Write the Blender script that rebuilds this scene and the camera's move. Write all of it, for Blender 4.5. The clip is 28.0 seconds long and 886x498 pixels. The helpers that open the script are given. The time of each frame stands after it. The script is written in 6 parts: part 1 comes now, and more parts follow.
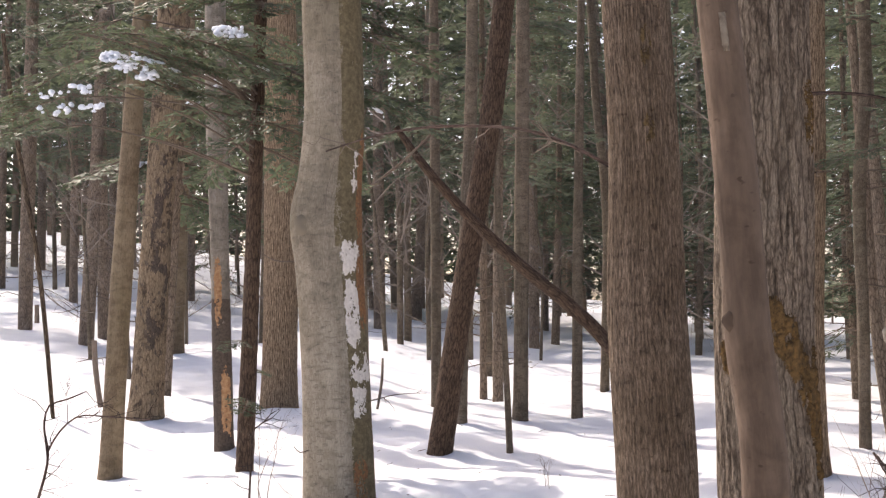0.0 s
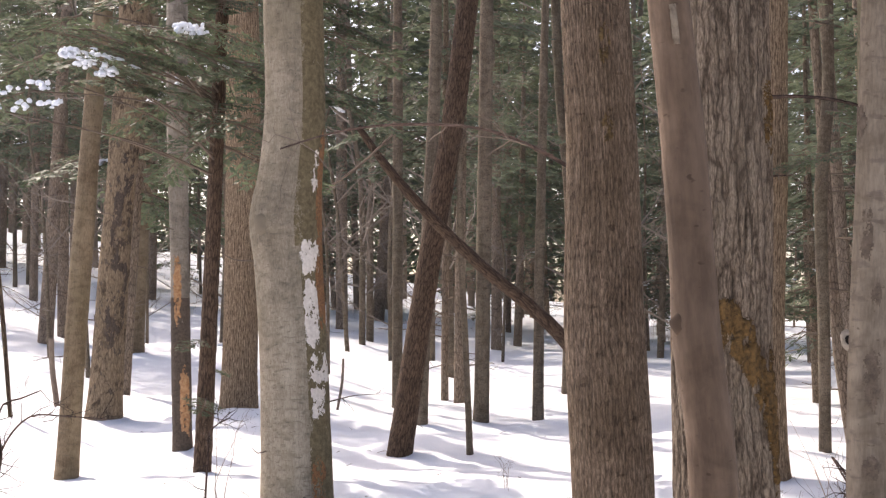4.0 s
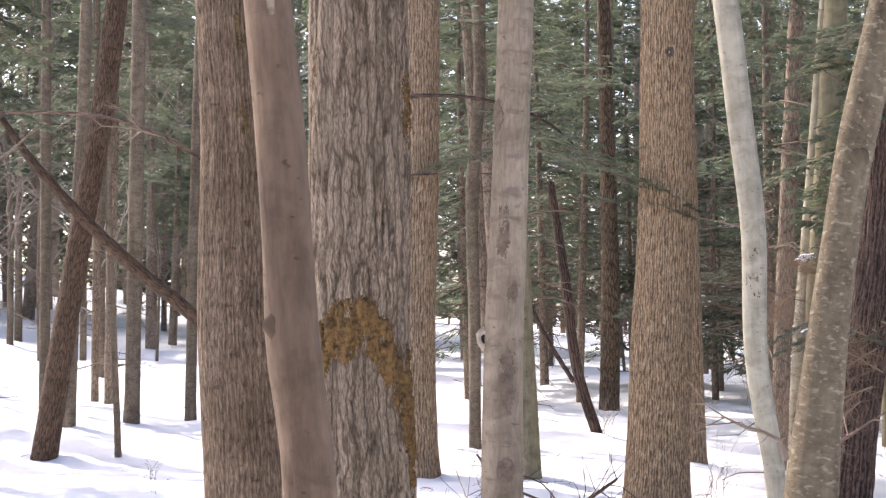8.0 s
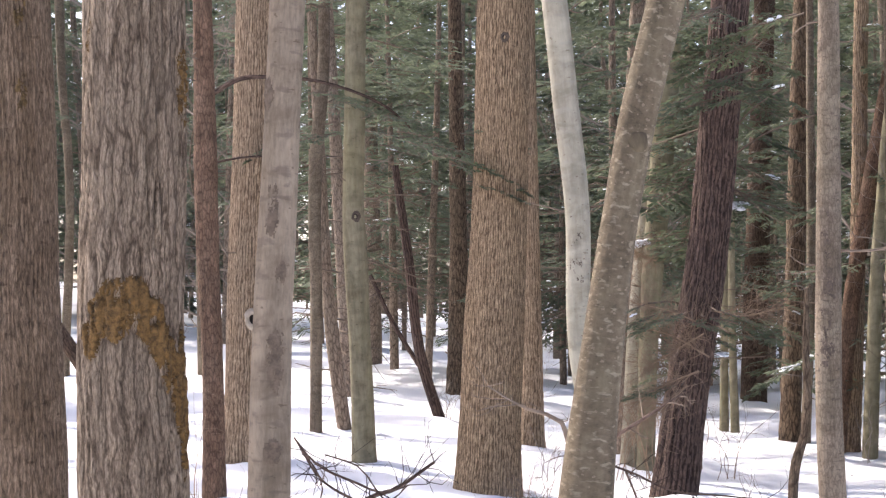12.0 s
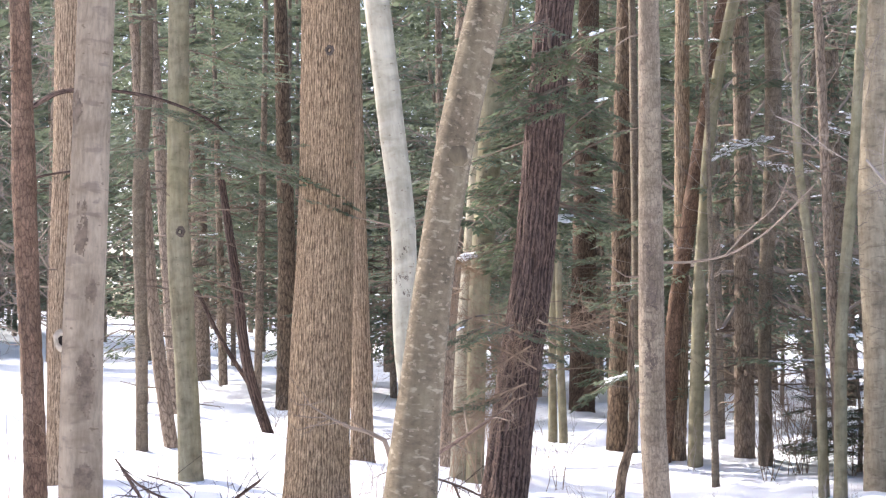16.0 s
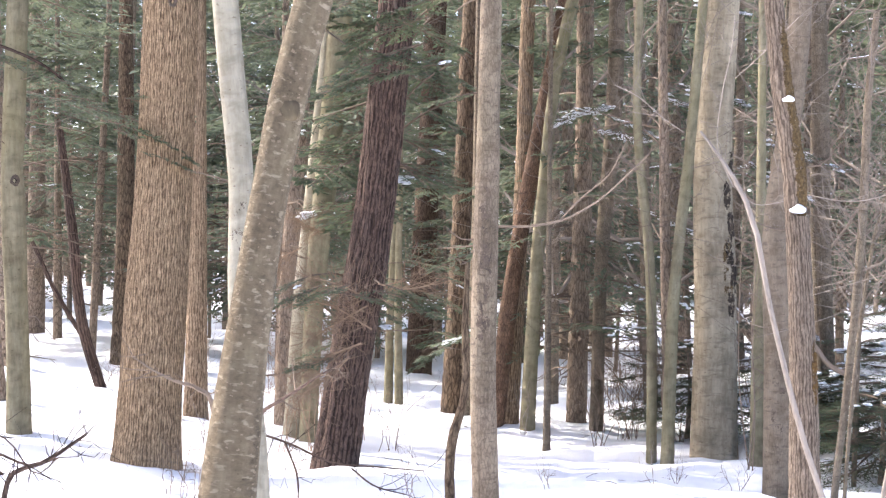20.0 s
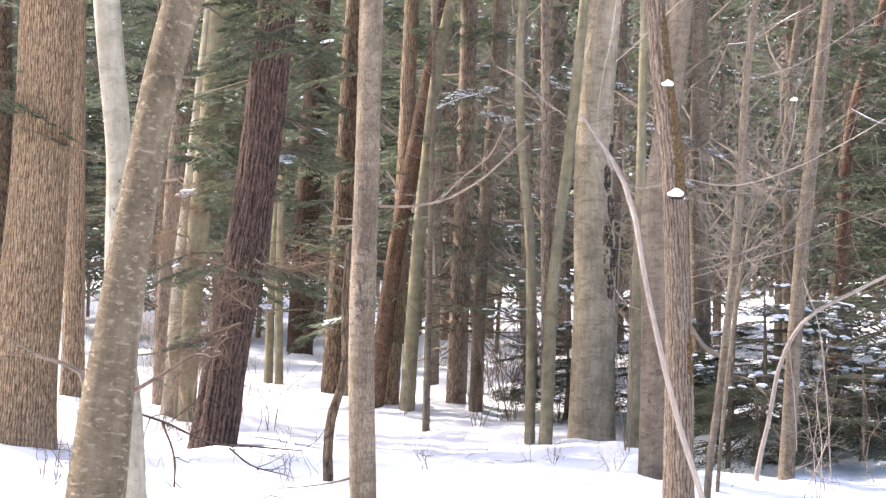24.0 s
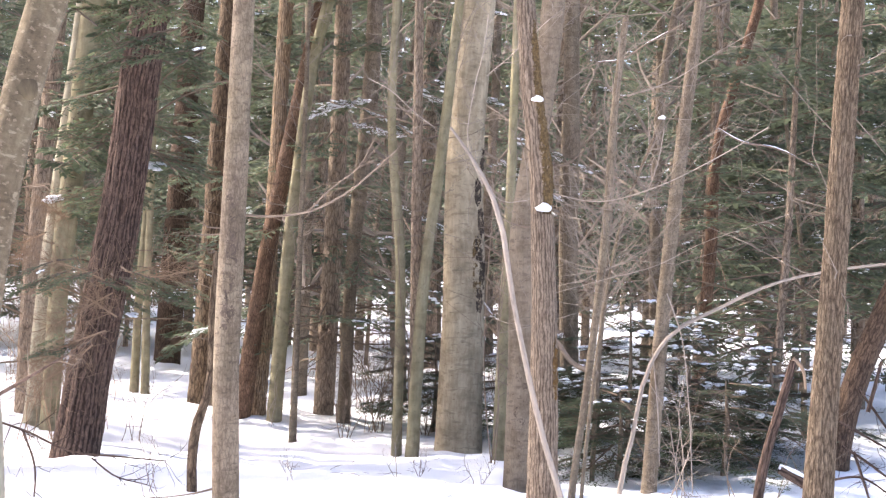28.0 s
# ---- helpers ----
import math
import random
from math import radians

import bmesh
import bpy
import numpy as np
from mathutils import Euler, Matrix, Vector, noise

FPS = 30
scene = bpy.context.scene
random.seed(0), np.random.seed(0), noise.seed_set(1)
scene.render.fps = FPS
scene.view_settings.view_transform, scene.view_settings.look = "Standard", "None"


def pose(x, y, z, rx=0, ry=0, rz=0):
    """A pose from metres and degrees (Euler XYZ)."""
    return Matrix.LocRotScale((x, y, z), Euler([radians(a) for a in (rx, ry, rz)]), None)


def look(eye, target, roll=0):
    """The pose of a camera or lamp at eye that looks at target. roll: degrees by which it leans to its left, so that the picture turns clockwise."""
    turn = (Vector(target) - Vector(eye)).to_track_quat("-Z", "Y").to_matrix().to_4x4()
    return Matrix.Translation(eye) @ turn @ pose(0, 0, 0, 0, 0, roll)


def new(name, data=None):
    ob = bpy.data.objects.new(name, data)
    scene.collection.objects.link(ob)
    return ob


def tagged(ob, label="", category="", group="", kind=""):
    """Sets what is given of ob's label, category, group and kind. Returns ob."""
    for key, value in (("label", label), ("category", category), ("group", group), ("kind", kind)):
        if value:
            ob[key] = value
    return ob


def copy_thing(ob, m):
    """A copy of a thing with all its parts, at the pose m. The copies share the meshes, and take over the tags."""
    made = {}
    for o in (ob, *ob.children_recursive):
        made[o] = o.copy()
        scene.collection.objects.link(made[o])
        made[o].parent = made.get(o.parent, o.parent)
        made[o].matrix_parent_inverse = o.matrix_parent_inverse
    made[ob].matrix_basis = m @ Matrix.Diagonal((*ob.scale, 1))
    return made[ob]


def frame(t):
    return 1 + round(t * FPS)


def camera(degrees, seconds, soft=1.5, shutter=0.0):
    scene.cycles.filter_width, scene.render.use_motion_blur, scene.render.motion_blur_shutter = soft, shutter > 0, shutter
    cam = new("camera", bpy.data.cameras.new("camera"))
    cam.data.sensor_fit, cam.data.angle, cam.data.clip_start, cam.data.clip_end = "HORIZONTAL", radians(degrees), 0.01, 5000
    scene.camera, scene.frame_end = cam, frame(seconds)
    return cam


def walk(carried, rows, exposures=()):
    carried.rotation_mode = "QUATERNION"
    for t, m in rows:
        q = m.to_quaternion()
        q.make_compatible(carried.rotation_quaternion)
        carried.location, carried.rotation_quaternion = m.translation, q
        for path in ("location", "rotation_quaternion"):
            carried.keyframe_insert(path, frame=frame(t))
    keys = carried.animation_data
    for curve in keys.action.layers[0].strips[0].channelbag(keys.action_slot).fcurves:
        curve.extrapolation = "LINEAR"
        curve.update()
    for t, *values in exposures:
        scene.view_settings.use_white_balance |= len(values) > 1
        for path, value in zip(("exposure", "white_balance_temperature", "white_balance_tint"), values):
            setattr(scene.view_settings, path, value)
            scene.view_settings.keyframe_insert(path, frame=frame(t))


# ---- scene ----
EXPOSURES = [(0.0, 0.95, 7050, 16), (3.5, 0.99, 7050, 16), (5.5, 1.57, 6780, 16), (9.0, 1.69, 6650, 16), (10.2, 1.57, 6650, 16), (11.0, 1.39, 6850, 16), (12.0, 1.62, 6600, 16), (13.5, 1.69, 6470, 15), (15.5, 2.08, 6280, 14), (20.5, 2.24, 6470, 14), (28.0, 2.24, 6740, 16)]

cam = camera(28.05, 28.0, soft=1.3)
walk(cam, [
    (0.0, look((-0.021, 0.022, 1.602), (-3.330, 9.449, 2.020), -0.81)),
    (0.5, look((-0.018, 0.022, 1.599), (-3.267, 9.473, 1.962), -0.67)),
    (1.0, look((-0.015, 0.022, 1.598), (-3.194, 9.498, 1.935), -0.98)),
    (1.5, look((-0.016, 0.031, 1.599), (-3.158, 9.519, 1.942), -0.90)),
    (2.0, look((-0.016, 0.036, 1.599), (-3.147, 9.527, 1.938), -0.93)),
    (2.5, look((-0.019, 0.044, 1.598), (-3.172, 9.528, 1.932), -0.55)),
    (3.0, look((-0.024, 0.036, 1.600), (-3.314, 9.473, 1.955), -0.15)),
    (3.5, look((-0.022, 0.045, 1.601), (-3.349, 9.467, 1.992), -0.29)),
    (5.5, look((-0.009, 0.315, 1.606), (-1.570, 10.179, 2.111), -1.19)),
    (6.0, look((-0.003, 0.316, 1.607), (-1.364, 10.210, 2.108), -1.12)),
    (6.5, look((-0.002, 0.315, 1.607), (-1.319, 10.217, 2.079), -0.97)),
    (7.0, look((-0.003, 0.320, 1.609), (-1.352, 10.217, 2.080), -0.48)),
    (7.5, look((-0.002, 0.317, 1.608), (-1.375, 10.210, 2.101), -0.27)),
    (8.0, look((0.005, 0.317, 1.605), (-1.249, 10.230, 1.998), -0.60)),
    (8.5, look((0.006, 0.320, 1.602), (-1.144, 10.250, 1.885), -0.58)),
    (8.8, look((0.006, 0.324, 1.602), (-1.001, 10.269, 1.859), 0.10)),
    (9.0, look((0.008, 0.321, 1.602), (-0.685, 10.293, 1.902), 0.79)),
    (9.2, look((0.016, 0.321, 1.594), (-0.740, 10.292, 1.671), 1.17)),
    (9.5, look((0.083, 0.323, 1.584), (-0.620, 10.297, 1.419), -0.36)),
    (9.7, look((0.137, 0.338, 1.582), (-0.491, 10.317, 1.429), -0.59)),
    (10.0, look((0.235, 0.369, 1.577), (-0.446, 10.344, 1.366), -1.68)),
    (10.2, look((0.283, 0.386, 1.574), (-0.320, 10.364, 1.287), -2.38)),
    (10.5, look((0.294, 0.408, 1.579), (-0.011, 10.401, 1.386), -3.07)),
    (10.7, look((0.291, 0.396, 1.584), (0.220, 10.395, 1.539), -2.72)),
    (11.0, look((0.271, 0.375, 1.588), (0.172, 10.371, 1.843), -1.10)),
    (11.2, look((0.261, 0.372, 1.594), (-0.008, 10.361, 1.986), -0.76)),
    (11.5, look((0.248, 0.364, 1.593), (-0.221, 10.347, 1.937), -0.51)),
    (12.0, look((0.238, 0.369, 1.593), (-0.253, 10.353, 1.894), -0.25)),
    (12.5, look((0.238, 0.371, 1.596), (-0.367, 10.346, 1.952), -0.47)),
    (13.0, look((0.237, 0.376, 1.593), (-0.423, 10.350, 1.898), -0.95)),
    (13.5, look((0.233, 0.373, 1.596), (-0.574, 10.338, 1.845), -1.06)),
    (15.5, look((0.256, 0.440, 1.602), (0.287, 10.430, 2.044), -0.90)),
    (16.0, look((0.269, 0.449, 1.602), (0.732, 10.432, 1.968), -0.94)),
    (16.5, look((0.280, 0.450, 1.599), (1.057, 10.414, 1.928), -0.54)),
    (17.0, look((0.286, 0.445, 1.599), (1.216, 10.396, 1.924), -0.11)),
    (17.5, look((0.293, 0.442, 1.600), (1.377, 10.378, 1.922), 0.20)),
    (18.0, look((0.301, 0.443, 1.598), (1.549, 10.360, 1.919), 0.29)),
    (18.5, look((0.305, 0.441, 1.595), (1.653, 10.347, 1.840), 0.71)),
    (19.0, look((0.306, 0.445, 1.591), (1.661, 10.351, 1.786), 0.71)),
    (19.5, look((0.306, 0.446, 1.592), (1.627, 10.357, 1.752), 0.70)),
    (20.0, look((0.310, 0.445, 1.591), (1.648, 10.354, 1.738), 0.70)),
    (20.5, look((0.316, 0.449, 1.594), (1.808, 10.335, 1.757), 0.96)),
    (22.5, look((0.326, 0.448, 1.590), (2.105, 10.288, 1.655), 1.15)),
    (23.0, look((0.326, 0.448, 1.588), (2.187, 10.274, 1.623), 1.17)),
    (23.5, look((0.329, 0.456, 1.588), (2.247, 10.270, 1.622), 1.21)),
    (24.0, look((0.332, 0.454, 1.586), (2.319, 10.254, 1.637), 1.25)),
    (24.5, look((0.338, 0.449, 1.586), (2.448, 10.224, 1.664), 1.37)),
    (25.0, look((0.349, 0.453, 1.584), (2.629, 10.190, 1.645), 1.52)),
    (25.5, look((0.351, 0.454, 1.583), (2.782, 10.154, 1.615), 1.79)),
    (26.0, look((0.351, 0.452, 1.583), (2.905, 10.120, 1.623), 1.79)),
    (26.5, look((0.356, 0.457, 1.582), (2.994, 10.103, 1.617), 1.82)),
    (27.0, look((0.356, 0.456, 1.585), (3.057, 10.084, 1.634), 1.76)),
    (27.5, look((0.356, 0.459, 1.586), (3.061, 10.086, 1.709), 2.07)),
    (28.0, look((0.355, 0.448, 1.585), (3.038, 10.080, 1.725), 2.16)),
], EXPOSURES)


# ---- light ----
SUN_FROM = Vector((-0.80, 0.60, 1.0)).normalized()
world = bpy.data.worlds.new("winter_sky")
scene.world = world
world.use_nodes = True
wn = world.node_tree
sky = wn.nodes.new("ShaderNodeTexSky")
sky.sky_type = "NISHITA"
sky.sun_disc = False
sky.sun_elevation = math.asin(SUN_FROM.z)
sky.sun_rotation = math.atan2(SUN_FROM.x, SUN_FROM.y)
sky.air_density, sky.dust_density, sky.ozone_density = 0.7, 3.0, 1.0
wn.links.new(sky.outputs[0], wn.nodes["Background"].inputs[0])
wn.nodes["Background"].inputs[1].default_value = 0.15
sun_data = bpy.data.lights.new("sun", "SUN")
sun_data.energy, sun_data.angle, sun_data.color = 2.6, radians(0.7), (1.0, 0.94, 0.86)
sun = new("sun", sun_data)
sun.matrix_world = look((0, 0, 30), Vector((0, 0, 30)) - SUN_FROM)

# ---- terrain ----
SLOPE_AZ = [-180, -90, -10, 0, 7, 16, 21, 32, 60, 100, 180]
SLOPE = [0, 0, 0, .008, .024, .042, .06, .095, .1, 0, 0]


def ease(a, b, v):
    v = np.clip((np.asarray(v, float) - a) / (b - a), 0, 1)
    return v * v * (3 - 2 * v)


def ground_z(x, y):
    """Height of the snow: flat where the camera stands, rising gently behind to the left."""
    x, y = np.asarray(x, float), np.asarray(y, float)
    d, az = np.hypot(x, y), np.degrees(np.arctan2(-x, y))
    s = np.interp(az, SLOPE_AZ, SLOPE)
    e = np.maximum(0, d - 18)
    e = np.minimum(e * e / (e + 6), 70)
    k = ease(3, 7, d) * ease(120, 60, d)
    n = (.05 * np.sin(.9 * x + .4 * y + 1.3) + .045 * np.sin(-.55 * x + 1.15 * y + .4)
         + .025 * np.sin(2.1 * x + .7 * y) + .02 * np.sin(1.3 * x - 2.6 * y + 2))
    return s * e + k * n + .15 * ease(-3, 3, az) * ease(8, 13, d) * ease(60, 30, d) * (1 - ease(60, 100, abs(az)))


# ---- meshes ----
def mesh_of(name, verts, faces, mat, uvs=None, ridge=None, smooth=True):
    """verts (n,3), faces (m,k) with one k; uvs per face corner; ridge: a value per vertex."""
    verts, faces = np.asarray(verts, np.float32), np.asarray(faces, np.int32)
    me = bpy.data.meshes.new(name)
    k = faces.shape[1]
    me.vertices.add(len(verts))
    me.vertices.foreach_set("co", verts.ravel())
    me.loops.add(faces.size)
    me.loops.foreach_set("vertex_index", faces.ravel())
    me.polygons.add(len(faces))
    me.polygons.foreach_set("loop_start", np.arange(0, faces.size, k, dtype=np.int32))
    me.polygons.foreach_set("use_smooth", np.full(len(faces), smooth))
    me.update(calc_edges=True)
    if uvs is not None:
        me.uv_layers.new(name="UVMap").data.foreach_set("uv", np.asarray(uvs, np.float32).ravel())
    if ridge is not None:
        me.attributes.new("ridge", "FLOAT", "POINT").data.foreach_set("value", np.asarray(ridge, np.float32))
    me.materials.append(mat)
    me.validate()
    return me


def thing(name, label, category, loc, group=""):
    e = new(name)
    e.empty_display_size = 0.1
    e.location = loc
    return tagged(e, label, category, group)


def part(name, me, parent, label=""):
    ob = new(name, me)
    ob.parent = parent
    return tagged(ob, label)


def vnoise(u, v, nu, rng):
    """Value noise: u in 0..1 wraps round nu cells, v in cells."""
    nv = int(v.max()) + 3
    lat = rng.random((nu, nv))
    a, b = (u % 1) * nu, v - v.min()
    i, j = a.astype(int) % nu, b.astype(int)
    fa, fb = a - np.floor(a), b - np.floor(b)
    fa, fb = fa * fa * (3 - 2 * fa), fb * fb * (3 - 2 * fb)
    i2 = (i + 1) % nu
    return (lat[i, j] * (1 - fa) + lat[i2, j] * fa) * (1 - fb) + (lat[i, j + 1] * (1 - fa) + lat[i2, j + 1] * fa) * fb


def curve(points, step):
    """A smooth line through control points, rows of any width, sampled every step metres."""
    p = np.asarray(points, float)
    if len(p) == 2:
        n = max(2, int(np.linalg.norm(p[1, :3] - p[0, :3]) / step) + 1)
        return p[0] + (p[1] - p[0]) * np.linspace(0, 1, n)[:, None]
    h = np.linalg.norm(np.diff(p[:, :3], axis=0), axis=1) + 1e-6
    d = np.diff(p, axis=0) / h[:, None]
    m = np.vstack([d[0], (h[:-1, None] * d[1:] + h[1:, None] * d[:-1]) / (h[:-1] + h[1:])[:, None], d[-1]])
    out = []
    for i in range(len(h)):
        n = max(2, int(h[i] / step))
        t = np.linspace(0, 1, n, endpoint=False)[:, None]
        out.append((2 * t ** 3 - 3 * t * t + 1) * p[i] + (t ** 3 - 2 * t * t + t) * h[i] * m[i]
                   + (3 * t * t - 2 * t ** 3) * p[i + 1] + (t ** 3 - t * t) * h[i] * m[i + 1])
    out.append(p[-1:])
    return np.vstack(out)


RELIEF = {  # ridges round the stem, cells per metre along it, depth in metres, sharpness
    "furrow": (96, 7, .006, 1), "plate": (48, 4.5, .014, 1), "oak": (74, 9, .010, 1), "deep": (44, 3, .022, 1),
    "scale": (24, 16, .007, 0), "smooth": (7, 3, .004, 0), "plain": (5, 2, .003, 0)}


def tube(line, seg, kind="plain", seed=0, flare=0.0, squash=0.0):
    """A bark-covered stem along line (x, y, z, r): vertices, quads, uvs, ridge values."""
    rng = np.random.default_rng(seed)
    line = np.asarray(line, float)
    n = len(line)
    tan = np.gradient(line[:, :3], axis=0)
    tan /= np.linalg.norm(tan, axis=1)[:, None] + 1e-9
    side = np.cross(tan, (0.0, 1.0, 0.0) if abs(tan[:, 1]).mean() < .8 else (1.0, 0.0, 0.0))
    side /= np.linalg.norm(side, axis=1)[:, None] + 1e-9
    back = np.cross(side, tan)
    s = np.r_[0, np.cumsum(np.linalg.norm(np.diff(line[:, :3], axis=0), axis=1))]
    a = np.arange(seg) / seg
    A, S = np.meshgrid(a, s)
    R = np.repeat(line[:, 3:4], seg, 1)
    nu, cv, depth, sharp = RELIEF[kind]
    u, w = A.ravel(), S.ravel()
    if sharp:
        sway = 1.5 * vnoise(u, w * cv * .6, max(3, nu // 3), rng) + 1.1 * vnoise(u, w * cv * 1.1, max(4, nu // 2), rng) + .35 * vnoise(u, w * cv * 4, nu, rng)
        wave = .5 + .5 * np.sin(2 * np.pi * (nu * u * .5 + sway))
        fine = vnoise(u, w * cv * 2.2, nu * 2, rng)
        breaks = vnoise(u, w * cv * 1.3, nu, rng)
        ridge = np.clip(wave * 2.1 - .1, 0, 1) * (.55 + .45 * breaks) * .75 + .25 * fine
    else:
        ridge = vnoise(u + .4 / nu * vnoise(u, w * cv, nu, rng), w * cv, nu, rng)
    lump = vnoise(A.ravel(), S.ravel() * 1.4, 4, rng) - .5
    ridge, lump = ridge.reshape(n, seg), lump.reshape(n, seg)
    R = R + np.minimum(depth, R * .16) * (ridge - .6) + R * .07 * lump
    if flare:
        root = .5 + .5 * np.cos(2 * np.pi * (A * 5 + rng.random()))
        R = R * (1 + flare * np.exp(-S / .22) * (.55 + .6 * root))
    ang = 2 * np.pi * A - np.pi / 2
    v = line[:, None, :3] + R[..., None] * (np.cos(ang)[..., None] * side[:, None] - np.sin(ang)[..., None] * back[:, None])
    i, j = np.meshgrid(np.arange(n - 1), np.arange(seg), indexing="ij")
    j2 = (j + 1) % seg
    f = np.stack([i * seg + j, i * seg + j2, (i + 1) * seg + j2, (i + 1) * seg + j], -1).reshape(-1, 4)
    per = 2 * np.pi * line[:, 3].mean()
    uv = np.stack([np.stack([j / seg * per, s[i]], -1), np.stack([(j + 1) / seg * per, s[i]], -1),
                   np.stack([(j + 1) / seg * per, s[i + 1]], -1), np.stack([j / seg * per, s[i + 1]], -1)], 2).reshape(-1, 2)
    return v.reshape(-1, 3), f, uv, ridge.ravel()


class Pile:
    """Several quad pieces gathered into one mesh."""

    def __init__(self):
        self.v, self.f, self.n = [], [], 0

    def add(self, v, f):
        self.v.append(np.asarray(v, float))
        self.f.append(np.asarray(f, int) + self.n)
        self.n += len(v)

    def stem(self, pts, sides=5):
        """A plain thin stem through rows of x, y, z, r."""
        p = np.asarray(pts, float)
        tan = np.gradient(p[:, :3], axis=0)
        tan /= np.linalg.norm(tan, axis=1)[:, None] + 1e-9
        ref = np.where(abs(tan[:, 2:3]) > .9, (1.0, 0, 0), (0, 0, 1.0))
        side = np.cross(tan, ref)
        side /= np.linalg.norm(side, axis=1)[:, None] + 1e-9
        up = np.cross(side, tan)
        a = np.arange(sides) * 2 * np.pi / sides
        v = p[:, None, :3] + p[:, None, 3:4] * (np.cos(a)[:, None] * side[:, None] + np.sin(a)[:, None] * up[:, None])
        i, j = np.meshgrid(np.arange(len(p) - 1), np.arange(sides), indexing="ij")
        j2 = (j + 1) % sides
        self.add(v.reshape(-1, 3), np.stack([i * sides + j, i * sides + j2, (i + 1) * sides + j2, (i + 1) * sides + j], -1).reshape(-1, 4))

    def mesh(self, name, mat, smooth=True):
        return mesh_of(name, np.vstack(self.v), np.vstack(self.f), mat, smooth=smooth)


# ---- materials ----
def material(name):
    m = bpy.data.materials.new(name)
    m.use_nodes = True
    return m, m.node_tree.nodes, m.node_tree.links, m.node_tree.nodes["Principled BSDF"]


def tex(nodes, links, vec, scale, stretch=(1, 1, 1), detail=4, rough=.6, distort=0.0):
    mp = nodes.new("ShaderNodeMapping")
    mp.inputs["Scale"].default_value = stretch
    links.new(vec, mp.inputs["Vector"])
    t = nodes.new("ShaderNodeTexNoise")
    t.inputs["Scale"].default_value, t.inputs["Detail"].default_value = scale, detail
    t.inputs["Roughness"].default_value, t.inputs["Distortion"].default_value = rough, distort
    links.new(mp.outputs[0], t.inputs["Vector"])
    return t.outputs["Fac"]


def ramp(nodes, links, fac, *stops):
    r = nodes.new("ShaderNodeValToRGB")
    while len(r.color_ramp.elements) < len(stops):
        r.color_ramp.elements.new(.5)
    for e, (p, c) in zip(r.color_ramp.elements, stops):
        e.position, e.color = p, (*c, 1) if len(c) == 3 else c
    links.new(fac, r.inputs[0])
    return r.outputs[0]


def mix(nodes, links, fac, a, b, how="MIX"):
    m = nodes.new("ShaderNodeMix")
    m.data_type, m.blend_type = "RGBA", how
    for value, slot in ((fac, 0), (a, 6), (b, 7)):
        if isinstance(value, (int, float)):
            m.inputs[slot].default_value = value
        elif isinstance(value, tuple):
            m.inputs[slot].default_value = (*value, 1)
        else:
            links.new(value, m.inputs[slot])
    return m.outputs[2]


def plates(nodes, links, uvw, warp, scale, aspect, bend):
    """Cells longer than wide: the distance to their joints, and a value of their own."""
    mp = nodes.new("ShaderNodeMapping")
    mp.inputs["Scale"].default_value = (scale, scale / aspect, 1)
    links.new(uvw, mp.inputs["Vector"])
    shift = nodes.new("ShaderNodeVectorMath")
    shift.operation = "MULTIPLY_ADD"
    links.new(warp, shift.inputs[0])
    shift.inputs[1].default_value = (bend * 1.5, bend * .7, 0)
    links.new(mp.outputs[0], shift.inputs[2])
    edge = nodes.new("ShaderNodeTexVoronoi")
    edge.voronoi_dimensions, edge.feature = "2D", "DISTANCE_TO_EDGE"
    edge.inputs["Scale"].default_value = 1
    links.new(shift.outputs[0], edge.inputs["Vector"])
    cell = nodes.new("ShaderNodeTexVoronoi")
    cell.voronoi_dimensions, cell.feature = "2D", "F1"
    cell.inputs["Scale"].default_value = 1
    links.new(shift.outputs[0], cell.inputs["Vector"])
    sep = nodes.new("ShaderNodeSeparateColor")
    links.new(cell.outputs["Color"], sep.inputs[0])
    return edge.outputs["Distance"], sep.outputs[0]


def furrows(nodes, links, uvw, scale):
    """Wavy upright ridges that run together and part again: 0 in the furrow, .5 on the ridge."""
    slow = tex(nodes, links, uvw, scale * .42, (1, .24, 1), 3, .5)
    quick = tex(nodes, links, uvw, scale * 1.3, (1, .4, 1), 2, .5)
    both = nodes.new("ShaderNodeMath")
    both.operation = "MULTIPLY_ADD"
    links.new(quick, both.inputs[0])
    both.inputs[1].default_value = .3
    links.new(slow, both.inputs[2])
    wob = both.outputs[0]
    sep = nodes.new("ShaderNodeSeparateXYZ")
    links.new(uvw, sep.inputs[0])
    turns = nodes.new("ShaderNodeMath")
    turns.operation = "MULTIPLY"
    links.new(sep.outputs[0], turns.inputs[0])
    turns.inputs[1].default_value = scale * 2 * math.pi
    phase = nodes.new("ShaderNodeMath")
    phase.operation = "MULTIPLY_ADD"
    links.new(wob, phase.inputs[0])
    phase.inputs[1].default_value = 17
    links.new(turns.outputs[0], phase.inputs[2])
    wave = nodes.new("ShaderNodeMath")
    wave.operation = "SINE"
    links.new(phase.outputs[0], wave.inputs[0])
    half = nodes.new("ShaderNodeMath")
    half.operation = "MULTIPLY_ADD"
    links.new(wave.outputs[0], half.inputs[0])
    half.inputs[1].default_value, half.inputs[2].default_value = .24, .22
    return half.outputs[0]


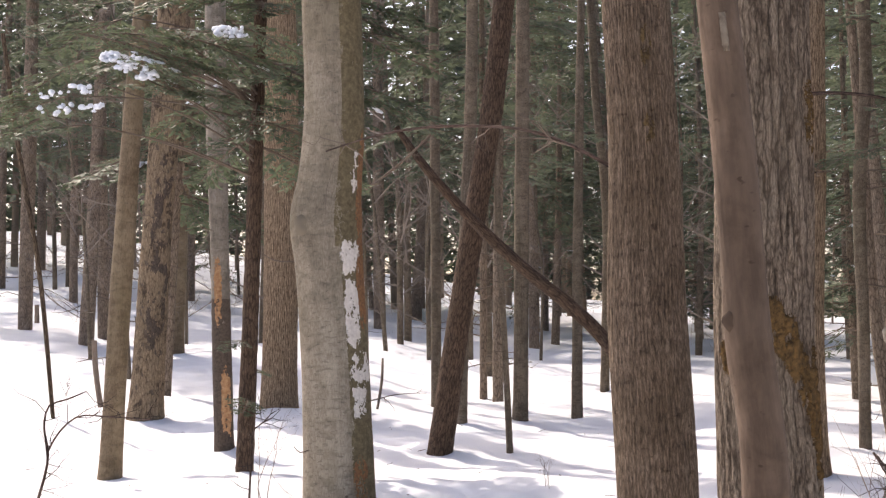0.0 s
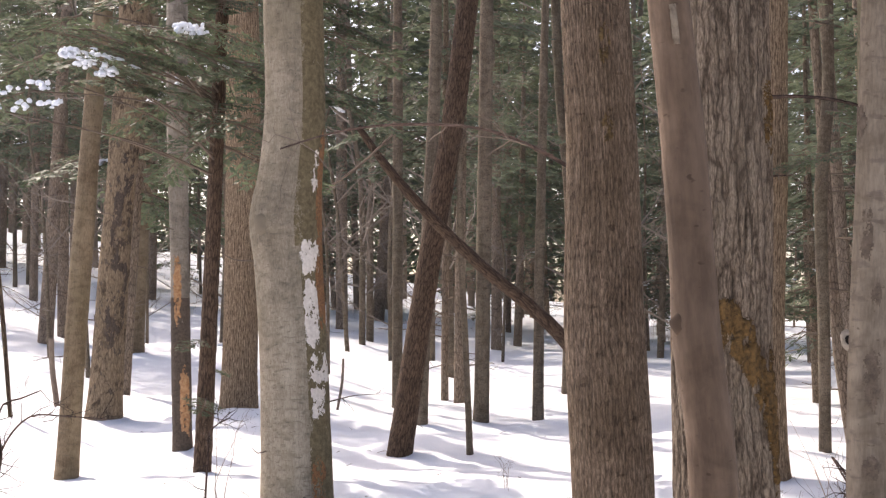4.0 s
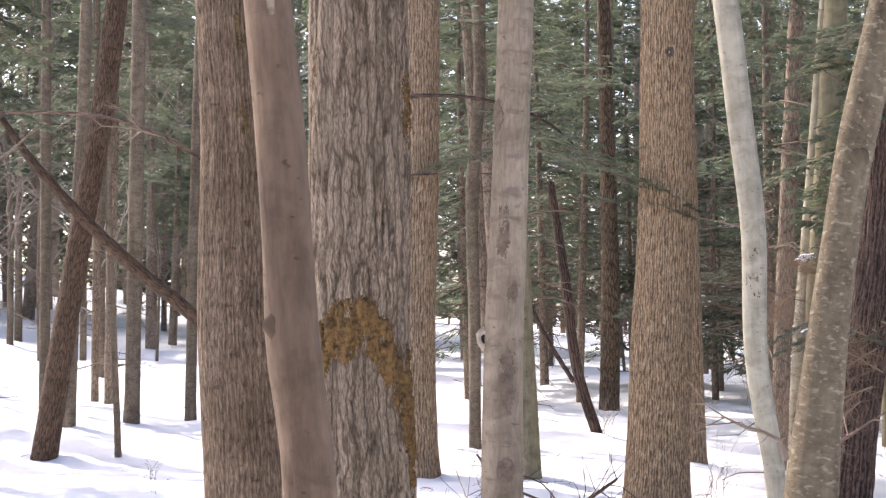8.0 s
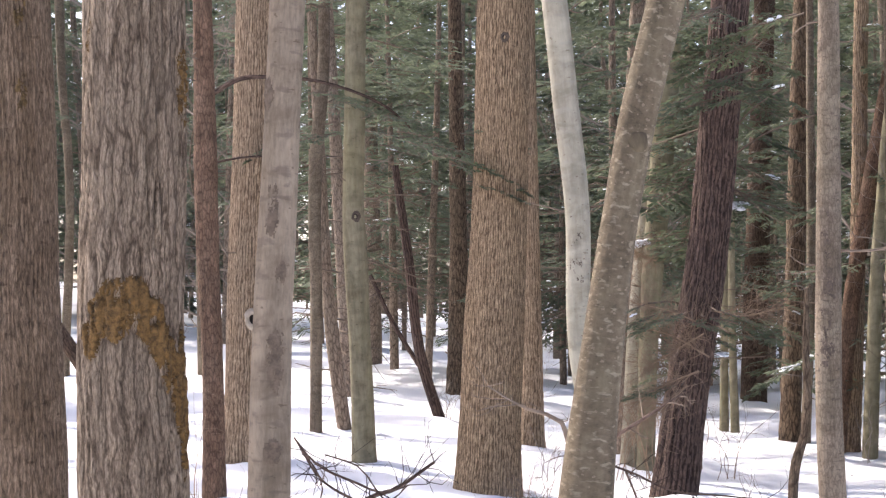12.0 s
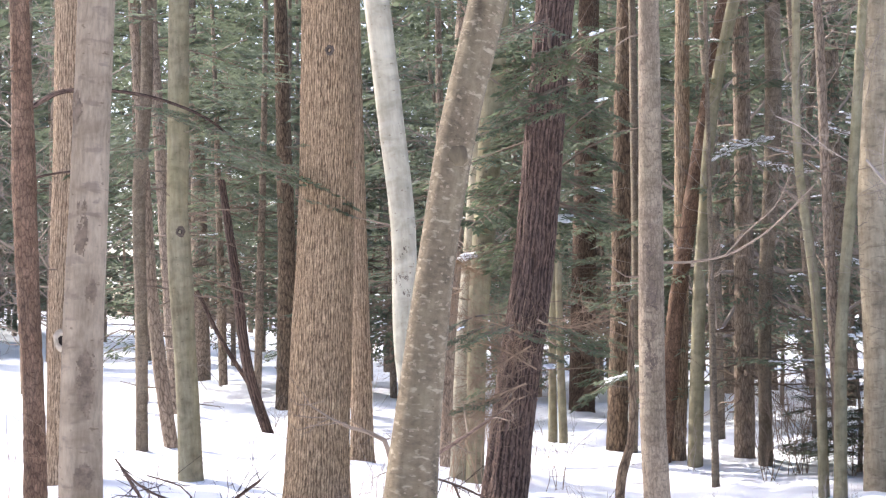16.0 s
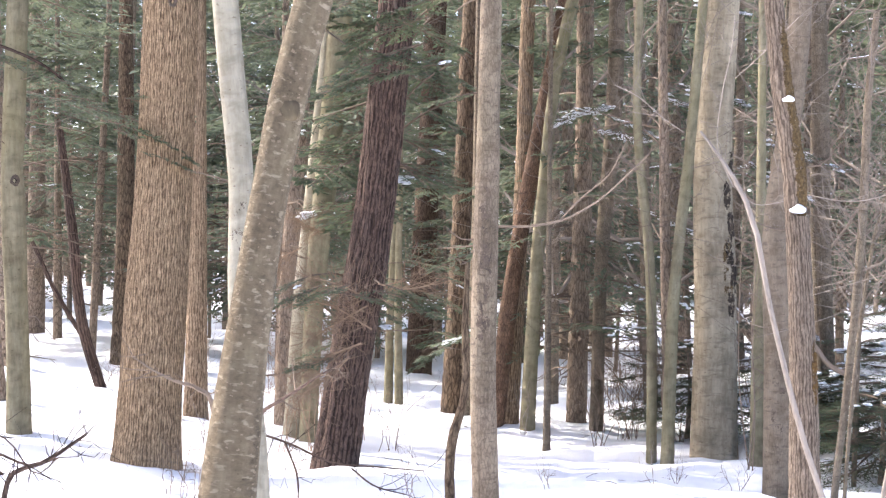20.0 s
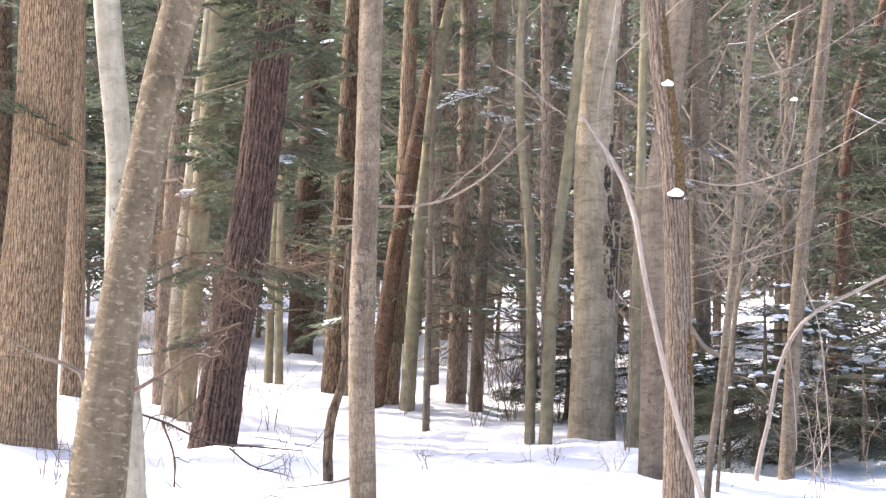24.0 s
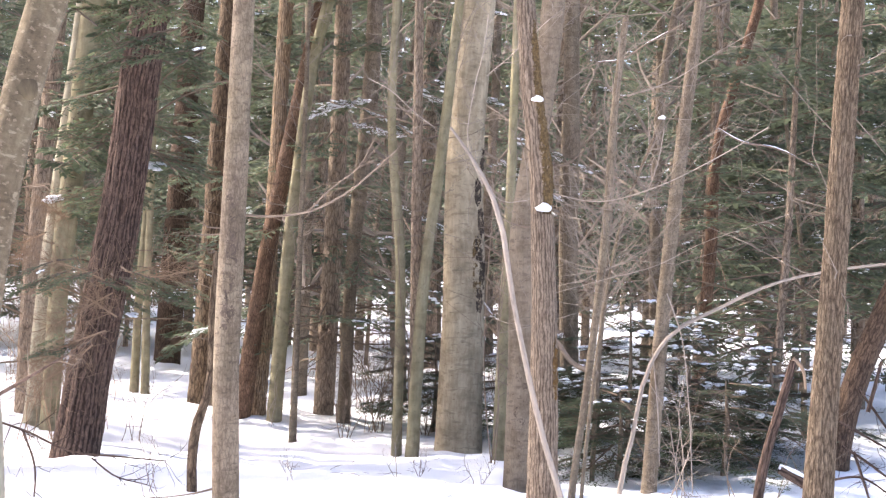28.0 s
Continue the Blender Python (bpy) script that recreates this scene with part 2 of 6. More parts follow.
def bark(name, low, high, patch, amount=.45, patch_scale=3.0, cross=0.0, fine=90.0, bump=.5, stain=None, stain_at=.62, mottle=None, mute=False, crack=0.0, blotch=0.0, depth=.7, spot=22.0, lead=.55, aspect=4.0):
    """Bark: colour painted darker in furrows and cracks than on ridges, large patches (lichen, algae), fine grain;
    cross: bands round the stem.
    """
    m, nodes, links, bsdf = material(name)
    uvn = nodes.new("ShaderNodeUVMap")
    uvn.uv_map = "UVMap"
    uvw = uvn.outputs[0]
    geo = nodes.new("ShaderNodeNewGeometry")
    tc = nodes.new("ShaderNodeTexCoord")
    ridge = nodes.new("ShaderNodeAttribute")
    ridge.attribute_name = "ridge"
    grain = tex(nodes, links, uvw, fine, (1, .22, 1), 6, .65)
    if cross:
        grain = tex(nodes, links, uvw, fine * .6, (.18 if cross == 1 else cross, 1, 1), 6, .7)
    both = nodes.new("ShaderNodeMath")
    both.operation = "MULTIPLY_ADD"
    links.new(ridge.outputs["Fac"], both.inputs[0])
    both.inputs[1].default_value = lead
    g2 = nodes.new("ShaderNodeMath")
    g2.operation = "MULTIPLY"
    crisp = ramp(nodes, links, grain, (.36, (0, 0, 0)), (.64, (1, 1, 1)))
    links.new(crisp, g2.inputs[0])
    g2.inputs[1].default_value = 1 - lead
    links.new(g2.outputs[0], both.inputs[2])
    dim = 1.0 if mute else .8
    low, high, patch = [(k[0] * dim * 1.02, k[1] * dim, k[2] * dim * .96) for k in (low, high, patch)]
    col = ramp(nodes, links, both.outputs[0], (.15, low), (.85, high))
    big = tex(nodes, links, tc.outputs["Object"], patch_scale, (1, 1, .45), 5, .6, .4)
    col = mix(nodes, links, ramp(nodes, links, big, (.45, (0, 0, 0)), (.68, (amount, amount, amount))), col, patch)
    if mottle:
        spots = tex(nodes, links, uvw, spot, (.4, 1, 1), 3, .5, .3)
        col = mix(nodes, links, ramp(nodes, links, spots, (.57, (0, 0, 0)), (.66, (.6, .6, .6))), col, tuple(c * dim for c in mottle))
    if stain:
        st = tex(nodes, links, tc.outputs["Object"], patch_scale * 2.3, (1, 1, .6), 6, .7, .8)
        col = mix(nodes, links, ramp(nodes, links, st, (stain_at, (0, 0, 0)), (stain_at + .1, (.85, .85, .85))), col, stain)
    height = both.outputs[0]
    if crack:
        warp = nodes.new("ShaderNodeTexNoise")
        warp.inputs["Scale"].default_value, warp.inputs["Detail"].default_value = crack * .35, 4
        links.new(uvw, warp.inputs["Vector"])
        cut, shade = plates(nodes, links, uvw, warp.outputs["Color"], crack, aspect or 6, .9)
        if not aspect:
            cut = furrows(nodes, links, uvw, crack)
        cut2, _ = plates(nodes, links, uvw, warp.outputs["Color"], crack * 2.7, (aspect or 6) * .8, 1.6)
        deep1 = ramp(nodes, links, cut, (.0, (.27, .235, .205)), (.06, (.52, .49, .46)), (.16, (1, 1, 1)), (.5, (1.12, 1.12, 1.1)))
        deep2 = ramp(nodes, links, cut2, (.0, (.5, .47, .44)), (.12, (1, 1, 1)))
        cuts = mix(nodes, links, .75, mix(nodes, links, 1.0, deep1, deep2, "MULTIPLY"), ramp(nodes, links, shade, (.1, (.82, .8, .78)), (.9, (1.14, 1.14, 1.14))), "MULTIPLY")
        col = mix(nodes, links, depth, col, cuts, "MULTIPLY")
        deep = nodes.new("ShaderNodeMath")
        deep.operation = "MULTIPLY_ADD"
        links.new(cuts, deep.inputs[0])
        deep.inputs[1].default_value = .7
        links.new(height, deep.inputs[2])
        height = deep.outputs[0]
    if blotch:
        soft = tex(nodes, links, uvw, blotch, (.7, 1, 1), 5, .6, .5)
        col = mix(nodes, links, .8, col, ramp(nodes, links, soft, (.32, (.62, .6, .57)), (.55, (1, 1, 1)), (.75, (1.12, 1.12, 1.12))), "MULTIPLY")
        dots = tex(nodes, links, uvw, blotch * 6, (.5, 1, 1), 2, .5)
        col = mix(nodes, links, .8, col, ramp(nodes, links, dots, (.66, (1, 1, 1)), (.72, (.5, .46, .42))), "MULTIPLY")
        streak = tex(nodes, links, uvw, blotch * 1.6, (1, .06, 1), 4, .6)
        col = mix(nodes, links, .6, col, ramp(nodes, links, streak, (.35, (.75, .74, .71)), (.6, (1.05, 1.05, 1.05))), "MULTIPLY")
    links.new(col, bsdf.inputs["Base Color"])
    bsdf.inputs["Roughness"].default_value = .88
    bsdf.inputs["Specular IOR Level"].default_value = .2
    b = nodes.new("ShaderNodeBump")
    b.inputs["Strength"].default_value, b.inputs["Distance"].default_value = bump, .01
    links.new(height, b.inputs["Height"])
    links.new(b.outputs[0], bsdf.inputs["Normal"])
    return m


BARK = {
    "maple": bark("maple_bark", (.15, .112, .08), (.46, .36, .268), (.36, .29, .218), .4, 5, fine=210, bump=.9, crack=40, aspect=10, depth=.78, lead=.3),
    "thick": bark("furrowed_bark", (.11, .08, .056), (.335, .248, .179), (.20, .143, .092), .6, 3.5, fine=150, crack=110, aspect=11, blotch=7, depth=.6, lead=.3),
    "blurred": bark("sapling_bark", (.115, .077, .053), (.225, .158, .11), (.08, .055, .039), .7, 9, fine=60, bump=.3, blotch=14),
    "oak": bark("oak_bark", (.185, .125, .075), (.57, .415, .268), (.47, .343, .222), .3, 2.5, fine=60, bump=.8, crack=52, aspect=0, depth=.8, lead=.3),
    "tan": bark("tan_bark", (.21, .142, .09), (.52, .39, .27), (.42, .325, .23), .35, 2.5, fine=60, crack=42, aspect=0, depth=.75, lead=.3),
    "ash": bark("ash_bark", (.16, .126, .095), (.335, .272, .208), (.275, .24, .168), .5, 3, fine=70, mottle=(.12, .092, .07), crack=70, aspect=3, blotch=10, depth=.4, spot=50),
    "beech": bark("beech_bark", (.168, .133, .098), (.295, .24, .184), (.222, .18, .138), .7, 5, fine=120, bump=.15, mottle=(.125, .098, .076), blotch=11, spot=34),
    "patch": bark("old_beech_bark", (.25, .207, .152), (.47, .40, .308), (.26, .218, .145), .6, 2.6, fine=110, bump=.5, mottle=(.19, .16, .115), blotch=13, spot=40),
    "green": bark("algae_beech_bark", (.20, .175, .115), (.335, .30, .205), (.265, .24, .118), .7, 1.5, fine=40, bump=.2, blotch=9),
    # left twin stem: the sunlight on it is put into this pale cream
    "cream": bark("sunlit_beech_bark", (.36, .32, .235), (.56, .51, .40), (.42, .385, .25), .5, 2, fine=40, bump=.2, blotch=8),
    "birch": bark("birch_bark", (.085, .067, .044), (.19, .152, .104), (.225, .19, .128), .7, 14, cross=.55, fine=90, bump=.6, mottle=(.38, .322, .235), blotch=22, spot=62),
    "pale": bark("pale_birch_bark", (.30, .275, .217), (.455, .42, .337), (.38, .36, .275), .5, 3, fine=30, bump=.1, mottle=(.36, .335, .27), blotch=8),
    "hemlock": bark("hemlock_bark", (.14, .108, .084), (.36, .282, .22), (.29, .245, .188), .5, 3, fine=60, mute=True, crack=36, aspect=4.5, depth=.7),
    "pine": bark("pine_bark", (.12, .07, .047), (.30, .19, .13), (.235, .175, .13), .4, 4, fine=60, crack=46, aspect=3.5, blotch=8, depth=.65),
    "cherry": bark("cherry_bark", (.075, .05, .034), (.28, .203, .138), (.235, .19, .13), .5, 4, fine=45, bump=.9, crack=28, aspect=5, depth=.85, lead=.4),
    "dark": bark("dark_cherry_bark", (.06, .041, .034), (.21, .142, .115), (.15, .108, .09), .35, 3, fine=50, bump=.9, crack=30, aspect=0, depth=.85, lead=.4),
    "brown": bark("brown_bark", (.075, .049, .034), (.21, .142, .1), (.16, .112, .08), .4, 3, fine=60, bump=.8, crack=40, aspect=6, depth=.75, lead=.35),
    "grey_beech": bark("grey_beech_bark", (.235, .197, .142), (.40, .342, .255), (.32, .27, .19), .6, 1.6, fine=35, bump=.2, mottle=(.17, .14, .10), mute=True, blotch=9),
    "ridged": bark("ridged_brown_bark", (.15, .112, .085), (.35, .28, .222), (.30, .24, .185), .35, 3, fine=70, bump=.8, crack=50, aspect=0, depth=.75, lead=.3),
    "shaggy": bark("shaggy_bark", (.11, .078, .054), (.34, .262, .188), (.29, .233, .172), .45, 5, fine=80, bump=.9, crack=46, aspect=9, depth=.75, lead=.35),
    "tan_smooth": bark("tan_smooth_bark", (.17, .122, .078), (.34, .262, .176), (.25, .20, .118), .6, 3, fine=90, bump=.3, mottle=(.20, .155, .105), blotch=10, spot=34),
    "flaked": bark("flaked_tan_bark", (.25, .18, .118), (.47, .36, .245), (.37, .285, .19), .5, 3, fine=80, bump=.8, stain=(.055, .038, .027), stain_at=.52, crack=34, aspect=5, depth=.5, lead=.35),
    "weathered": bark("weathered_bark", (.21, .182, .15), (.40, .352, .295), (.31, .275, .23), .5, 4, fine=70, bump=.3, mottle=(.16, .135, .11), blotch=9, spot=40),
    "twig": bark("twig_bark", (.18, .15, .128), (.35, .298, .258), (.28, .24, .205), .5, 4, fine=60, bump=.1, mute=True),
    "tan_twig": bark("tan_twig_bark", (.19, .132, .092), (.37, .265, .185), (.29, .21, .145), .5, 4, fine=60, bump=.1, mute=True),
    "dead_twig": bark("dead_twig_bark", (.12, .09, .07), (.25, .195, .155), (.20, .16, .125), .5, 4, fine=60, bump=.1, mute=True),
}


def snow_material(name, grain):
    m, nodes, links, bsdf = material(name)
    tc = nodes.new("ShaderNodeTexCoord")
    fine = tex(nodes, links, tc.outputs["Object"], grain, (1, 1, 1), 8, .7)
    soft = tex(nodes, links, tc.outputs["Object"], 2.2, (1, 1, 1), 4, .5)
    col = ramp(nodes, links, soft, (.3, (.77, .785, .82)), (.7, (.84, .85, .87)))
    links.new(col, bsdf.inputs["Base Color"])
    bsdf.inputs["Roughness"].default_value = .7
    bsdf.inputs["Specular IOR Level"].default_value = .25
    b = nodes.new("ShaderNodeBump")
    b.inputs["Strength"].default_value, b.inputs["Distance"].default_value = .35, .02
    add = nodes.new("ShaderNodeMath")
    add.operation = "MULTIPLY_ADD"
    links.new(soft, add.inputs[0])
    add.inputs[1].default_value = 2.0
    links.new(fine, add.inputs[2])
    links.new(add.outputs[0], b.inputs["Height"])
    links.new(b.outputs[0], bsdf.inputs["Normal"])
    return m


SNOW = snow_material("snow", 30)
SNOW_LUMP = snow_material("branch_snow", 60)


def leaf_material(name, a, b):
    m, nodes, links, bsdf = material(name)
    geo = nodes.new("ShaderNodeNewGeometry")
    tc = nodes.new("ShaderNodeTexCoord")
    big = tex(nodes, links, tc.outputs["Object"], 1.3, (1, 1, 1), 3)
    mixed = nodes.new("ShaderNodeMath")
    mixed.operation = "MULTIPLY_ADD"
    links.new(geo.outputs["Random Per Island"], mixed.inputs[0])
    mixed.inputs[1].default_value = .5
    links.new(big, mixed.inputs[2])
    col = ramp(nodes, links, mixed.outputs[0], (.35, a), (.95, b))
    links.new(col, bsdf.inputs["Base Color"])
    bsdf.inputs["Roughness"].default_value = .55
    bsdf.inputs["Specular IOR Level"].default_value = .35
    glow = nodes.new("ShaderNodeBsdfTranslucent")
    links.new(col, glow.inputs["Color"])
    both = nodes.new("ShaderNodeMixShader")
    both.inputs[0].default_value = .5
    links.new(bsdf.outputs[0], both.inputs[1])
    links.new(glow.outputs[0], both.inputs[2])
    links.new(both.outputs[0], nodes["Material Output"].inputs["Surface"])
    return m


def plain_rough(name, a, b, scale, rough=.9, bump=.6):
    m, nodes, links, bsdf = material(name)
    tc = nodes.new("ShaderNodeTexCoord")
    n1 = tex(nodes, links, tc.outputs["Object"], scale, (1, 1, 1), 6, .7)
    links.new(ramp(nodes, links, n1, (.35, a), (.65, b)), bsdf.inputs["Base Color"])
    bsdf.inputs["Roughness"].default_value = rough
    bsdf.inputs["Specular IOR Level"].default_value = .2
    bp = nodes.new("ShaderNodeBump")
    bp.inputs["Strength"].default_value, bp.inputs["Distance"].default_value = bump, .006
    links.new(n1, bp.inputs["Height"])
    links.new(bp.outputs[0], bsdf.inputs["Normal"])
    return m


MOSS = plain_rough("ochre_moss", (.038, .023, .01), (.165, .093, .032), 70)
DARK_MOSS = plain_rough("dark_moss", (.045, .03, .014), (.145, .095, .042), 60)
SCAR = plain_rough("dark_scar", (.06, .045, .034), (.125, .095, .073), 40)
KNURL = plain_rough("black_scar", (.022, .017, .013), (.075, .058, .043), 40)
RING = plain_rough("callus_bark", (.20, .165, .122), (.36, .30, .235), 60, bump=.3)
PEELED = plain_rough("peeled_wood", (.55, .48, .40), (.74, .67, .58), 30, bump=.2)
BEECH_SCAR = plain_rough("beech_scar", (.07, .051, .036), (.135, .102, .074), 50)
ORANGE = plain_rough("orange_stain", (.12, .062, .03), (.31, .15, .065), 50)
ALGAE = plain_rough("olive_algae", (.092, .07, .036), (.19, .148, .082), 24, bump=.3)
WOOD = plain_rough("bare_orange_wood", (.29, .145, .066), (.52, .31, .165), 30)
CURL = plain_rough("curling_bark", (.125, .096, .066), (.24, .19, .135), 60)
LOOSE = plain_rough("loose_bark", (.085, .063, .046), (.20, .153, .11), 50)
# the shade of a deep hole, put into the colour of a shallow cup
HOLE_SHADE = plain_rough("hole_shade", (.012, .009, .007), (.03, .022, .018), 40)

NEEDLE = leaf_material("hemlock_needles", (.048, .068, .044), (.12, .145, .08))
NEEDLE_FAR = leaf_material("far_needles", (.058, .078, .053), (.132, .153, .094))
NEEDLE_YOUNG = leaf_material("young_fir_needles", (.036, .056, .037), (.088, .112, .062))

# ---- ground ----
MOUNDS = [(-9.75, 20.9, .9, .2), (-2.45, 17.5, .6, .22), (3.2, 12.6, 1.0, .12), (4.2, 12.2, .9, .10), (-6.3, 13.2, .5, .12),
          (-6.7, 19.5, .7, .10), (1.2, 8.7, .5, .1), (5.6, 9.3, 1.2, .15), (-8.9, 18.5, .8, .12), (1.9, 14.3, .8, .08), (2.1, 12.6, 1.3, -.10)]


def snow_sheet():
    """One sheet of snow, fine where the camera looks and coarse out to the horizon."""
    rad = np.r_[np.linspace(.4, 9, 40), np.linspace(9.2, 32, 150), np.geomspace(33, 130, 60), np.geomspace(150, 2500, 12)]
    az = np.radians(np.r_[np.linspace(-180, -36, 25), np.linspace(-35, 42, 240), np.linspace(43, 179, 25)])
    A, R = np.meshgrid(az, rad)
    x, y = -np.sin(A) * R, np.cos(A) * R
    z = ground_z(x, y)
    for mx, my, mr, mh in MOUNDS:
        z = z + mh * np.exp(-((x - mx) ** 2 + (y - my) ** 2) / (mr * mr))
    lump = ease(3, 6, R) * ease(60, 25, R)
    z = z + lump * .02 * (np.sin(7.1 * x + 2.3 * y) * np.sin(5.7 * y - 1.9 * x + 1) + .6 * np.sin(13 * x + 4 * y + 2) * np.sin(9 * y - 6 * x))
    v = np.stack([x, y, z], -1).reshape(-1, 3)
    n, m = len(rad), len(az)
    i, j = np.meshgrid(np.arange(n - 1), np.arange(m), indexing="ij")
    j2 = (j + 1) % m
    f = np.stack([i * m + j, (i + 1) * m + j, (i + 1) * m + j2, i * m + j2], -1).reshape(-1, 4)
    core = len(v)
    v = np.vstack([v, [[0, 0, float(ground_z(0, 0.01))]]])
    hub = np.stack([np.full(m, core), np.arange(m), (np.arange(m) + 1) % m, (np.arange(m) + 1) % m], -1)
    me = mesh_of("ground", v, f, SNOW)
    ob = new("ground", me)
    tagged(ob, "soft white snow lying over the gently rolling forest floor", "snow", kind="structure")
    cap = mesh_of("ground_under_camera", np.vstack([v[:m], v[core:]]), np.stack([np.full(m, m), np.arange(m), (np.arange(m) + 1) % m], -1), SNOW)
    part("snow_underfoot", cap, ob)


snow_sheet()


# ---- trees ----
LABEL = {
    "hemlock": ("hemlock_tree", "slender hemlock trunk with dark scaly grey-brown bark in snow", "hemlock", "scale", 0),
    "ash": ("hardwood_tree", "slim leafless hardwood tree with mottled grey-tan bark", "ash", "smooth", .3),
    "tan": ("hardwood_tree", "upright leafless tree with tan ridged bark in snow", "tan", "oak", .4),
    "pine": ("pine_tree", "thin leaning pine trunk with reddish-brown scaly bark", "pine", "scale", .2),
    "green_beech": ("beech_tree", "smooth beech trunk tinted yellow-green by algae", "green", "smooth", .3),
    "sunlit_beech": ("beech_tree", "smooth beech stem coloured cream as in sunlight, faint green tint", "cream", "smooth", .3),
    "brown_hemlock": ("hemlock_tree", "slender dark brown hemlock leaning slightly over the snow", "brown", "scale", .15),
    "dark_hemlock": ("hemlock_tree", "dark brown hemlock trunk with a burl at its foot", "brown", "scale", .2),
    "sapling": ("sapling", "thin bare grey-brown sapling standing in the snow", "ash", "plain", 0),
    "dark_sapling": ("sapling", "thin dark crooked sapling standing in the snow", "cherry", "plain", 0),
    "snag": ("dead_tree", "dead grey tree with bark torn off and orange bare wood", "weathered", "smooth", .2),
    "beech_patch": ("beech_tree", "old smooth grey beech with peeled white patch and orange stain", "patch", "smooth", .06),
    "leaning": ("leaning_tree", "dark brown leaning tree trunk holding a fallen stem", "brown", "furrow", .2),
    "thick": ("hardwood_tree", "thick grey-brown tree with vertically furrowed bark", "thick", "furrow", .5),
    "blurred": ("sapling", "smooth reddish-brown young tree close to the path", "blurred", "plain", 0),
    "maple": ("maple_tree", "big maple with deeply plated grey bark and ochre moss", "maple", "plate", .5),
    "beech_hole": ("beech_tree", "slim pale grey beech with a knot hole", "beech", "smooth", .3),
    "birch_lean": ("birch_tree", "leaning yellow birch with peeling tan bark", "birch", "smooth", .12),
    "birch_pale": ("birch_tree", "pale whitish birch leaning with smooth bark", "pale", "plain", .3),
    "oak": ("oak_tree", "large oak with finely ridged tan-brown bark in snow", "oak", "oak", .12),
    "dark_cherry": ("cherry_tree", "leaning dark purple-brown cherry tree with deep furrows", "dark", "deep", .2),
    "flaky": ("hardwood_tree", "slim tree with flaking tan-brown plated bark", "cherry", "plate", .3),
    "cherry_sapling": ("leaning_sapling", "dark curved young tree leaning out of the snow", "dark", "plain", .2),
    "big_beech": ("beech_tree", "large smooth grey-tan beech with dark scars", "grey_beech", "smooth", .1),
    "broken_snag": ("broken_tree", "broken-off trunk with ridged brown bark under a snow cap", "ridged", "furrow", .3),
    "smooth_tan": ("hardwood_tree", "slim leafless tree with smooth tan-brown bark in snow", "tan_smooth", "smooth", .3),
    "flaked": ("cherry_tree", "stout tan tree with dark flakes of bark in snow", "flaked", "plate", .3),
    "tan_beech": ("beech_tree", "smooth grey-tan beech trunk with faint bands round it", "beech", "smooth", .25),
    "mossy_stem": ("mossy_tree", "tan trunk with ochre moss down one side", "ridged", "furrow", .2),
    "shaggy": ("hardwood_tree", "slim tree with shaggy tan bark in pale streaks", "shaggy", "furrow", .3),
    "bent_sapling": ("bent_sapling", "pale thin sapling bent over towards the trees", "twig", "plain", 0),
    "arched": ("arched_sapling", "pale young tree arching low over the snow", "twig", "plain", 0),
    "stub": ("broken_sapling", "snapped brown young trunk with splintered orange tip", "dark", "scale", 0),
}
SHORT = {"sapling", "dark_sapling", "bent_sapling", "arched", "stub", "broken_snag", "cherry_sapling"}
TREES = []
SURFACE = {}


def trunk(kind, *pts, top=None, label=None):
    """A tree along control points (x, y, z, r); unless it is short it goes on straight up out of sight, tapering."""
    name, words, mat, relief, flare = LABEL[kind]
    p = np.asarray(pts, float)
    base = Vector(p[0, :3])
    base.z = float(ground_z(base.x, base.y)) - .2
    dist = math.hypot(base.x, base.y)
    p[0, 2] = base.z
    if kind not in SHORT:
        way = (p[-1] - p[-2]) / max(.2, p[-1, 2] - p[-2, 2])
        way[:2] = np.clip(way[:2], -.3, .3)
        tall = top or float(np.clip(p[:, 3].max() * 70 + 5, 7, 17))
        h = max(2.0, tall - p[-1, 2])
        r = p[-1, 3]
        p = np.vstack([p, [p[-1, 0] + way[0] * h * .5, p[-1, 1] + way[1] * h * .5, p[-1, 2] + h * .5, r * .7],
                       [p[-1, 0] + way[0] * h * .7, p[-1, 1] + way[1] * h * .7, p[-1, 2] + h, r * .25]])
    seed = len(TREES) + 11
    size = p[:, 3].max() / dist  # angular size decides the fineness
    px = size * 3138
    nu, cv = RELIEF[relief][:2]
    seg = int(np.clip(px * 1.1, 10, 150)) if px < 25 else int(np.clip(max(px * 1.1, nu * 2.6), 24, 280))
    step = .15 if px < 14 else float(np.clip(min(dist * .0022, 1 / (cv * 3.2)), .009, .12))
    line = curve(p, step)
    high = line[:, 2] > 1.9 + dist * .21
    keep = ~high
    keep[np.flatnonzero(high)[::max(1, int(.4 / step))]] = True
    keep[-1] = True
    line = line[keep]
    line[:, :3] -= base
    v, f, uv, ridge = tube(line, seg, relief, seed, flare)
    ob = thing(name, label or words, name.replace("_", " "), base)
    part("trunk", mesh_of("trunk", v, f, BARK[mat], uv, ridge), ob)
    SURFACE[ob.name] = v.reshape(len(line), seg, 3)
    TREES.append((kind, ob, p))
    return ob


trunk("hemlock", (-20.68, 32.28, 1.58, 0.154), (-20.57, 32.32, 5.57, 0.149), (-20.49, 32.35, 8.57, 0.131))
trunk("dark_sapling", (-12.80, 20.68, 0.41, 0.030), (-12.98, 20.61, 2.38, 0.034), (-13.27, 20.51, 4.28, 0.034), (-13.43, 20.46, 5.58, 0.030))
trunk("smooth_tan", (-9.42, 16.26, 0.05, 0.117), (-9.28, 16.30, 2.07, 0.112), (-9.13, 16.36, 4.14, 0.100), (-9.00, 16.40, 5.38, 0.100))
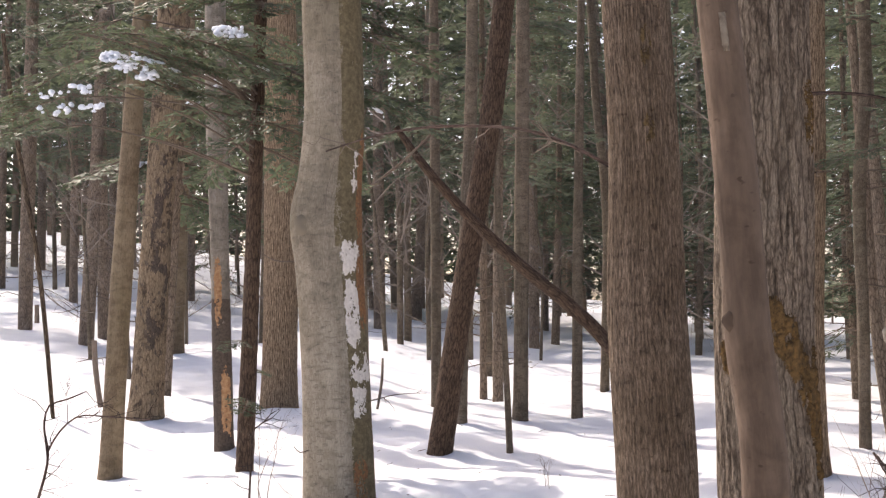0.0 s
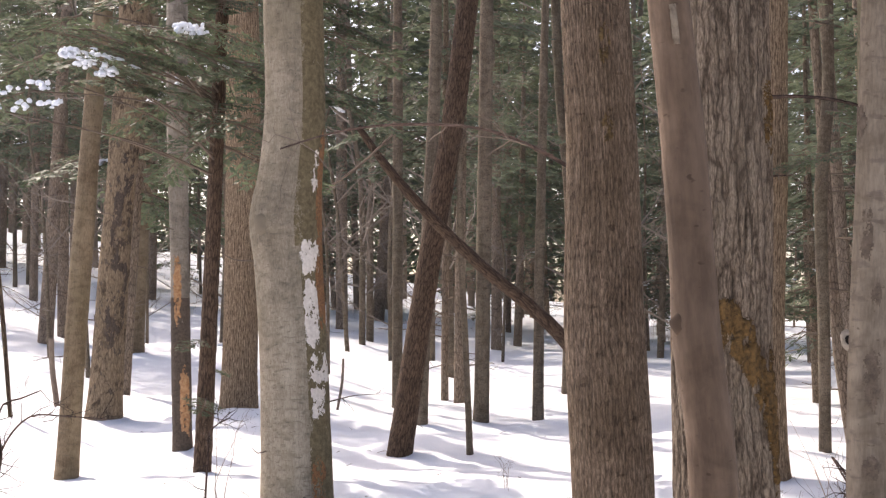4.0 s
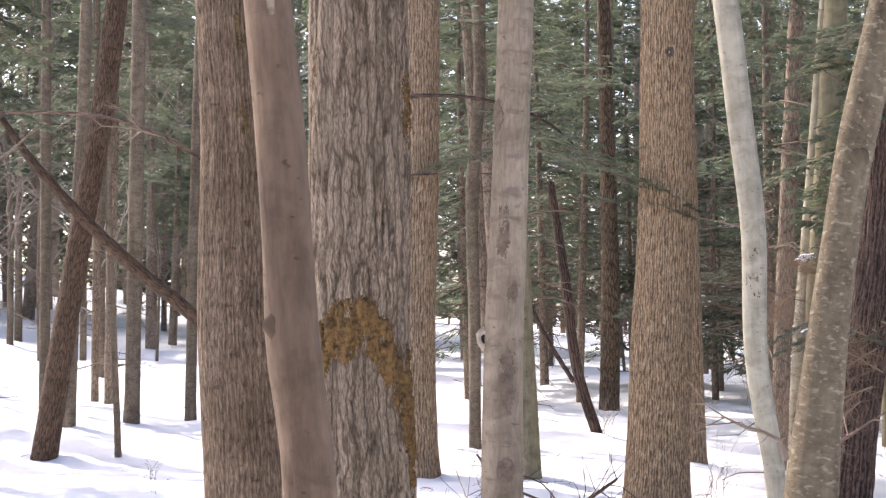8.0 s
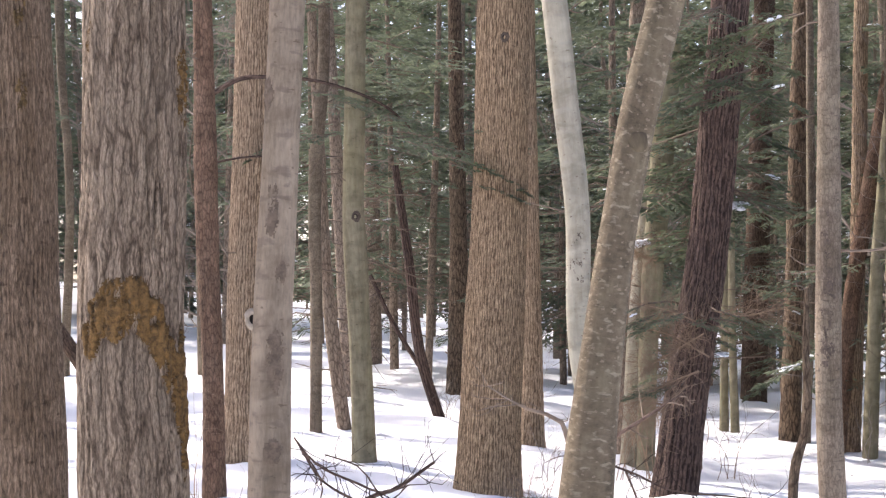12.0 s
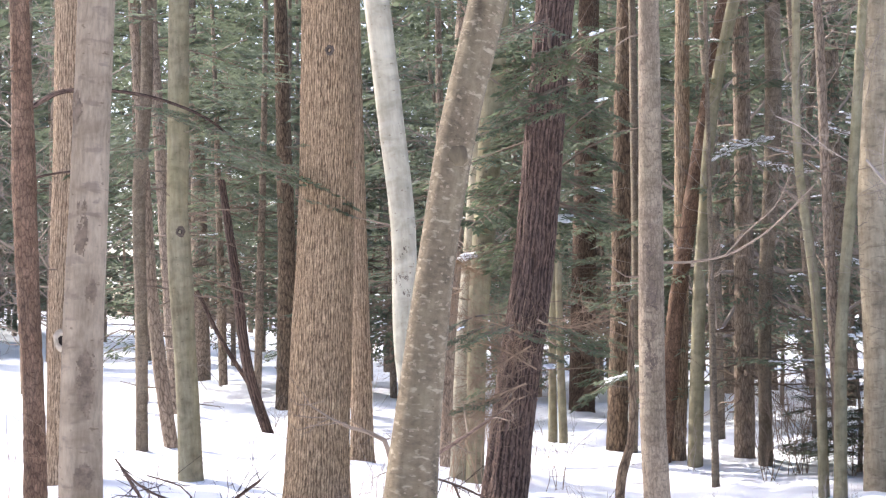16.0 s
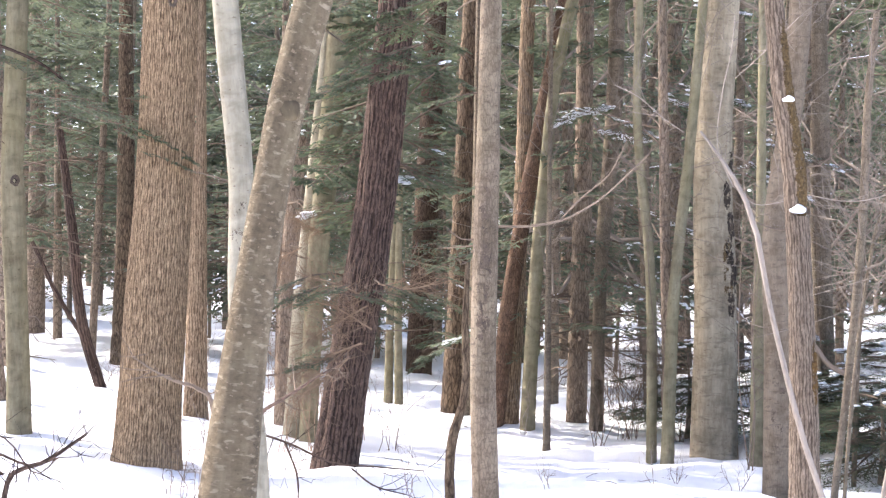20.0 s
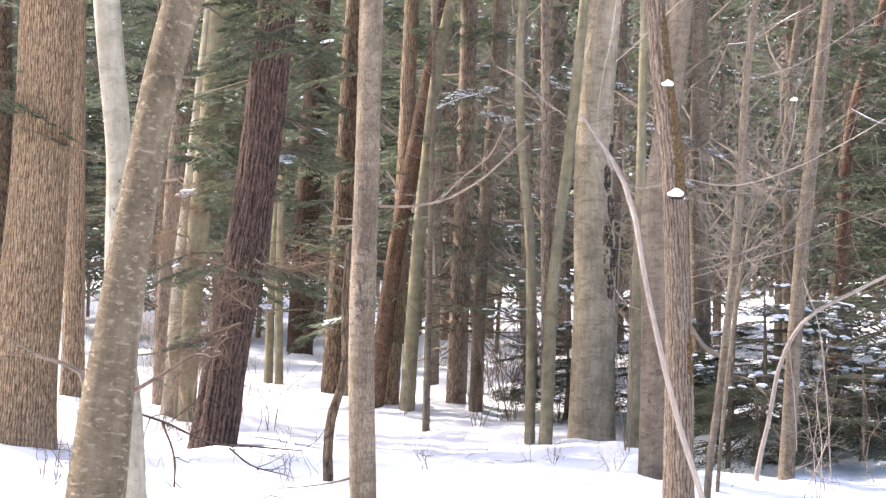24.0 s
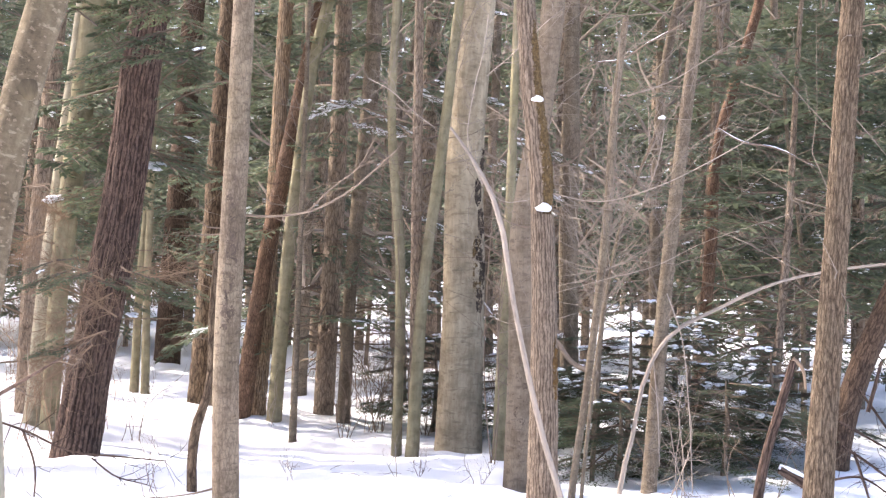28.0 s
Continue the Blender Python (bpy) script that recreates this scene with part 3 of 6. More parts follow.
trunk("hemlock", (-17.76, 29.82, 1.29, 0.152), (-17.61, 29.87, 3.57, 0.130), (-17.49, 29.91, 5.74, 0.119))
trunk("hemlock", (-18.35, 31.52, 1.38, 0.125), (-18.37, 31.51, 4.81, 0.114), (-18.38, 31.51, 6.88, 0.103))
trunk("hemlock", (-25.56, 44.37, 2.57, 0.112), (-25.50, 44.39, 6.92, 0.104), (-25.59, 44.36, 10.97, 0.104))
left_cherry = trunk("flaked", (-11.66, 21.08, 0.38, 0.234), (-11.51, 21.13, 2.58, 0.197), (-11.33, 21.19, 4.94, 0.197), (-11.27, 21.22, 6.01, 0.189))
trunk("smooth_tan", (-16.17, 30.39, 1.11, 0.184), (-16.04, 30.43, 4.09, 0.173), (-15.92, 30.48, 6.81, 0.163))
snag = trunk("snag", (-8.73, 17.55, 0.23, 0.105), (-8.76, 17.54, 2.08, 0.102), (-8.79, 17.53, 4.45, 0.118), (-8.78, 17.53, 5.58, 0.111))
left_hemlock = trunk("brown_hemlock", (-7.40, 15.26, 0.21, 0.085), (-7.31, 15.29, 2.01, 0.076), (-7.23, 15.32, 4.01, 0.064))
trunk("tan", (-9.96, 21.62, 0.40, 0.249), (-9.90, 21.64, 2.56, 0.226), (-9.89, 21.64, 5.21, 0.234), (-9.92, 21.63, 6.36, 0.226), label="stout tree with shaggy brown bark rising from a snow mound")
old_beech = trunk("beech_patch", (-5.47, 13.03, 0.14, 0.292), (-5.50, 13.01, 1.30, 0.270), (-5.545, 13.00, 2.10, 0.268), (-5.565, 13.00, 2.45, 0.285), (-5.53, 13.01, 2.75, 0.258), (-5.49, 13.02, 3.19, 0.246), (-5.50, 13.02, 4.09, 0.238))
trunk("hemlock", (-16.48, 41.98, 1.49, 0.158), (-16.47, 41.99, 5.11, 0.144), (-16.44, 42.00, 9.89, 0.129))
trunk("hemlock", (-18.64, 50.44, 1.71, 0.188), (-18.31, 50.56, 6.28, 0.154), (-18.08, 50.64, 11.47, 0.137))
trunk("ash", (-8.61, 24.11, 0.39, 0.073), (-8.59, 24.12, 3.01, 0.073), (-8.57, 24.13, 6.30, 0.065))
trunk("leaning", (-6.58, 18.41, 0.18, 0.137), (-6.41, 18.47, 1.12, 0.131), (-6.17, 18.56, 2.67, 0.124), (-5.96, 18.63, 3.92, 0.124), (-5.81, 18.68, 5.17, 0.118))
trunk("ash", (-7.72, 22.57, 0.26, 0.084), (-7.64, 22.60, 2.53, 0.084), (-7.53, 22.64, 4.59, 0.084), (-7.49, 22.65, 5.97, 0.076))
trunk("ash", (-5.82, 18.68, 0.18, 0.037), (-5.86, 18.67, 1.30, 0.034), (-5.91, 18.65, 2.67, 0.034), (-5.91, 18.65, 3.60, 0.031))
trunk("hemlock", (-8.78, 26.81, 0.40, 0.063), (-8.75, 26.82, 2.69, 0.058), (-8.73, 26.83, 5.40, 0.049))
trunk("hemlock", (-8.43, 26.46, 0.36, 0.088), (-8.39, 26.47, 2.67, 0.080), (-8.33, 26.49, 5.34, 0.062))
trunk("ash", (-7.07, 23.17, 0.27, 0.104), (-7.01, 23.19, 2.92, 0.100), (-6.95, 23.21, 6.02, 0.089))
trunk("hemlock", (-13.75, 46.51, 1.17, 0.139), (-13.72, 46.52, 5.00, 0.131), (-13.68, 46.53, 10.45, 0.108))
trunk("hemlock", (-15.03, 52.15, 1.31, 0.086), (-14.97, 52.17, 6.27, 0.078))
trunk("ash", (-6.49, 23.96, 0.26, 0.079), (-6.43, 23.98, 2.93, 0.067), (-6.34, 24.01, 5.87, 0.055))
trunk("ash", (-7.40, 29.15, 0.43, 0.076), (-7.34, 29.17, 3.88, 0.072), (-7.45, 29.13, 5.32, 0.072), (-7.51, 29.11, 7.06, 0.072))
trunk("hemlock", (-23.53, 38.94, 2.26, 0.113), (-23.49, 38.96, 5.60, 0.099))
trunk("hemlock", (-24.45, 47.05, 2.33, 0.117), (-24.39, 47.07, 6.27, 0.109))
trunk("hemlock", (-21.95, 59.71, 2.27, 0.091), (-21.85, 59.74, 7.14, 0.081))
trunk("hemlock", (-18.27, 66.75, 1.80, 0.110), (-18.22, 66.76, 7.53, 0.099))
trunk("ash", (-2.14, 19.92, 0.16, 0.068), (-2.13, 19.92, 1.61, 0.068), (-2.14, 19.92, 3.04, 0.074), (-2.05, 19.95, 4.17, 0.068), (-2.04, 19.96, 5.11, 0.062))
thick_tree = trunk("thick", (-1.23, 5.52, 0.06, 0.131), (-1.25, 5.51, 1.14, 0.126), (-1.27, 5.51, 1.61, 0.123), (-1.27, 5.51, 2.13, 0.109), (-1.29, 5.51, 2.64, 0.104))
near_sapling = trunk("blurred", (-0.32, 2.05, 0.00, 0.031), (-0.345, 2.04, 1.38, 0.029), (-0.350, 2.04, 1.47, 0.027), (-0.364, 2.04, 1.59, 0.0275), (-0.367, 2.04, 1.65, 0.026), (-0.376, 2.04, 1.80, 0.0255), (-0.39, 2.04, 1.95, 0.024))
maple = trunk("maple", (-0.83, 5.10, 0.04, 0.154), (-0.83, 5.10, 1.06, 0.148), (-0.84, 5.10, 1.55, 0.142), (-0.83, 5.10, 1.94, 0.139), (-0.83, 5.10, 2.40, 0.136))
slim_beech = trunk("beech_hole", (-0.43, 4.80, 0.02, 0.056), (-0.42, 4.80, 1.09, 0.054), (-0.41, 4.80, 1.54, 0.050), (-0.39, 4.80, 1.94, 0.047), (-0.37, 4.80, 2.34, 0.046))
yellow_birch = trunk("birch_lean", (0.32, 5.44, -0.02, 0.084), (0.39, 5.44, 1.01, 0.081), (0.44, 5.44, 1.46, 0.061), (0.49, 5.44, 1.81, 0.053), (0.55, 5.44, 2.13, 0.053), (0.62, 5.44, 2.41, 0.055))
straight_ash = trunk("ash", (1.74, 9.16, -0.04, 0.072), (1.73, 9.16, 0.11, 0.069), (1.70, 9.16, 0.89, 0.066), (1.70, 9.16, 1.72, 0.064), (1.71, 9.16, 2.55, 0.055))
trunk("tan", (-2.28, 16.10, 0.18, 0.22), (-2.27, 16.10, 1.49, 0.205), (-2.22, 16.11, 3.01, 0.20), (-2.21, 16.11, 3.51, 0.195))
red_hemlock = trunk("pine", (-2.27, 14.35, 0.04, 0.094), (-2.28, 14.35, 1.06, 0.085), (-2.32, 14.35, 1.96, 0.090), (-2.34, 14.35, 2.77, 0.094), (-2.35, 14.35, 3.31, 0.085))
knot_beech = trunk("green_beech", (-1.22, 15.93, 0.20, 0.105), (-1.26, 15.93, 1.21, 0.098), (-1.31, 15.93, 2.20, 0.104), (-1.32, 15.92, 2.50, 0.092), (-1.31, 15.92, 2.86, 0.094), (-1.30, 15.92, 3.45, 0.092))
trunk("hemlock", (-1.83, 20.30, 0.17, 0.083), (-1.96, 20.29, 0.93, 0.083), (-2.06, 20.28, 1.89, 0.070), (-2.12, 20.28, 3.04, 0.064))
trunk("hemlock", (-2.33, 25.73, 0.26, 0.114), (-2.42, 25.72, 1.56, 0.106), (-2.49, 25.72, 2.86, 0.097))
trunk("cherry_sapling", (-0.79, 21.52, 0.23, 0.067), (-1.07, 21.51, 0.93, 0.067), (-1.21, 21.50, 2.08, 0.061), (-1.37, 21.48, 3.23, 0.047))
trunk("flaky", (-0.92, 27.78, 0.17, 0.157), (-0.87, 27.78, 2.21, 0.140), (-0.90, 27.78, 4.82, 0.114))
trunk("hemlock", (-1.11, 30.12, 0.18, 0.057), (-1.02, 30.13, 2.26, 0.057))
trunk("hemlock", (-1.50, 30.25, 0.18, 0.067), (-1.42, 30.25, 2.28, 0.067))
oak = trunk("oak", (-0.12, 14.55, 0.09, 0.280), (-0.09, 14.55, 0.54, 0.253), (-0.04, 14.56, 1.67, 0.235), (0.01, 14.56, 2.79, 0.221), (0.02, 14.56, 3.24, 0.217))
trunk("tan", (0.25, 18.94, 0.08, 0.125), (0.25, 18.94, 1.39, 0.105), (0.24, 18.94, 2.69, 0.09))
pale_birch = trunk("birch_pale", (0.69, 11.40, 0.01, 0.063), (0.64, 11.39, 0.61, 0.066), (0.54, 11.38, 1.32, 0.073), (0.53, 11.38, 2.16, 0.077), (0.46, 11.38, 2.86, 0.080))
trunk("sunlit_beech", (1.16, 17.19, 0.07, 0.091), (1.23, 17.20, 1.38, 0.075), (1.32, 17.20, 2.44, 0.064))
twin_beech = trunk("green_beech", (1.29, 16.95, 0.03, 0.079), (1.34, 16.95, 1.38, 0.094), (1.45, 16.96, 2.69, 0.110), (1.51, 16.97, 3.47, 0.110))
trunk("hemlock", (1.16, 19.70, -0.05, 0.086), (1.22, 19.70, 1.36, 0.092), (1.29, 19.71, 2.58, 0.092))
dark_cherry = trunk("dark_cherry", (1.34, 14.60, 0.02, 0.184), (1.49, 14.61, 0.95, 0.166), (1.63, 14.62, 1.84, 0.162), (1.77, 14.63, 3.19, 0.157))
trunk("green_beech", (2.62, 22.50, 0.01, 0.056), (2.64, 22.51, 1.29, 0.049), (2.69, 22.51, 2.33, 0.042))
trunk("green_beech", (2.74, 22.31, -0.02, 0.055), (2.71, 22.31, 1.29, 0.048), (2.71, 22.31, 2.67, 0.042))
burl_hemlock = trunk("dark_hemlock", (3.74, 28.65, 0.01, 0.205), (3.82, 28.65, 2.08, 0.196), (3.92, 28.66, 4.75, 0.178))
trunk("flaky", (3.17, 20.79, 0.00, 0.122), (3.26, 20.79, 1.93, 0.116), (3.33, 20.80, 3.85, 0.109))
trunk("ash", (3.31, 20.55, 0.00, 0.057), (3.40, 20.55, 1.92, 0.051), (3.41, 20.55, 3.82, 0.048))
trunk("tan", (3.50, 18.75, 0.05, 0.088), (3.58, 18.75, 1.64, 0.082), (3.66, 18.75, 4.58, 0.076))
trunk("green_beech", (3.60, 18.30, 0.02, 0.076), (3.73, 18.31, 2.21, 0.066), (3.92, 18.31, 3.92, 0.06), (4.05, 18.31, 4.49, 0.063))
trunk("ash", (3.60, 17.21, -0.06, 0.037), (3.60, 17.21, 1.10, 0.032), (3.60, 17.21, 1.90, 0.027))
trunk("pine", (3.29, 18.55, 0.03, 0.098), (3.50, 18.55, 1.64, 0.087), (3.70, 18.56, 2.80, 0.087), (4.03, 18.56, 4.54, 0.081))
trunk("dark_sapling", (2.03, 12.60, 0.08, 0.038), (2.02, 12.60, 0.35, 0.034), (2.04, 12.59, 0.50, 0.035), (2.10, 12.58, 0.70, 0.030), (2.11, 12.58, 1.23, 0.026), (2.12, 12.58, 1.68, 0.016))
trunk("hemlock", (4.25, 18.91, 0.05, 0.114), (4.26, 18.91, 0.69, 0.108), (4.29, 18.90, 2.13, 0.102), (4.30, 18.90, 3.94, 0.090))
trunk("ash", (4.36, 18.44, 0.00, 0.070), (4.39, 18.44, 1.54, 0.070), (4.52, 18.42, 3.59, 0.088), (4.53, 18.42, 4.47, 0.082))
trunk("green_beech", (4.33, 16.02, -0.06, 0.046), (4.29, 16.03, 1.80, 0.046), (4.17, 16.04, 2.97, 0.041), (4.18, 16.04, 4.10, 0.036))
trunk("green_beech", (4.41, 15.81, -0.05, 0.060), (4.47, 15.80, 1.55, 0.055), (4.59, 15.79, 2.76, 0.050), (4.67, 15.78, 3.77, 0.045))
right_hemlock = trunk("hemlock", (4.61, 16.44, -0.04, 0.052), (4.56, 16.45, 1.55, 0.052), (4.52, 16.45, 3.12, 0.047))
big_beech = trunk("big_beech", (4.96, 16.19, -0.05, 0.217), (4.95, 16.19, 1.56, 0.191), (4.92, 16.20, 2.59, 0.171), (5.00, 16.19, 4.15, 0.155))
mid_beech = trunk("tan_beech", (4.43, 12.78, -0.06, 0.115), (4.42, 12.78, 1.06, 0.107), (4.39, 12.78, 1.88, 0.094), (4.53, 12.76, 3.11, 0.078), (4.55, 12.75, 3.52, 0.082))
trunk("green_beech", (4.85, 14.58, 0.04, 0.070), (4.86, 14.58, 1.17, 0.061), (4.86, 14.58, 1.92, 0.047))
broken = trunk("broken_snag", (3.65, 9.92, 0.04, 0.079), (3.64, 9.92, 0.29, 0.076), (3.61, 9.92, 1.18, 0.073), (3.57, 9.93, 1.94, 0.066))
mossy = trunk("mossy_stem", (3.61, 9.96, 0.03, 0.056), (3.58, 9.97, 1.82, 0.054), (3.57, 9.97, 2.13, 0.063), (3.50, 9.98, 2.61, 0.060), (3.45, 9.99, 3.08, 0.054))
trunk("ash", (6.40, 17.14, 0.01, 0.075), (6.38, 17.14, 0.65, 0.073), (6.33, 17.15, 1.77, 0.073), (6.30, 17.16, 2.83, 0.084), (6.26, 17.17, 4.22, 0.078))
trunk("ash", (5.54, 13.01, -0.03, 0.060), (5.61, 12.99, 1.47, 0.056), (5.71, 12.97, 2.76, 0.051), (5.79, 12.95, 3.62, 0.047))
trunk("sapling", (4.49, 11.82, -0.08, 0.026), (4.49, 11.82, 0.02, 0.025), (4.56, 11.80, 0.78, 0.025), (4.65, 11.78, 1.86, 0.027), (4.69, 11.77, 2.82, 0.025), (4.74, 11.76, 3.39, 0.021))
cap_sapling = trunk("sapling", (4.61, 11.99, -0.07, 0.014), (4.64, 11.99, 0.30, 0.014), (4.72, 11.97, 1.24, 0.014), (4.85, 11.94, 2.06, 0.012), (5.08, 11.88, 2.72, 0.010))
trunk("sapling", (5.33, 13.67, -0.01, 0.021), (5.34, 13.67, 0.47, 0.020), (5.38, 13.66, 1.55, 0.020), (5.41, 13.65, 2.35, 0.018))
trunk("bent_sapling", (3.66, 9.39, -0.06, 0.019), (3.63, 9.41, 0.16, 0.017), (3.58, 9.42, 0.35, 0.017), (3.46, 9.44, 0.71, 0.016), (3.28, 9.49, 1.43, 0.014), (3.15, 9.52, 2.00, 0.013), (3.01, 9.55, 2.24, 0.009), (2.91, 9.57, 2.37, 0.007))
trunk("pine", (8.19, 18.14, -0.08, 0.069), (8.21, 18.13, 0.59, 0.067), (8.28, 18.12, 2.05, 0.067), (8.29, 18.11, 2.90, 0.061), (8.66, 18.03, 4.48, 0.055))
trunk("hemlock", (10.33, 22.77, 0.08, 0.072), (10.34, 22.77, 0.33, 0.069), (10.40, 22.76, 2.93, 0.061))
trunk("arched", (5.30, 12.99, -0.03, 0.022), (5.30, 12.99, -0.02, 0.022), (5.38, 12.97, 0.40, 0.018), (5.50, 12.94, 0.97, 0.016), (5.61, 12.91, 1.16, 0.015), (5.99, 12.80, 1.41, 0.014), (6.44, 12.68, 1.63, 0.012), (6.75, 12.59, 1.71, 0.011), (7.33, 12.42, 1.81, 0.010))
right_ash = trunk("shaggy", (5.31, 9.88, -0.00, 0.093), (5.32, 9.88, 0.36, 0.090), (5.36, 9.87, 1.42, 0.076), (5.39, 9.86, 2.45, 0.070), (5.42, 9.85, 3.29, 0.066))
trunk("leaning", (7.64, 14.01, 0.06, 0.115), (7.65, 14.01, 0.11, 0.110), (7.81, 13.96, 0.88, 0.105), (8.02, 13.91, 1.44, 0.101), (8.24, 13.85, 2.05, 0.091))
stub = trunk("stub", (6.11, 12.37, -0.08, 0.040), (6.17, 12.35, 0.26, 0.038), (6.28, 12.32, 0.72, 0.034), (6.36, 12.30, 1.05, 0.027))


# ---- conifer foliage ----
def spray_parts(length, pairs, third, needles, rng, wide=.5, size=.11, slim=(.15, .24)):
    """A flat drooping branch along +x: leaf blades as (centre line start, end, half width) rows and its stems as lines."""
    blades, stems = [], []
    xs = np.linspace(.08, 1, 9) * length
    sag = lambda x: -.16 * length * (x / length) ** 1.8
    stems.append(np.stack([xs, .03 * length * np.sin(xs * 3), sag(xs), .009 * (1.15 - xs / length) + .002], -1))
    for i in range(pairs * 2):
        s = 1 if i % 2 else -1
        x0 = length * (.12 + .86 * i / (pairs * 2)) + rng.normal(0, .02)
        reach = length * wide * (1 - (x0 / length) ** 1.6) * rng.uniform(.55, 1.05) + .08
        ang = s * radians(rng.uniform(42, 68))
        d = np.array([math.cos(ang), math.sin(ang), rng.uniform(-.22, .02)])
        a = np.array([x0, 0, sag(x0)])
        stems.append(np.array([[*a, .004], [*(a + d * reach * .5), .003], [*(a + d * reach + (0, 0, -.06 * reach)), .0015]]))
        for k in range(third):
            q = (k + rng.uniform(.2, .9)) / third
            b = a + d * reach * q
            t = ang + radians(rng.uniform(25, 60)) * (1 if (k + i) % 2 else -1)
            e = np.array([math.cos(t), math.sin(t), rng.uniform(-.45, .12)])
            ln = size * rng.uniform(.7, 1.5)
            if needles:
                for w in range(needles):
                    for side in (-1, 1):
                        c = b + e * ln * (w + .5) / needles
                        u = t + side * radians(55)
                        blades.append((c, c + np.array([math.cos(u), math.sin(u), rng.uniform(-.3, .1)]) * ln * .32, ln * .04))
            else:
                blades.append((b, b + e * ln, ln * rng.uniform(*slim)))
    a = np.array([b[0] for b in blades])
    z = np.array([b[1] for b in blades])
    w = np.array([b[2] for b in blades])
    return a, z, w, stems


def blade_quads(a, z, w, twist):
    """Leaf-shaped quads from starts, ends and half widths; twist tips them out of the flat."""
    d = z - a
    side = np.cross(d, (0, 0, 1.0)) + 1e-6
    side /= np.linalg.norm(side, axis=1)[:, None]
    side = side + twist[:, None] * (0, 0, 1.0)
    m = a + d * .45
    v = np.stack([a, m + side * w[:, None], z, m - side * w[:, None]], 1).reshape(-1, 3)
    return v, np.arange(len(v)).reshape(-1, 4)


def turned(v, az, droop, at):
    """Points of a branch along +x, tipped down by droop, swung to az and moved to at."""
    c, s = math.cos(droop), math.sin(droop)
    v = np.stack([v[:, 0] * c + v[:, 2] * s, v[:, 1], -v[:, 0] * s + v[:, 2] * c], -1)
    c, s = math.cos(az), math.sin(az)
    return np.stack([v[:, 0] * c - v[:, 1] * s, v[:, 0] * s + v[:, 1] * c, v[:, 2]], -1) + at


def snow_pads(pile, spots, rng, tall=1.0):
    """Small rounded cushions of snow, rows of x, y, z, size."""
    a = np.arange(8) * np.pi / 4
    for x, y, z, s in spots:
        rx, ry, turn = s * rng.uniform(.8, 1.5), s * rng.uniform(.5, .9), rng.uniform(0, 3.1)
        rings = []
        for k, h in ((.7, -.06), (1.0, .16), (.66, .42), (.12, .5)):
            px, py = np.cos(a) * rx * k * rng.uniform(.85, 1.15, 8), np.sin(a) * ry * k * rng.uniform(.85, 1.15, 8)
            rings.append(np.stack([x + px * math.cos(turn) - py * math.sin(turn), y + px * math.sin(turn) + py * math.cos(turn), z + h * s * tall * rng.uniform(.8, 1.2, 8)], -1))
        i, j = np.meshgrid(np.arange(3), np.arange(8), indexing="ij")
        pile.add(np.vstack(rings), np.stack([i * 8 + j, i * 8 + (j + 1) % 8, (i + 1) * 8 + (j + 1) % 8, (i + 1) * 8 + j], -1).reshape(-1, 4))


def crown_meshes(tall, start, reach, count_, rng, pairs=8, third=10, needles=0, size=.14, snowy=.25, wide=.5, mat=None, slim=(.15, .24), snow_line=0.0):
    """Foliage, branch wood and snow cushions of a conifer whose branches begin at height start."""
    kinds = [spray_parts(1.0, pairs, third, needles, rng, wide, size, slim) for _ in range(4)]
    leaves, wood, snow, spots = Pile(), Pile(), Pile(), []
    for i in range(count_):
        q = (i + rng.random()) / count_
        z = start + (tall - start) * q ** .9
        ln = reach * (1 - q) ** .75 * rng.uniform(.65, 1.15) * (.55 + .45 * min(1, q * 6)) + .25
        az, droop = rng.uniform(0, 2 * np.pi), radians(rng.uniform(-6, 22) - 18 * q)
        a, b, w, stems = kinds[i % 4]
        k = np.array([ln, ln, ln])
        keep = rng.random(len(a)) < .93
        at = (0, 0, z)
        leaves.add(*blade_quads(turned(a[keep] * k, az, droop, at), turned((a + (b - a) / max(ln, .8) ** .6)[keep] * k, az, droop, at), w[keep] * ln ** .5, rng.normal(0, .25, keep.sum())))
        for st in stems[:1] if not needles else stems:
            p = np.hstack([turned(st[:, :3] * k, az, droop, at), st[:, 3:] * (1 if needles else 1.2)])
            wood.stem(p, 3)
        if q >= snow_line and rng.random() < snowy:
            for _ in range(rng.integers(3, 8)):
                pick = a[rng.integers(len(a))]
                sel = (np.linalg.norm((a - pick) * (1, 1.6, 1), axis=1) < rng.uniform(.05, .13)) & (rng.random(len(a)) < .8)
                for p in turned(a[sel][::2] * k, az, droop, at)[:7]:
                    spots.append((*p, rng.uniform(.014, .036)))
    snow_pads(snow, spots, rng)
    return leaves.mesh("foliage", mat or NEEDLE_FAR, False), wood.mesh("branch_growth", BARK["dead_twig"]), snow.mesh("snow", SNOW_LUMP) if spots else None


def dead_branches(low, high, n, reach, rng, parent_r=.1):
    pile = Pile()
    for _ in range(n):
        z, az, ln = rng.uniform(low, high), rng.uniform(0, 6.28), reach * rng.uniform(.3, 1)
        d = np.array([math.cos(az), math.sin(az), rng.uniform(-.25, .3)])
        p0 = np.array([0, 0, z])
        mid = p0 + d * ln * .5 + rng.normal(0, .04, 3)
        end = p0 + d * ln + (0, 0, -.1 * ln) + rng.normal(0, .05, 3)
        pile.stem([[*p0, .012], [*mid, .008], [*end, .003]], 4)
        for _ in range(3):
            q = rng.uniform(.3, .95)
            b = p0 + (end - p0) * q
            e = d + rng.normal(0, .6, 3)
            pile.stem([[*b, .005], [*(b + e * .3 * ln * rng.uniform(.3, .8)), .002]], 3)
    return pile


def stuff(ob):
    return tagged(ob, kind="stuff")


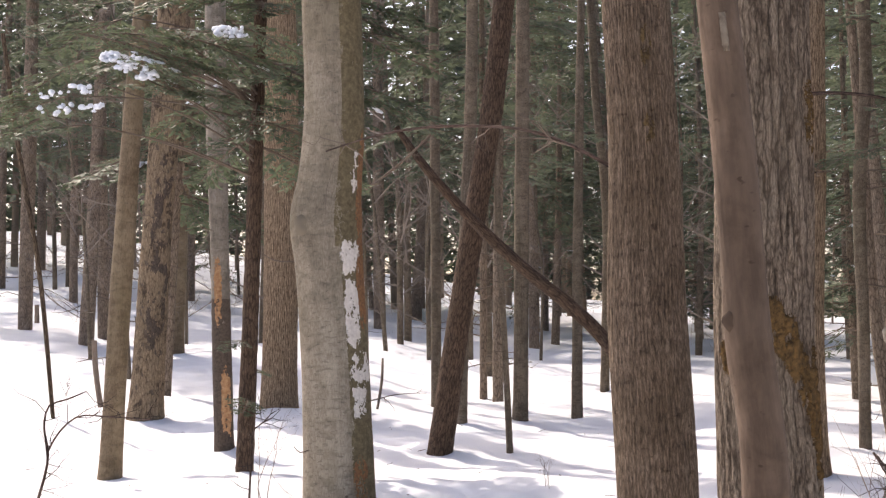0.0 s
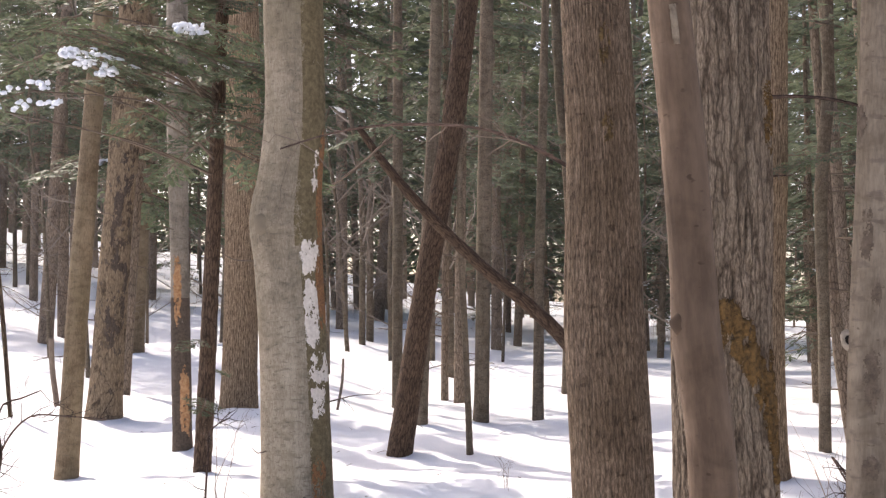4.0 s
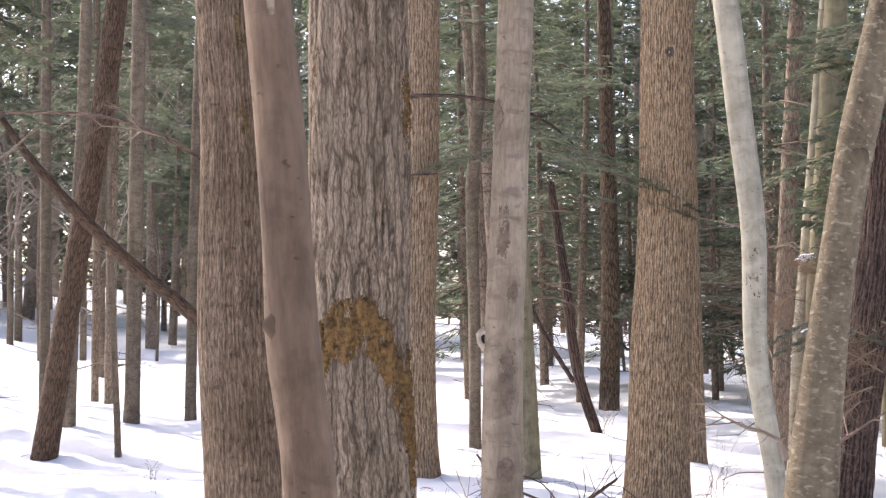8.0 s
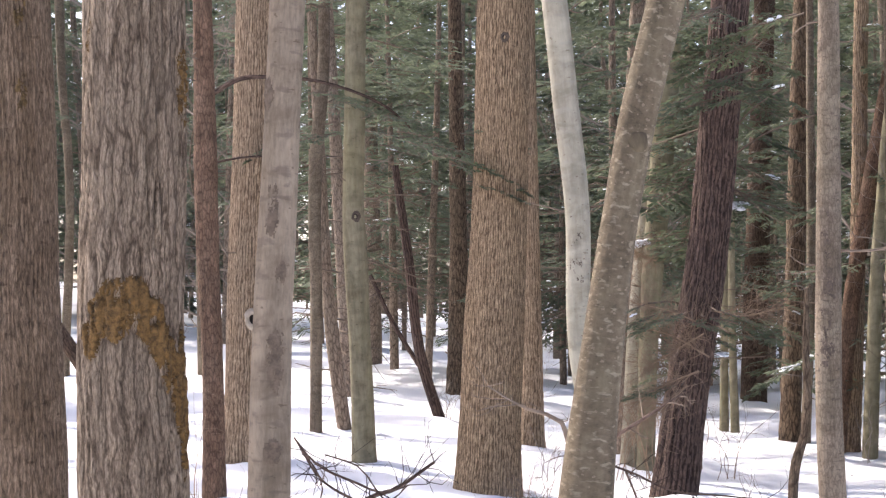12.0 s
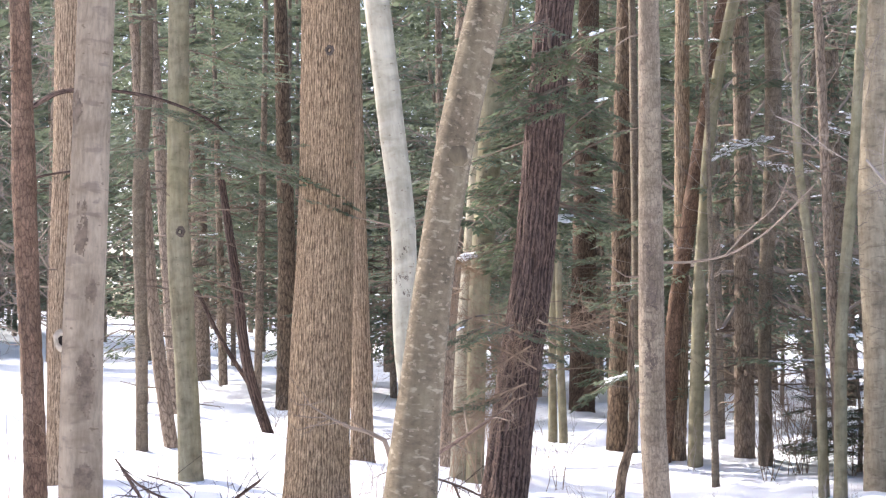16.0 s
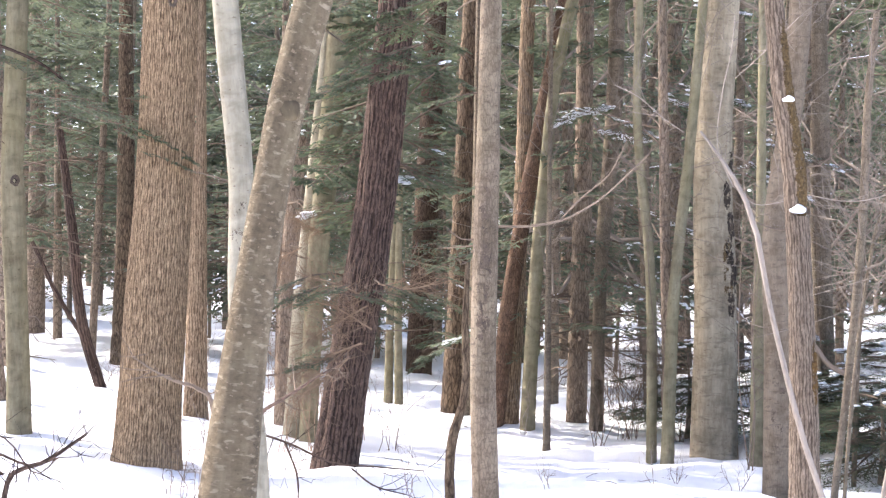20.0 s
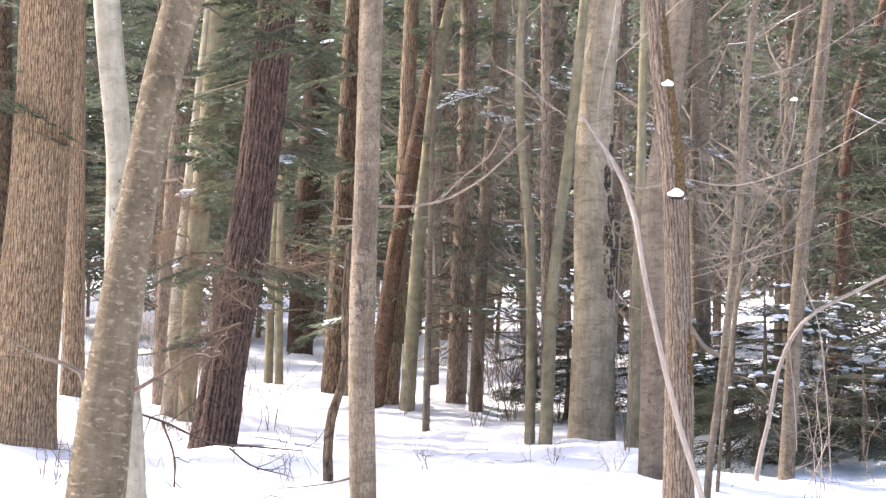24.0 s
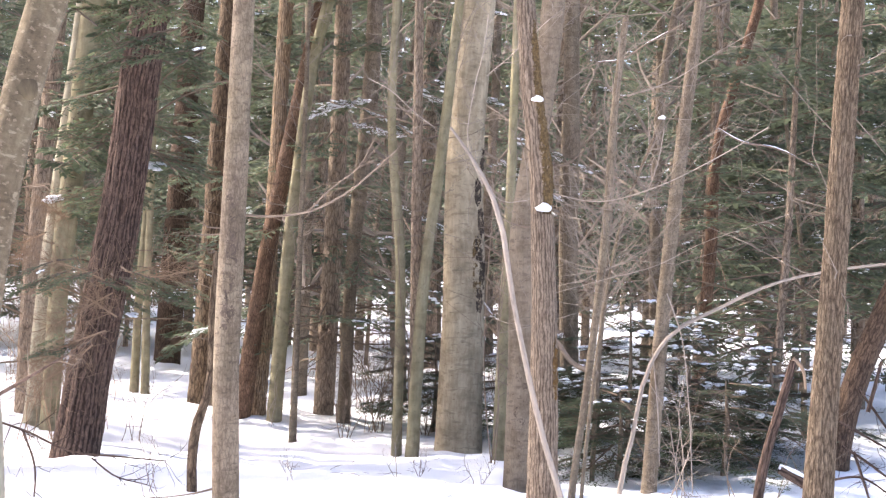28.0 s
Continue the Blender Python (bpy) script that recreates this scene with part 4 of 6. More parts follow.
def hemlock_template(tall, start, reach, branches, r, seed, snowy=.2, third=16, size=.095):
    rng = np.random.default_rng(seed)
    ob = thing("hemlock_tree", "tall green hemlock with drooping needle sprays in snow", "hemlock tree", (0, 0, -500), "hemlocks of the wood")
    line = curve([(0, 0, -.1, r * 1.15), (rng.normal(0, .05), 0, tall * .3, r * .85), (rng.normal(0, .1), rng.normal(0, .1), tall * .65, r * .5), (0, 0, tall, .01)], .35)
    v, f, uv, ridge = tube(line, 9, "scale", seed)
    part("trunk", mesh_of("trunk", v, f, BARK["hemlock"], uv, ridge), ob)
    leaves, wood, snow = crown_meshes(tall, start, reach, branches, rng, third=third, size=size, snowy=snowy * .35, slim=(.13, .2))
    stuff(part("foliage", leaves, ob))
    stuff(part("branch_growth", wood, ob))
    if snow:
        stuff(part("snow", snow, ob))
    stuff(part("dead_growth", dead_branches(.8, start + 2, 30, 1.5, rng).mesh("dead_growth", BARK["dead_twig"]), ob))
    return ob


forest_rng = np.random.default_rng(5)
taken = [(p[0, 0], p[0, 1]) for _, _, p in TREES]


def free(x, y, gap):
    return all((x - a) ** 2 + (y - b) ** 2 > gap * gap for a, b in taken)


def scatter(template, n, az_range, d_range, gap, scale=(.8, 1.2)):
    made, tries = 0, 0
    while made < n and tries < n * 40:
        tries += 1
        az, d = radians(forest_rng.uniform(*az_range)), math.sqrt(forest_rng.uniform(d_range[0] ** 2, d_range[1] ** 2))
        x, y = -math.sin(az) * d, math.cos(az) * d
        if not free(x, y, gap):
            continue
        taken.append((x, y))
        pick = template[forest_rng.integers(len(template))]
        s = forest_rng.uniform(*scale)
        m = pose(x, y, float(ground_z(x, y)), forest_rng.normal(0, 1.2), forest_rng.normal(0, 1.2), forest_rng.uniform(0, 360))
        ob = copy_thing(pick, m)
        ob.scale = (s, s, s)
        made += 1


tall_hemlocks = [hemlock_template(12.5, 3.4, 2.9, 54, .13, 21), hemlock_template(13.5, 4.2, 3.0, 56, .17, 22), hemlock_template(12, 2.8, 2.5, 52, .10, 23),
                 hemlock_template(13, 3.2, 2.8, 56, .12, 24, .35)]
low_hemlocks = [hemlock_template(7, .7, 1.9, 46, .05, 31, .8, 18, .09), hemlock_template(9, 1.2, 2.2, 52, .07, 32, .8, 18, .09)]
scatter(tall_hemlocks, 15, (8, 38), (40, 66), 2.2)
scatter(tall_hemlocks, 13, (-12, 8), (35, 64), 2.2)
scatter(tall_hemlocks, 13, (-36, -10), (29, 60), 2.2)
scatter(low_hemlocks, 9, (10, 38), (46, 66), 2.0)
scatter(low_hemlocks, 12, (-12, 8), (34, 56), 2.0)
scatter(low_hemlocks, 11, (-36, -12), (26, 46), 2.0)
scatter(low_hemlocks, 3, (-33, -26), (18, 22), 1.8)
scatter(low_hemlocks, 4, (-32, -24), (19, 26), 1.8)
scatter(tall_hemlocks, 7, (8, 26), (42, 66), 2.2)
scatter(low_hemlocks, 4, (8, 24), (48, 66), 2.0)


def side_twigs(pile, line, n, reach, rng, r=.004, again=1):
    """Thin, crooked side twigs along a branch, each with finer ones."""
    for _ in range(n):
        k = rng.integers(1, len(line))
        b = line[k, :3]
        d = line[k, :3] - line[k - 1, :3]
        d = d / (np.linalg.norm(d) + 1e-9) * .6 + rng.normal(0, .6, 3)
        d /= np.linalg.norm(d)
        ln = reach * rng.uniform(.3, 1)
        rr = min(r, line[k, 3] * .7)
        m1 = b + d * ln * .35 + rng.normal(0, .05 * ln, 3)
        m2 = m1 + (d + rng.normal(0, .3, 3)) * ln * .35
        e = m2 + (d + rng.normal(0, .35, 3) + (0, 0, .2)) * ln * .35
        twig = np.array([[*b, rr], [*m1, rr * .8], [*m2, rr * .55], [*e, rr * .3]])
        pile.stem(twig, 4)
        if again:
            side_twigs(pile, twig, 3, ln * .55, rng, rr * .6, again - 1)


def bare_template(tall, r, seed):
    """A slim leafless hardwood with a fine tangle of twigs."""
    rng = np.random.default_rng(seed)
    ob = thing("bare_tree", "slim leafless hardwood with a tangle of fine twigs", "bare tree", (0, 0, -500), "bare trees of the wood")
    line = curve([(0, 0, -.1, r * 1.1), (rng.normal(0, .12), rng.normal(0, .12), tall * .35, r * .8), (rng.normal(0, .25), rng.normal(0, .25), tall * .7, r * .5), (rng.normal(0, .4), rng.normal(0, .4), tall, .01)], .25)
    v, f, uv, ridge = tube(line, 9, "smooth", seed)
    part("trunk", mesh_of("trunk", v, f, BARK["ash"], uv, ridge), ob)
    pile = Pile()
    for _ in range(16):
        k = rng.integers(len(line) // 8, len(line) - 2)
        az, ln = rng.uniform(0, 6.28), rng.uniform(.7, 2.2)
        d = np.array([math.cos(az), math.sin(az), rng.uniform(.1, .9)])
        p = line[k, :3]
        lm = curve([(*p, r * .3), (*(p + d * ln * .5 + rng.normal(0, .1, 3)), r * .2), (*(p + d * ln + (0, 0, .1)), .004)], .15)
        pile.stem(lm, 5)
        side_twigs(pile, lm, 8, .7, rng, .006)
    side_twigs(pile, line[2:], 14, .8, rng, .006)
    stuff(part("twig_growth", pile.mesh("twig_growth", BARK["twig"]), ob))
    return ob


bare_trees = [bare_template(9, .06, 51), bare_template(11, .085, 52), bare_template(7, .04, 53)]
scatter(bare_trees, 15, (-36, -10), (20, 42), 1.4)
scatter(bare_trees, 7, (-31, -14), (16, 30), 1.2)
scatter(bare_trees, 9, (-10, 10), (27, 44), 1.6)
scatter(bare_trees, 16, (10, 40), (30, 54), 1.8)
# the wood fills in behind
scatter(bare_trees, 22, (8, 36), (28, 52), 1.6)
# ten unseen bare trees added towards the sun, to streak the snow with shade
scatter(bare_trees, 10, (37, 66), (14, 36), 1.6)
scatter(low_hemlocks, 5, (-17, -3), (25, 35), 1.5)
scatter(low_hemlocks, 4, (-2, 9), (27, 36), 1.5)
scatter(bare_trees, 14, (-33, -10), (18, 34), 1.3)
for ob in bare_trees:
    for o in list(ob.children) + [ob]:
        bpy.data.objects.remove(o)
for ob in tall_hemlocks + low_hemlocks:
    for o in list(ob.children) + [ob]:
        bpy.data.objects.remove(o)


def far_wood():
    """Stems and foliage of the wood further back, past the single trees."""
    rng = np.random.default_rng(77)
    stems, leaves = Pile(), Pile()
    for i in range(520):
        az, d = radians(rng.uniform(-50, 55)), rng.uniform(58, 125)
        x, y = -math.sin(az) * d, math.cos(az) * d
        z, r, h = float(ground_z(x, y)), rng.uniform(.05, .16), rng.uniform(14, 24)
        lean = rng.normal(0, .35, 2)
        stems.stem([[x, y, z - .1, r], [x + lean[0] * .5, y + lean[1] * .5, z + h * .5, r * .7], [x + lean[0], y + lean[1], z + h, .02]], 5)
        if i % 5:
            n = 640
            q = rng.random(n) ** .8
            hh = z + rng.uniform(.2, 3) + (h - 2) * q
            rr = 3.2 * (1 - q) ** .7 * np.sqrt(rng.random(n)) + .1
            t = rng.uniform(0, 6.28, n)
            a = np.stack([x + np.cos(t) * rr, y + np.sin(t) * rr, hh], -1)
            ln = rng.uniform(.2, .48, n)[:, None]
            b = a + np.stack([np.cos(t), np.sin(t), rng.uniform(-.5, .1, n)], -1) * ln
            leaves.add(*blade_quads(a, b, ln[:, 0] * .25, rng.normal(0, .6, n)))
    for i in range(260):
        az, d, n = radians(rng.uniform(-52, 58)), rng.uniform(118, 150), 720
        x, y = -math.sin(az) * d + rng.normal(0, 2.2, n), math.cos(az) * d + rng.normal(0, 2.2, n)
        a = np.stack([x, y, ground_z(x, y) + rng.uniform(0, 30, n)], -1)
        t, ln = rng.uniform(0, 6.28, n), rng.uniform(.5, 1.1, n)[:, None]
        leaves.add(*blade_quads(a, a + np.stack([np.cos(t), np.sin(t), rng.uniform(-.5, .1, n)], -1) * ln, ln[:, 0] * .28, rng.normal(0, .8, n)))
    tagged(new("far_stems", stems.mesh("far_stems", BARK["hemlock"])), "many thin dark trunks deep in the winter wood", "trees", kind="stuff")
    tagged(new("far_foliage", leaves.mesh("far_foliage", NEEDLE_FAR, False)), "dark green conifer foliage deep in the wood", "foliage", kind="stuff")


far_wood()


# ---- parts of the trees that stand near ----
def surface_point(ob, angle, z):
    """A point of a trunk's skin: angle in degrees from the side that faces the path, to the right; z in the world. Also the way out of it."""
    grid = SURFACE[ob.name]
    n, seg = grid.shape[:2]
    mid = grid.mean(1)
    row = np.interp(z - ob.location.z, mid[:, 2], np.arange(n))
    face = math.atan2(-ob.location.x, ob.location.y)
    col = (.5 + (np.radians(angle) + face) / (2 * np.pi)) % 1 * seg
    r0, c0 = np.minimum(row.astype(int), n - 2), col.astype(int) % seg
    fr, fc = (row - r0)[..., None], (col - np.floor(col))[..., None]
    c1 = (c0 + 1) % seg
    p = (grid[r0, c0] * (1 - fc) + grid[r0, c1] * fc) * (1 - fr) + (grid[r0 + 1, c0] * (1 - fc) + grid[r0 + 1, c1] * fc) * fr
    m = mid[r0] * (1 - fr) + mid[r0 + 1] * fr
    out = p - m
    out[..., 2] = 0
    return p, out / (np.linalg.norm(out, axis=-1)[..., None] + 1e-9)


patches = 0


def patch(ob, name, mat, left, right, low, high, lift=.004, level=.5, corner=3):
    """A ragged patch lying on a trunk between two angles and two heights; corner: how full its corners are."""
    global patches
    patches += 1
    rng = np.random.default_rng(400 + patches)
    girth = np.radians(right - left) * np.linalg.norm(SURFACE[ob.name][0, 0] - SURFACE[ob.name][0].mean(0))
    nu, nv = int(np.clip(girth / .0035, 14, 90)), int(np.clip((high - low) / .0045, 16, 220))
    U, V = np.meshgrid(np.linspace(0, 1, nu + 1), np.linspace(0, 1, nv + 1))
    cell = max(.02, girth / 4)
    rows = (high - low) / cell
    u, v = U.ravel() * .98, V.ravel()
    w = (.48 * vnoise(u, v * max(2, rows), 5, rng) + .3 * vnoise(u, v * max(4, rows * 3.2), 15, rng)
         + .22 * vnoise(u, v * max(8, rows * 9), 40, rng))
    w = w.reshape(U.shape)
    oval = 1 - (np.abs(2 * U - 1) ** corner + np.abs(2 * V - 1) ** corner) ** (1 / corner)
    w = w * (.35 + .65 * np.clip(oval * 2.6, 0, 1))
    p, out = surface_point(ob, left + (right - left) * U, low + (high - low) * V)
    rise = np.clip((w - level) * 6, -.2, 1)
    p = p + out * (lift * rise + .0015)[..., None]
    i, j = np.meshgrid(np.arange(nv), np.arange(nu), indexing="ij")
    keep = (w[:-1, :-1] + w[1:, 1:] + w[:-1, 1:] + w[1:, :-1]) / 4 + rng.uniform(-.09, .07, (nv, nu)) > level - .03
    f = np.stack([i * (nu + 1) + j, i * (nu + 1) + j + 1, (i + 1) * (nu + 1) + j + 1, (i + 1) * (nu + 1) + j], -1)[keep]
    if len(f):
        part(name, mesh_of(name, p.reshape(-1, 3), f, mat), ob)


def knot(at, ob, r, kind):
    """A raised ring of bark, with a shallow cup painted near-black where it is a hole, or a rounded burl."""
    grid = SURFACE[ob.name].reshape(-1, 3)
    face = math.atan2(-ob.location.x, ob.location.y)
    ahead = np.array([math.sin(face), -math.cos(face), 0])
    want = np.array(at) - np.array(ob.location)
    off = grid - want
    off -= (off @ ahead)[:, None] * ahead
    near = (off ** 2).sum(1) - 1e-3 * (grid @ ahead)
    p = grid[near.argmin()]
    a = np.arange(14) * 2 * np.pi / 14
    side, up = np.array([-ahead[1], ahead[0], 0]), np.array([0, 0, 1.0])
    prof = ((1.5, -.25), (1.2, .18), (.85, .3), (.62, .12), (.05, -.35)) if kind == "knot_hole" else ((1.6, -.4), (1.25, .12), (.8, .3), (.4, .22), (.03, .2)) if kind == "knot" else ((1.15, -.5), (1.0, .1), (.75, .45), (.4, .65), (.03, .72)) if kind == "burl" else ((1.5, -1.6), (1.3, -.9), (.95, -.35), (.5, -.08), (.03, 0))
    rng = np.random.default_rng(int(r * 1e4))
    jag = rng.uniform(.85, 1.15, 14)
    v = np.vstack([p + r * (k * jag[:, None] * (np.cos(a)[:, None] * side + 1.25 * np.sin(a)[:, None] * up) + h * ahead) for k, h in prof])
    i, j = np.meshgrid(np.arange(4), np.arange(14), indexing="ij")
    f = np.stack([i * 14 + j, i * 14 + (j + 1) % 14, (i + 1) * 14 + (j + 1) % 14, (i + 1) * 14 + j], -1).reshape(-1, 4)
    ring = part(kind, mesh_of(kind, v[:56] if kind == "knot_hole" else v, f[:42] if kind == "knot_hole" else f, (RING if r < .02 else SCAR) if kind == "knot_hole" else next(c for c in ob.children if c.name.startswith("trunk")).data.materials[0], smooth=True), ob)
    if kind == "knot_hole":
        part("hollow", mesh_of("hollow", v[42:], f[:14], HOLE_SHADE), ring)


def cap(at, ob, s):
    """A lopsided cushion of snow lying on a broken end."""
    pile = Pile()
    n = 20
    a = np.arange(n) * 2 * np.pi / n
    rng = np.random.default_rng(int(s * 1000))
    rings = []
    for k, h in ((.72, -.3), (.9, -.18), (.97, .05), (.92, .3), (.76, .54), (.46, .74), (.05, .83)):
        jag = 1 + .05 * np.sin(2 * a + s * 90) + .06 * np.sin(3 * a + s * 50) + .09 * np.sin(2 * a + 5 * h + 1) + rng.normal(0, .05, n)
        rings.append(np.stack([np.cos(a) * s * k * jag - .22 * s * h, np.sin(a) * s * k * jag, h * s * (.85 + .2 * np.cos(a + .6)) + .1 * s * np.sin(a + 1) * k], -1))
    i, j = np.meshgrid(np.arange(6), np.arange(n), indexing="ij")
    pile.add(np.vstack(rings) + np.array(at) - np.array(ob.location), np.stack([i * n + j, i * n + (j + 1) % n, (i + 1) * n + (j + 1) % n, (i + 1) * n + j], -1).reshape(-1, 4))
    part("snow_cap", pile.mesh("snow_cap", SNOW_LUMP), ob, "rounded white snow cap")


def limb(ob, *pts, mat="dark", twigs=10, reach=.28, fine=.003):
    """A bare limb of a standing tree."""
    rng = np.random.default_rng(len(pts) * 7 + int(abs(pts[0][0]) * 100))
    line = curve(pts, .05)
    line[:, :3] -= np.array(ob.location)
    v, f, uv, ridge = tube(line, 9, "plain", 3)
    branch = part("limb", mesh_of("limb", v, f, BARK[mat], uv, ridge), ob)
    pile = Pile()
    side_twigs(pile, line, twigs, reach, rng, fine)
    stuff(part("twig_growth", pile.mesh("twig_growth", BARK["dead_twig" if mat == "dark" else mat]), branch))


def fallen(name, *pts_and_words):
    """A fallen or dead piece of wood: control points, then its label, bark and, if any, snow along its top."""
    pts = [p for p in pts_and_words if isinstance(p, tuple)]
    words, mat, *snowy = [p for p in pts_and_words if not isinstance(p, tuple)]
    rng = np.random.default_rng(int(abs(pts[0][0] * 37 + pts[0][2] * 91)))
    line = curve(pts, .05)
    low = line[line[:, 2].argmin(), :3]
    base = Vector(low)
    line[:, :3] -= low
    ob = thing(name, words, name.replace("_", " "), base)
    thick = line[:, 3].max()
    v, f, uv, ridge = tube(line, 14 if thick > .03 else 8, "scale" if thick > .03 else "plain", 5)
    stem = part("stem", mesh_of("stem", v, f, BARK[mat], uv, ridge), ob)
    if thick < .06 and len(line) > 6 and name not in ("broken_branch", "dead_stub"):
        pile = Pile()
        side_twigs(pile, line, int(len(line) * .8), .34, rng, .0032)
        stuff(part("twig_growth", pile.mesh("twig_growth", BARK[mat]), stem))
    if snowy:
        top = line.copy()
        top[:, 2] += line[:, 3] * .6
        top[:, 3] *= .8 * (.7 + .3 * np.sin(np.arange(len(top)) * .9))
        v, f, uv, ridge = tube(top, 10, "plain", 9)
        part("snow", mesh_of("snow", v, f, SNOW_LUMP, uv, ridge), ob, "strip of snow along the top")
    return ob


shrubs = 0


def shrub(at, mat, tall, stems, spread):
    """A leafless shrub or young beech: a few stems, each forking into finer twigs."""
    global shrubs
    shrubs += 1
    rng = np.random.default_rng(900 + shrubs)
    x, y, _ = at
    z = float(ground_z(x, y))
    words = {"twig": "leafless grey shrub with thin upright twigs in snow", "tan_twig": "leafless shrub with fine tan twigs in snow", "dead_twig": "tangle of dark bare twigs poking through snow"}[mat]
    ob = thing("shrub", words, "shrub", (x, y, z))
    for s in range(stems):
        fine = Pile()
        az, out = rng.uniform(0, 6.28), spread * tall * rng.uniform(.25, 1)
        h = tall * rng.uniform(.6, 1)
        foot = rng.normal(0, .05, 2)
        r = .003 + .0009 * tall
        tip = np.array([foot[0] + math.cos(az) * out, foot[1] + math.sin(az) * out, h])
        mid = np.array([foot[0] + math.cos(az) * out * .3, foot[1] + math.sin(az) * out * .3, h * .5]) + rng.normal(0, .05 * min(tall, 1.1), 3) * (1, 1, .3)
        quarter = mid * .5 + rng.normal(0, .03 * min(tall, 1.1), 3) * (1, 1, .2)
        upper = (mid + tip) / 2 + rng.normal(0, .05 * min(tall, 1.1), 3) * (1, 1, .2)
        line = curve([(*foot, -.05, r), (*quarter, r * .9), (*mid, r * .75), (*upper, r * .5), (*tip, r * .25)], .06)
        v, f, uv, ridge = tube(line, 6, "plain", s)
        stem = part("stem", mesh_of("stem", v, f, BARK[mat], uv, ridge), ob)
        side_twigs(fine, line[len(line) // 4:], int(5 + 4 * tall), .34 * tall ** .7, rng, .0024)
        stuff(part("twig_growth", fine.mesh("twig_growth", BARK[mat]), stem))


def needle_branch(rng, length, snowy, mat=None):
    """Foliage, wood and snow of one near conifer branch along +x."""
    a, b, w, stems = spray_parts(length, 12, 22, 0, rng, .45, .058, (.13, .21))
    leaves, wood, snow = Pile(), Pile(), Pile()
    leaves.add(*blade_quads(a, b, w, rng.normal(0, .3, len(a))))
    for st in stems:
        wood.stem(st, 4)
    spots = []
    for _ in range(snowy):
        pick = a[rng.integers(len(a))]
        sel = (np.linalg.norm((a - pick) * (1, 1.5, 1), axis=1) < rng.uniform(.05, .14)) & (rng.random(len(a)) < .85)
        snow.add(*blade_quads(a[sel] + (0, 0, .008), a[sel] + (b[sel] - a[sel]) * .8 + (0, 0, .008), w[sel] * 1.1, rng.normal(0, .15, sel.sum())))
        spots += [(*(p + (0, 0, -.004)), rng.uniform(.022, .045)) for p in a[sel][::2]]
    snow_pads(snow, spots, rng)
    return leaves.mesh("foliage", mat or NEEDLE, False), wood.mesh("wood", BARK["dead_twig"]), snow.mesh("snow", SNOW_LUMP) if spots else None


bough_rng = np.random.default_rng(61)
NEAR_BRANCHES = [needle_branch(bough_rng, 1.0, s) for s in (0, 0, 0, 0, 1)]
SNOWY_BRANCHES = [needle_branch(bough_rng, 1.0, s) for s in (7, 11)]


def bough(at, ob, length, az, laden=False):
    """A needle-covered branch of a hemlock: its wood is a part of the tree, its foliage and snow are parts of the wood."""
    near = lambda o: math.hypot(o.location.x - at[0], o.location.y - at[1])
    if near(ob) > 2.6:
        ob = min((o for kind, o, _ in TREES if "hemlock" in kind), key=near)
    axis = SURFACE[ob.name].mean(1) + np.array(ob.location)
    root = axis[np.abs(axis[:, 2] - at[2] + bough_rng.uniform(0, .5)).argmin()]
    gap = np.array(at) - root
    if np.linalg.norm(gap) > .3 and ob is not red_hemlock:
        pile = Pile()
        pile.stem(curve([(*root, .011), (*(root + gap * .5 + (0, 0, .07)), .008), (*at, .006)], .15) - (*ob.location, 0), 6)
        part("branch", pile.mesh("branch", BARK["dead_twig"]), ob)
    leaves, wood, snow = SNOWY_BRANCHES[bough_rng.integers(2)] if laden else NEAR_BRANCHES[bough_rng.integers(5)]
    w = part("branch", wood, ob)
    w.matrix_basis = Matrix.Translation(Vector(at) - ob.location) @ pose(0, 0, 0, bough_rng.uniform(-15, 15), bough_rng.uniform(0, 18), az) @ Matrix.Scale(length, 4)
    part("foliage", leaves, w)
    if snow:
        stuff(part("snow", snow, w))


def boughs(ob, low, high, n, reach, az0=0, az1=360):
    """Needle-covered branches all round a trunk between two heights."""
    grid = SURFACE[ob.name].mean(1)
    for i in range(n):
        z = low + (high - low) * (i + bough_rng.random()) / n
        k = np.abs(grid[:, 2] - (z - ob.location.z)).argmin()
        bough(tuple(grid[k] + np.array(ob.location)), ob, reach * bough_rng.uniform(.6, 1.1), bough_rng.uniform(az0, az1))


def young_fir(at, seed, tall, reach):
    """A low dark conifer with snow on its flat branches."""
    rng = np.random.default_rng(700 + seed)
    x, y, _ = at
    ob = thing("young_fir", "low dark green young fir with snow on its branches", "fir", (x, y, float(ground_z(x, y))), "young firs")
    v, f, uv, ridge = tube(curve([(0, 0, -.1, .03), (.03, .02, tall * .5, .02), (0, 0, tall, .006)], .1), 8, "scale", seed)
    part("trunk", mesh_of("trunk", v, f, BARK["hemlock"], uv, ridge), ob)
    leaves, wood, snow = crown_meshes(tall, .14, reach, 22, rng, 9, 8, 4, .13, .95 if tall > .96 else .3, .5, NEEDLE_YOUNG, snow_line=.38)
    stuff(part("foliage", leaves, ob))
    stuff(part("branch_growth", wood, ob))
    if snow:
        stuff(part("snow", snow, ob))


def bushy(ob, low, high, n, reach, seed, snowy=.06, third=14, size=.10):
    """The foliage of a hemlock that stands further off."""
    rng = np.random.default_rng(seed)
    leaves, wood, snow = crown_meshes(high, low, reach, n, rng, 9, third, 0, size, snowy, slim=(.13, .2))
    stuff(part("foliage", leaves, ob))
    stuff(part("branch_growth", wood, ob))
    if snow:
        stuff(part("snow", snow, ob))
    stuff(part("dead_growth", dead_branches(.6, low + .6, 26, 1.2, rng).mesh("dead_growth", BARK["dead_twig"]), ob))


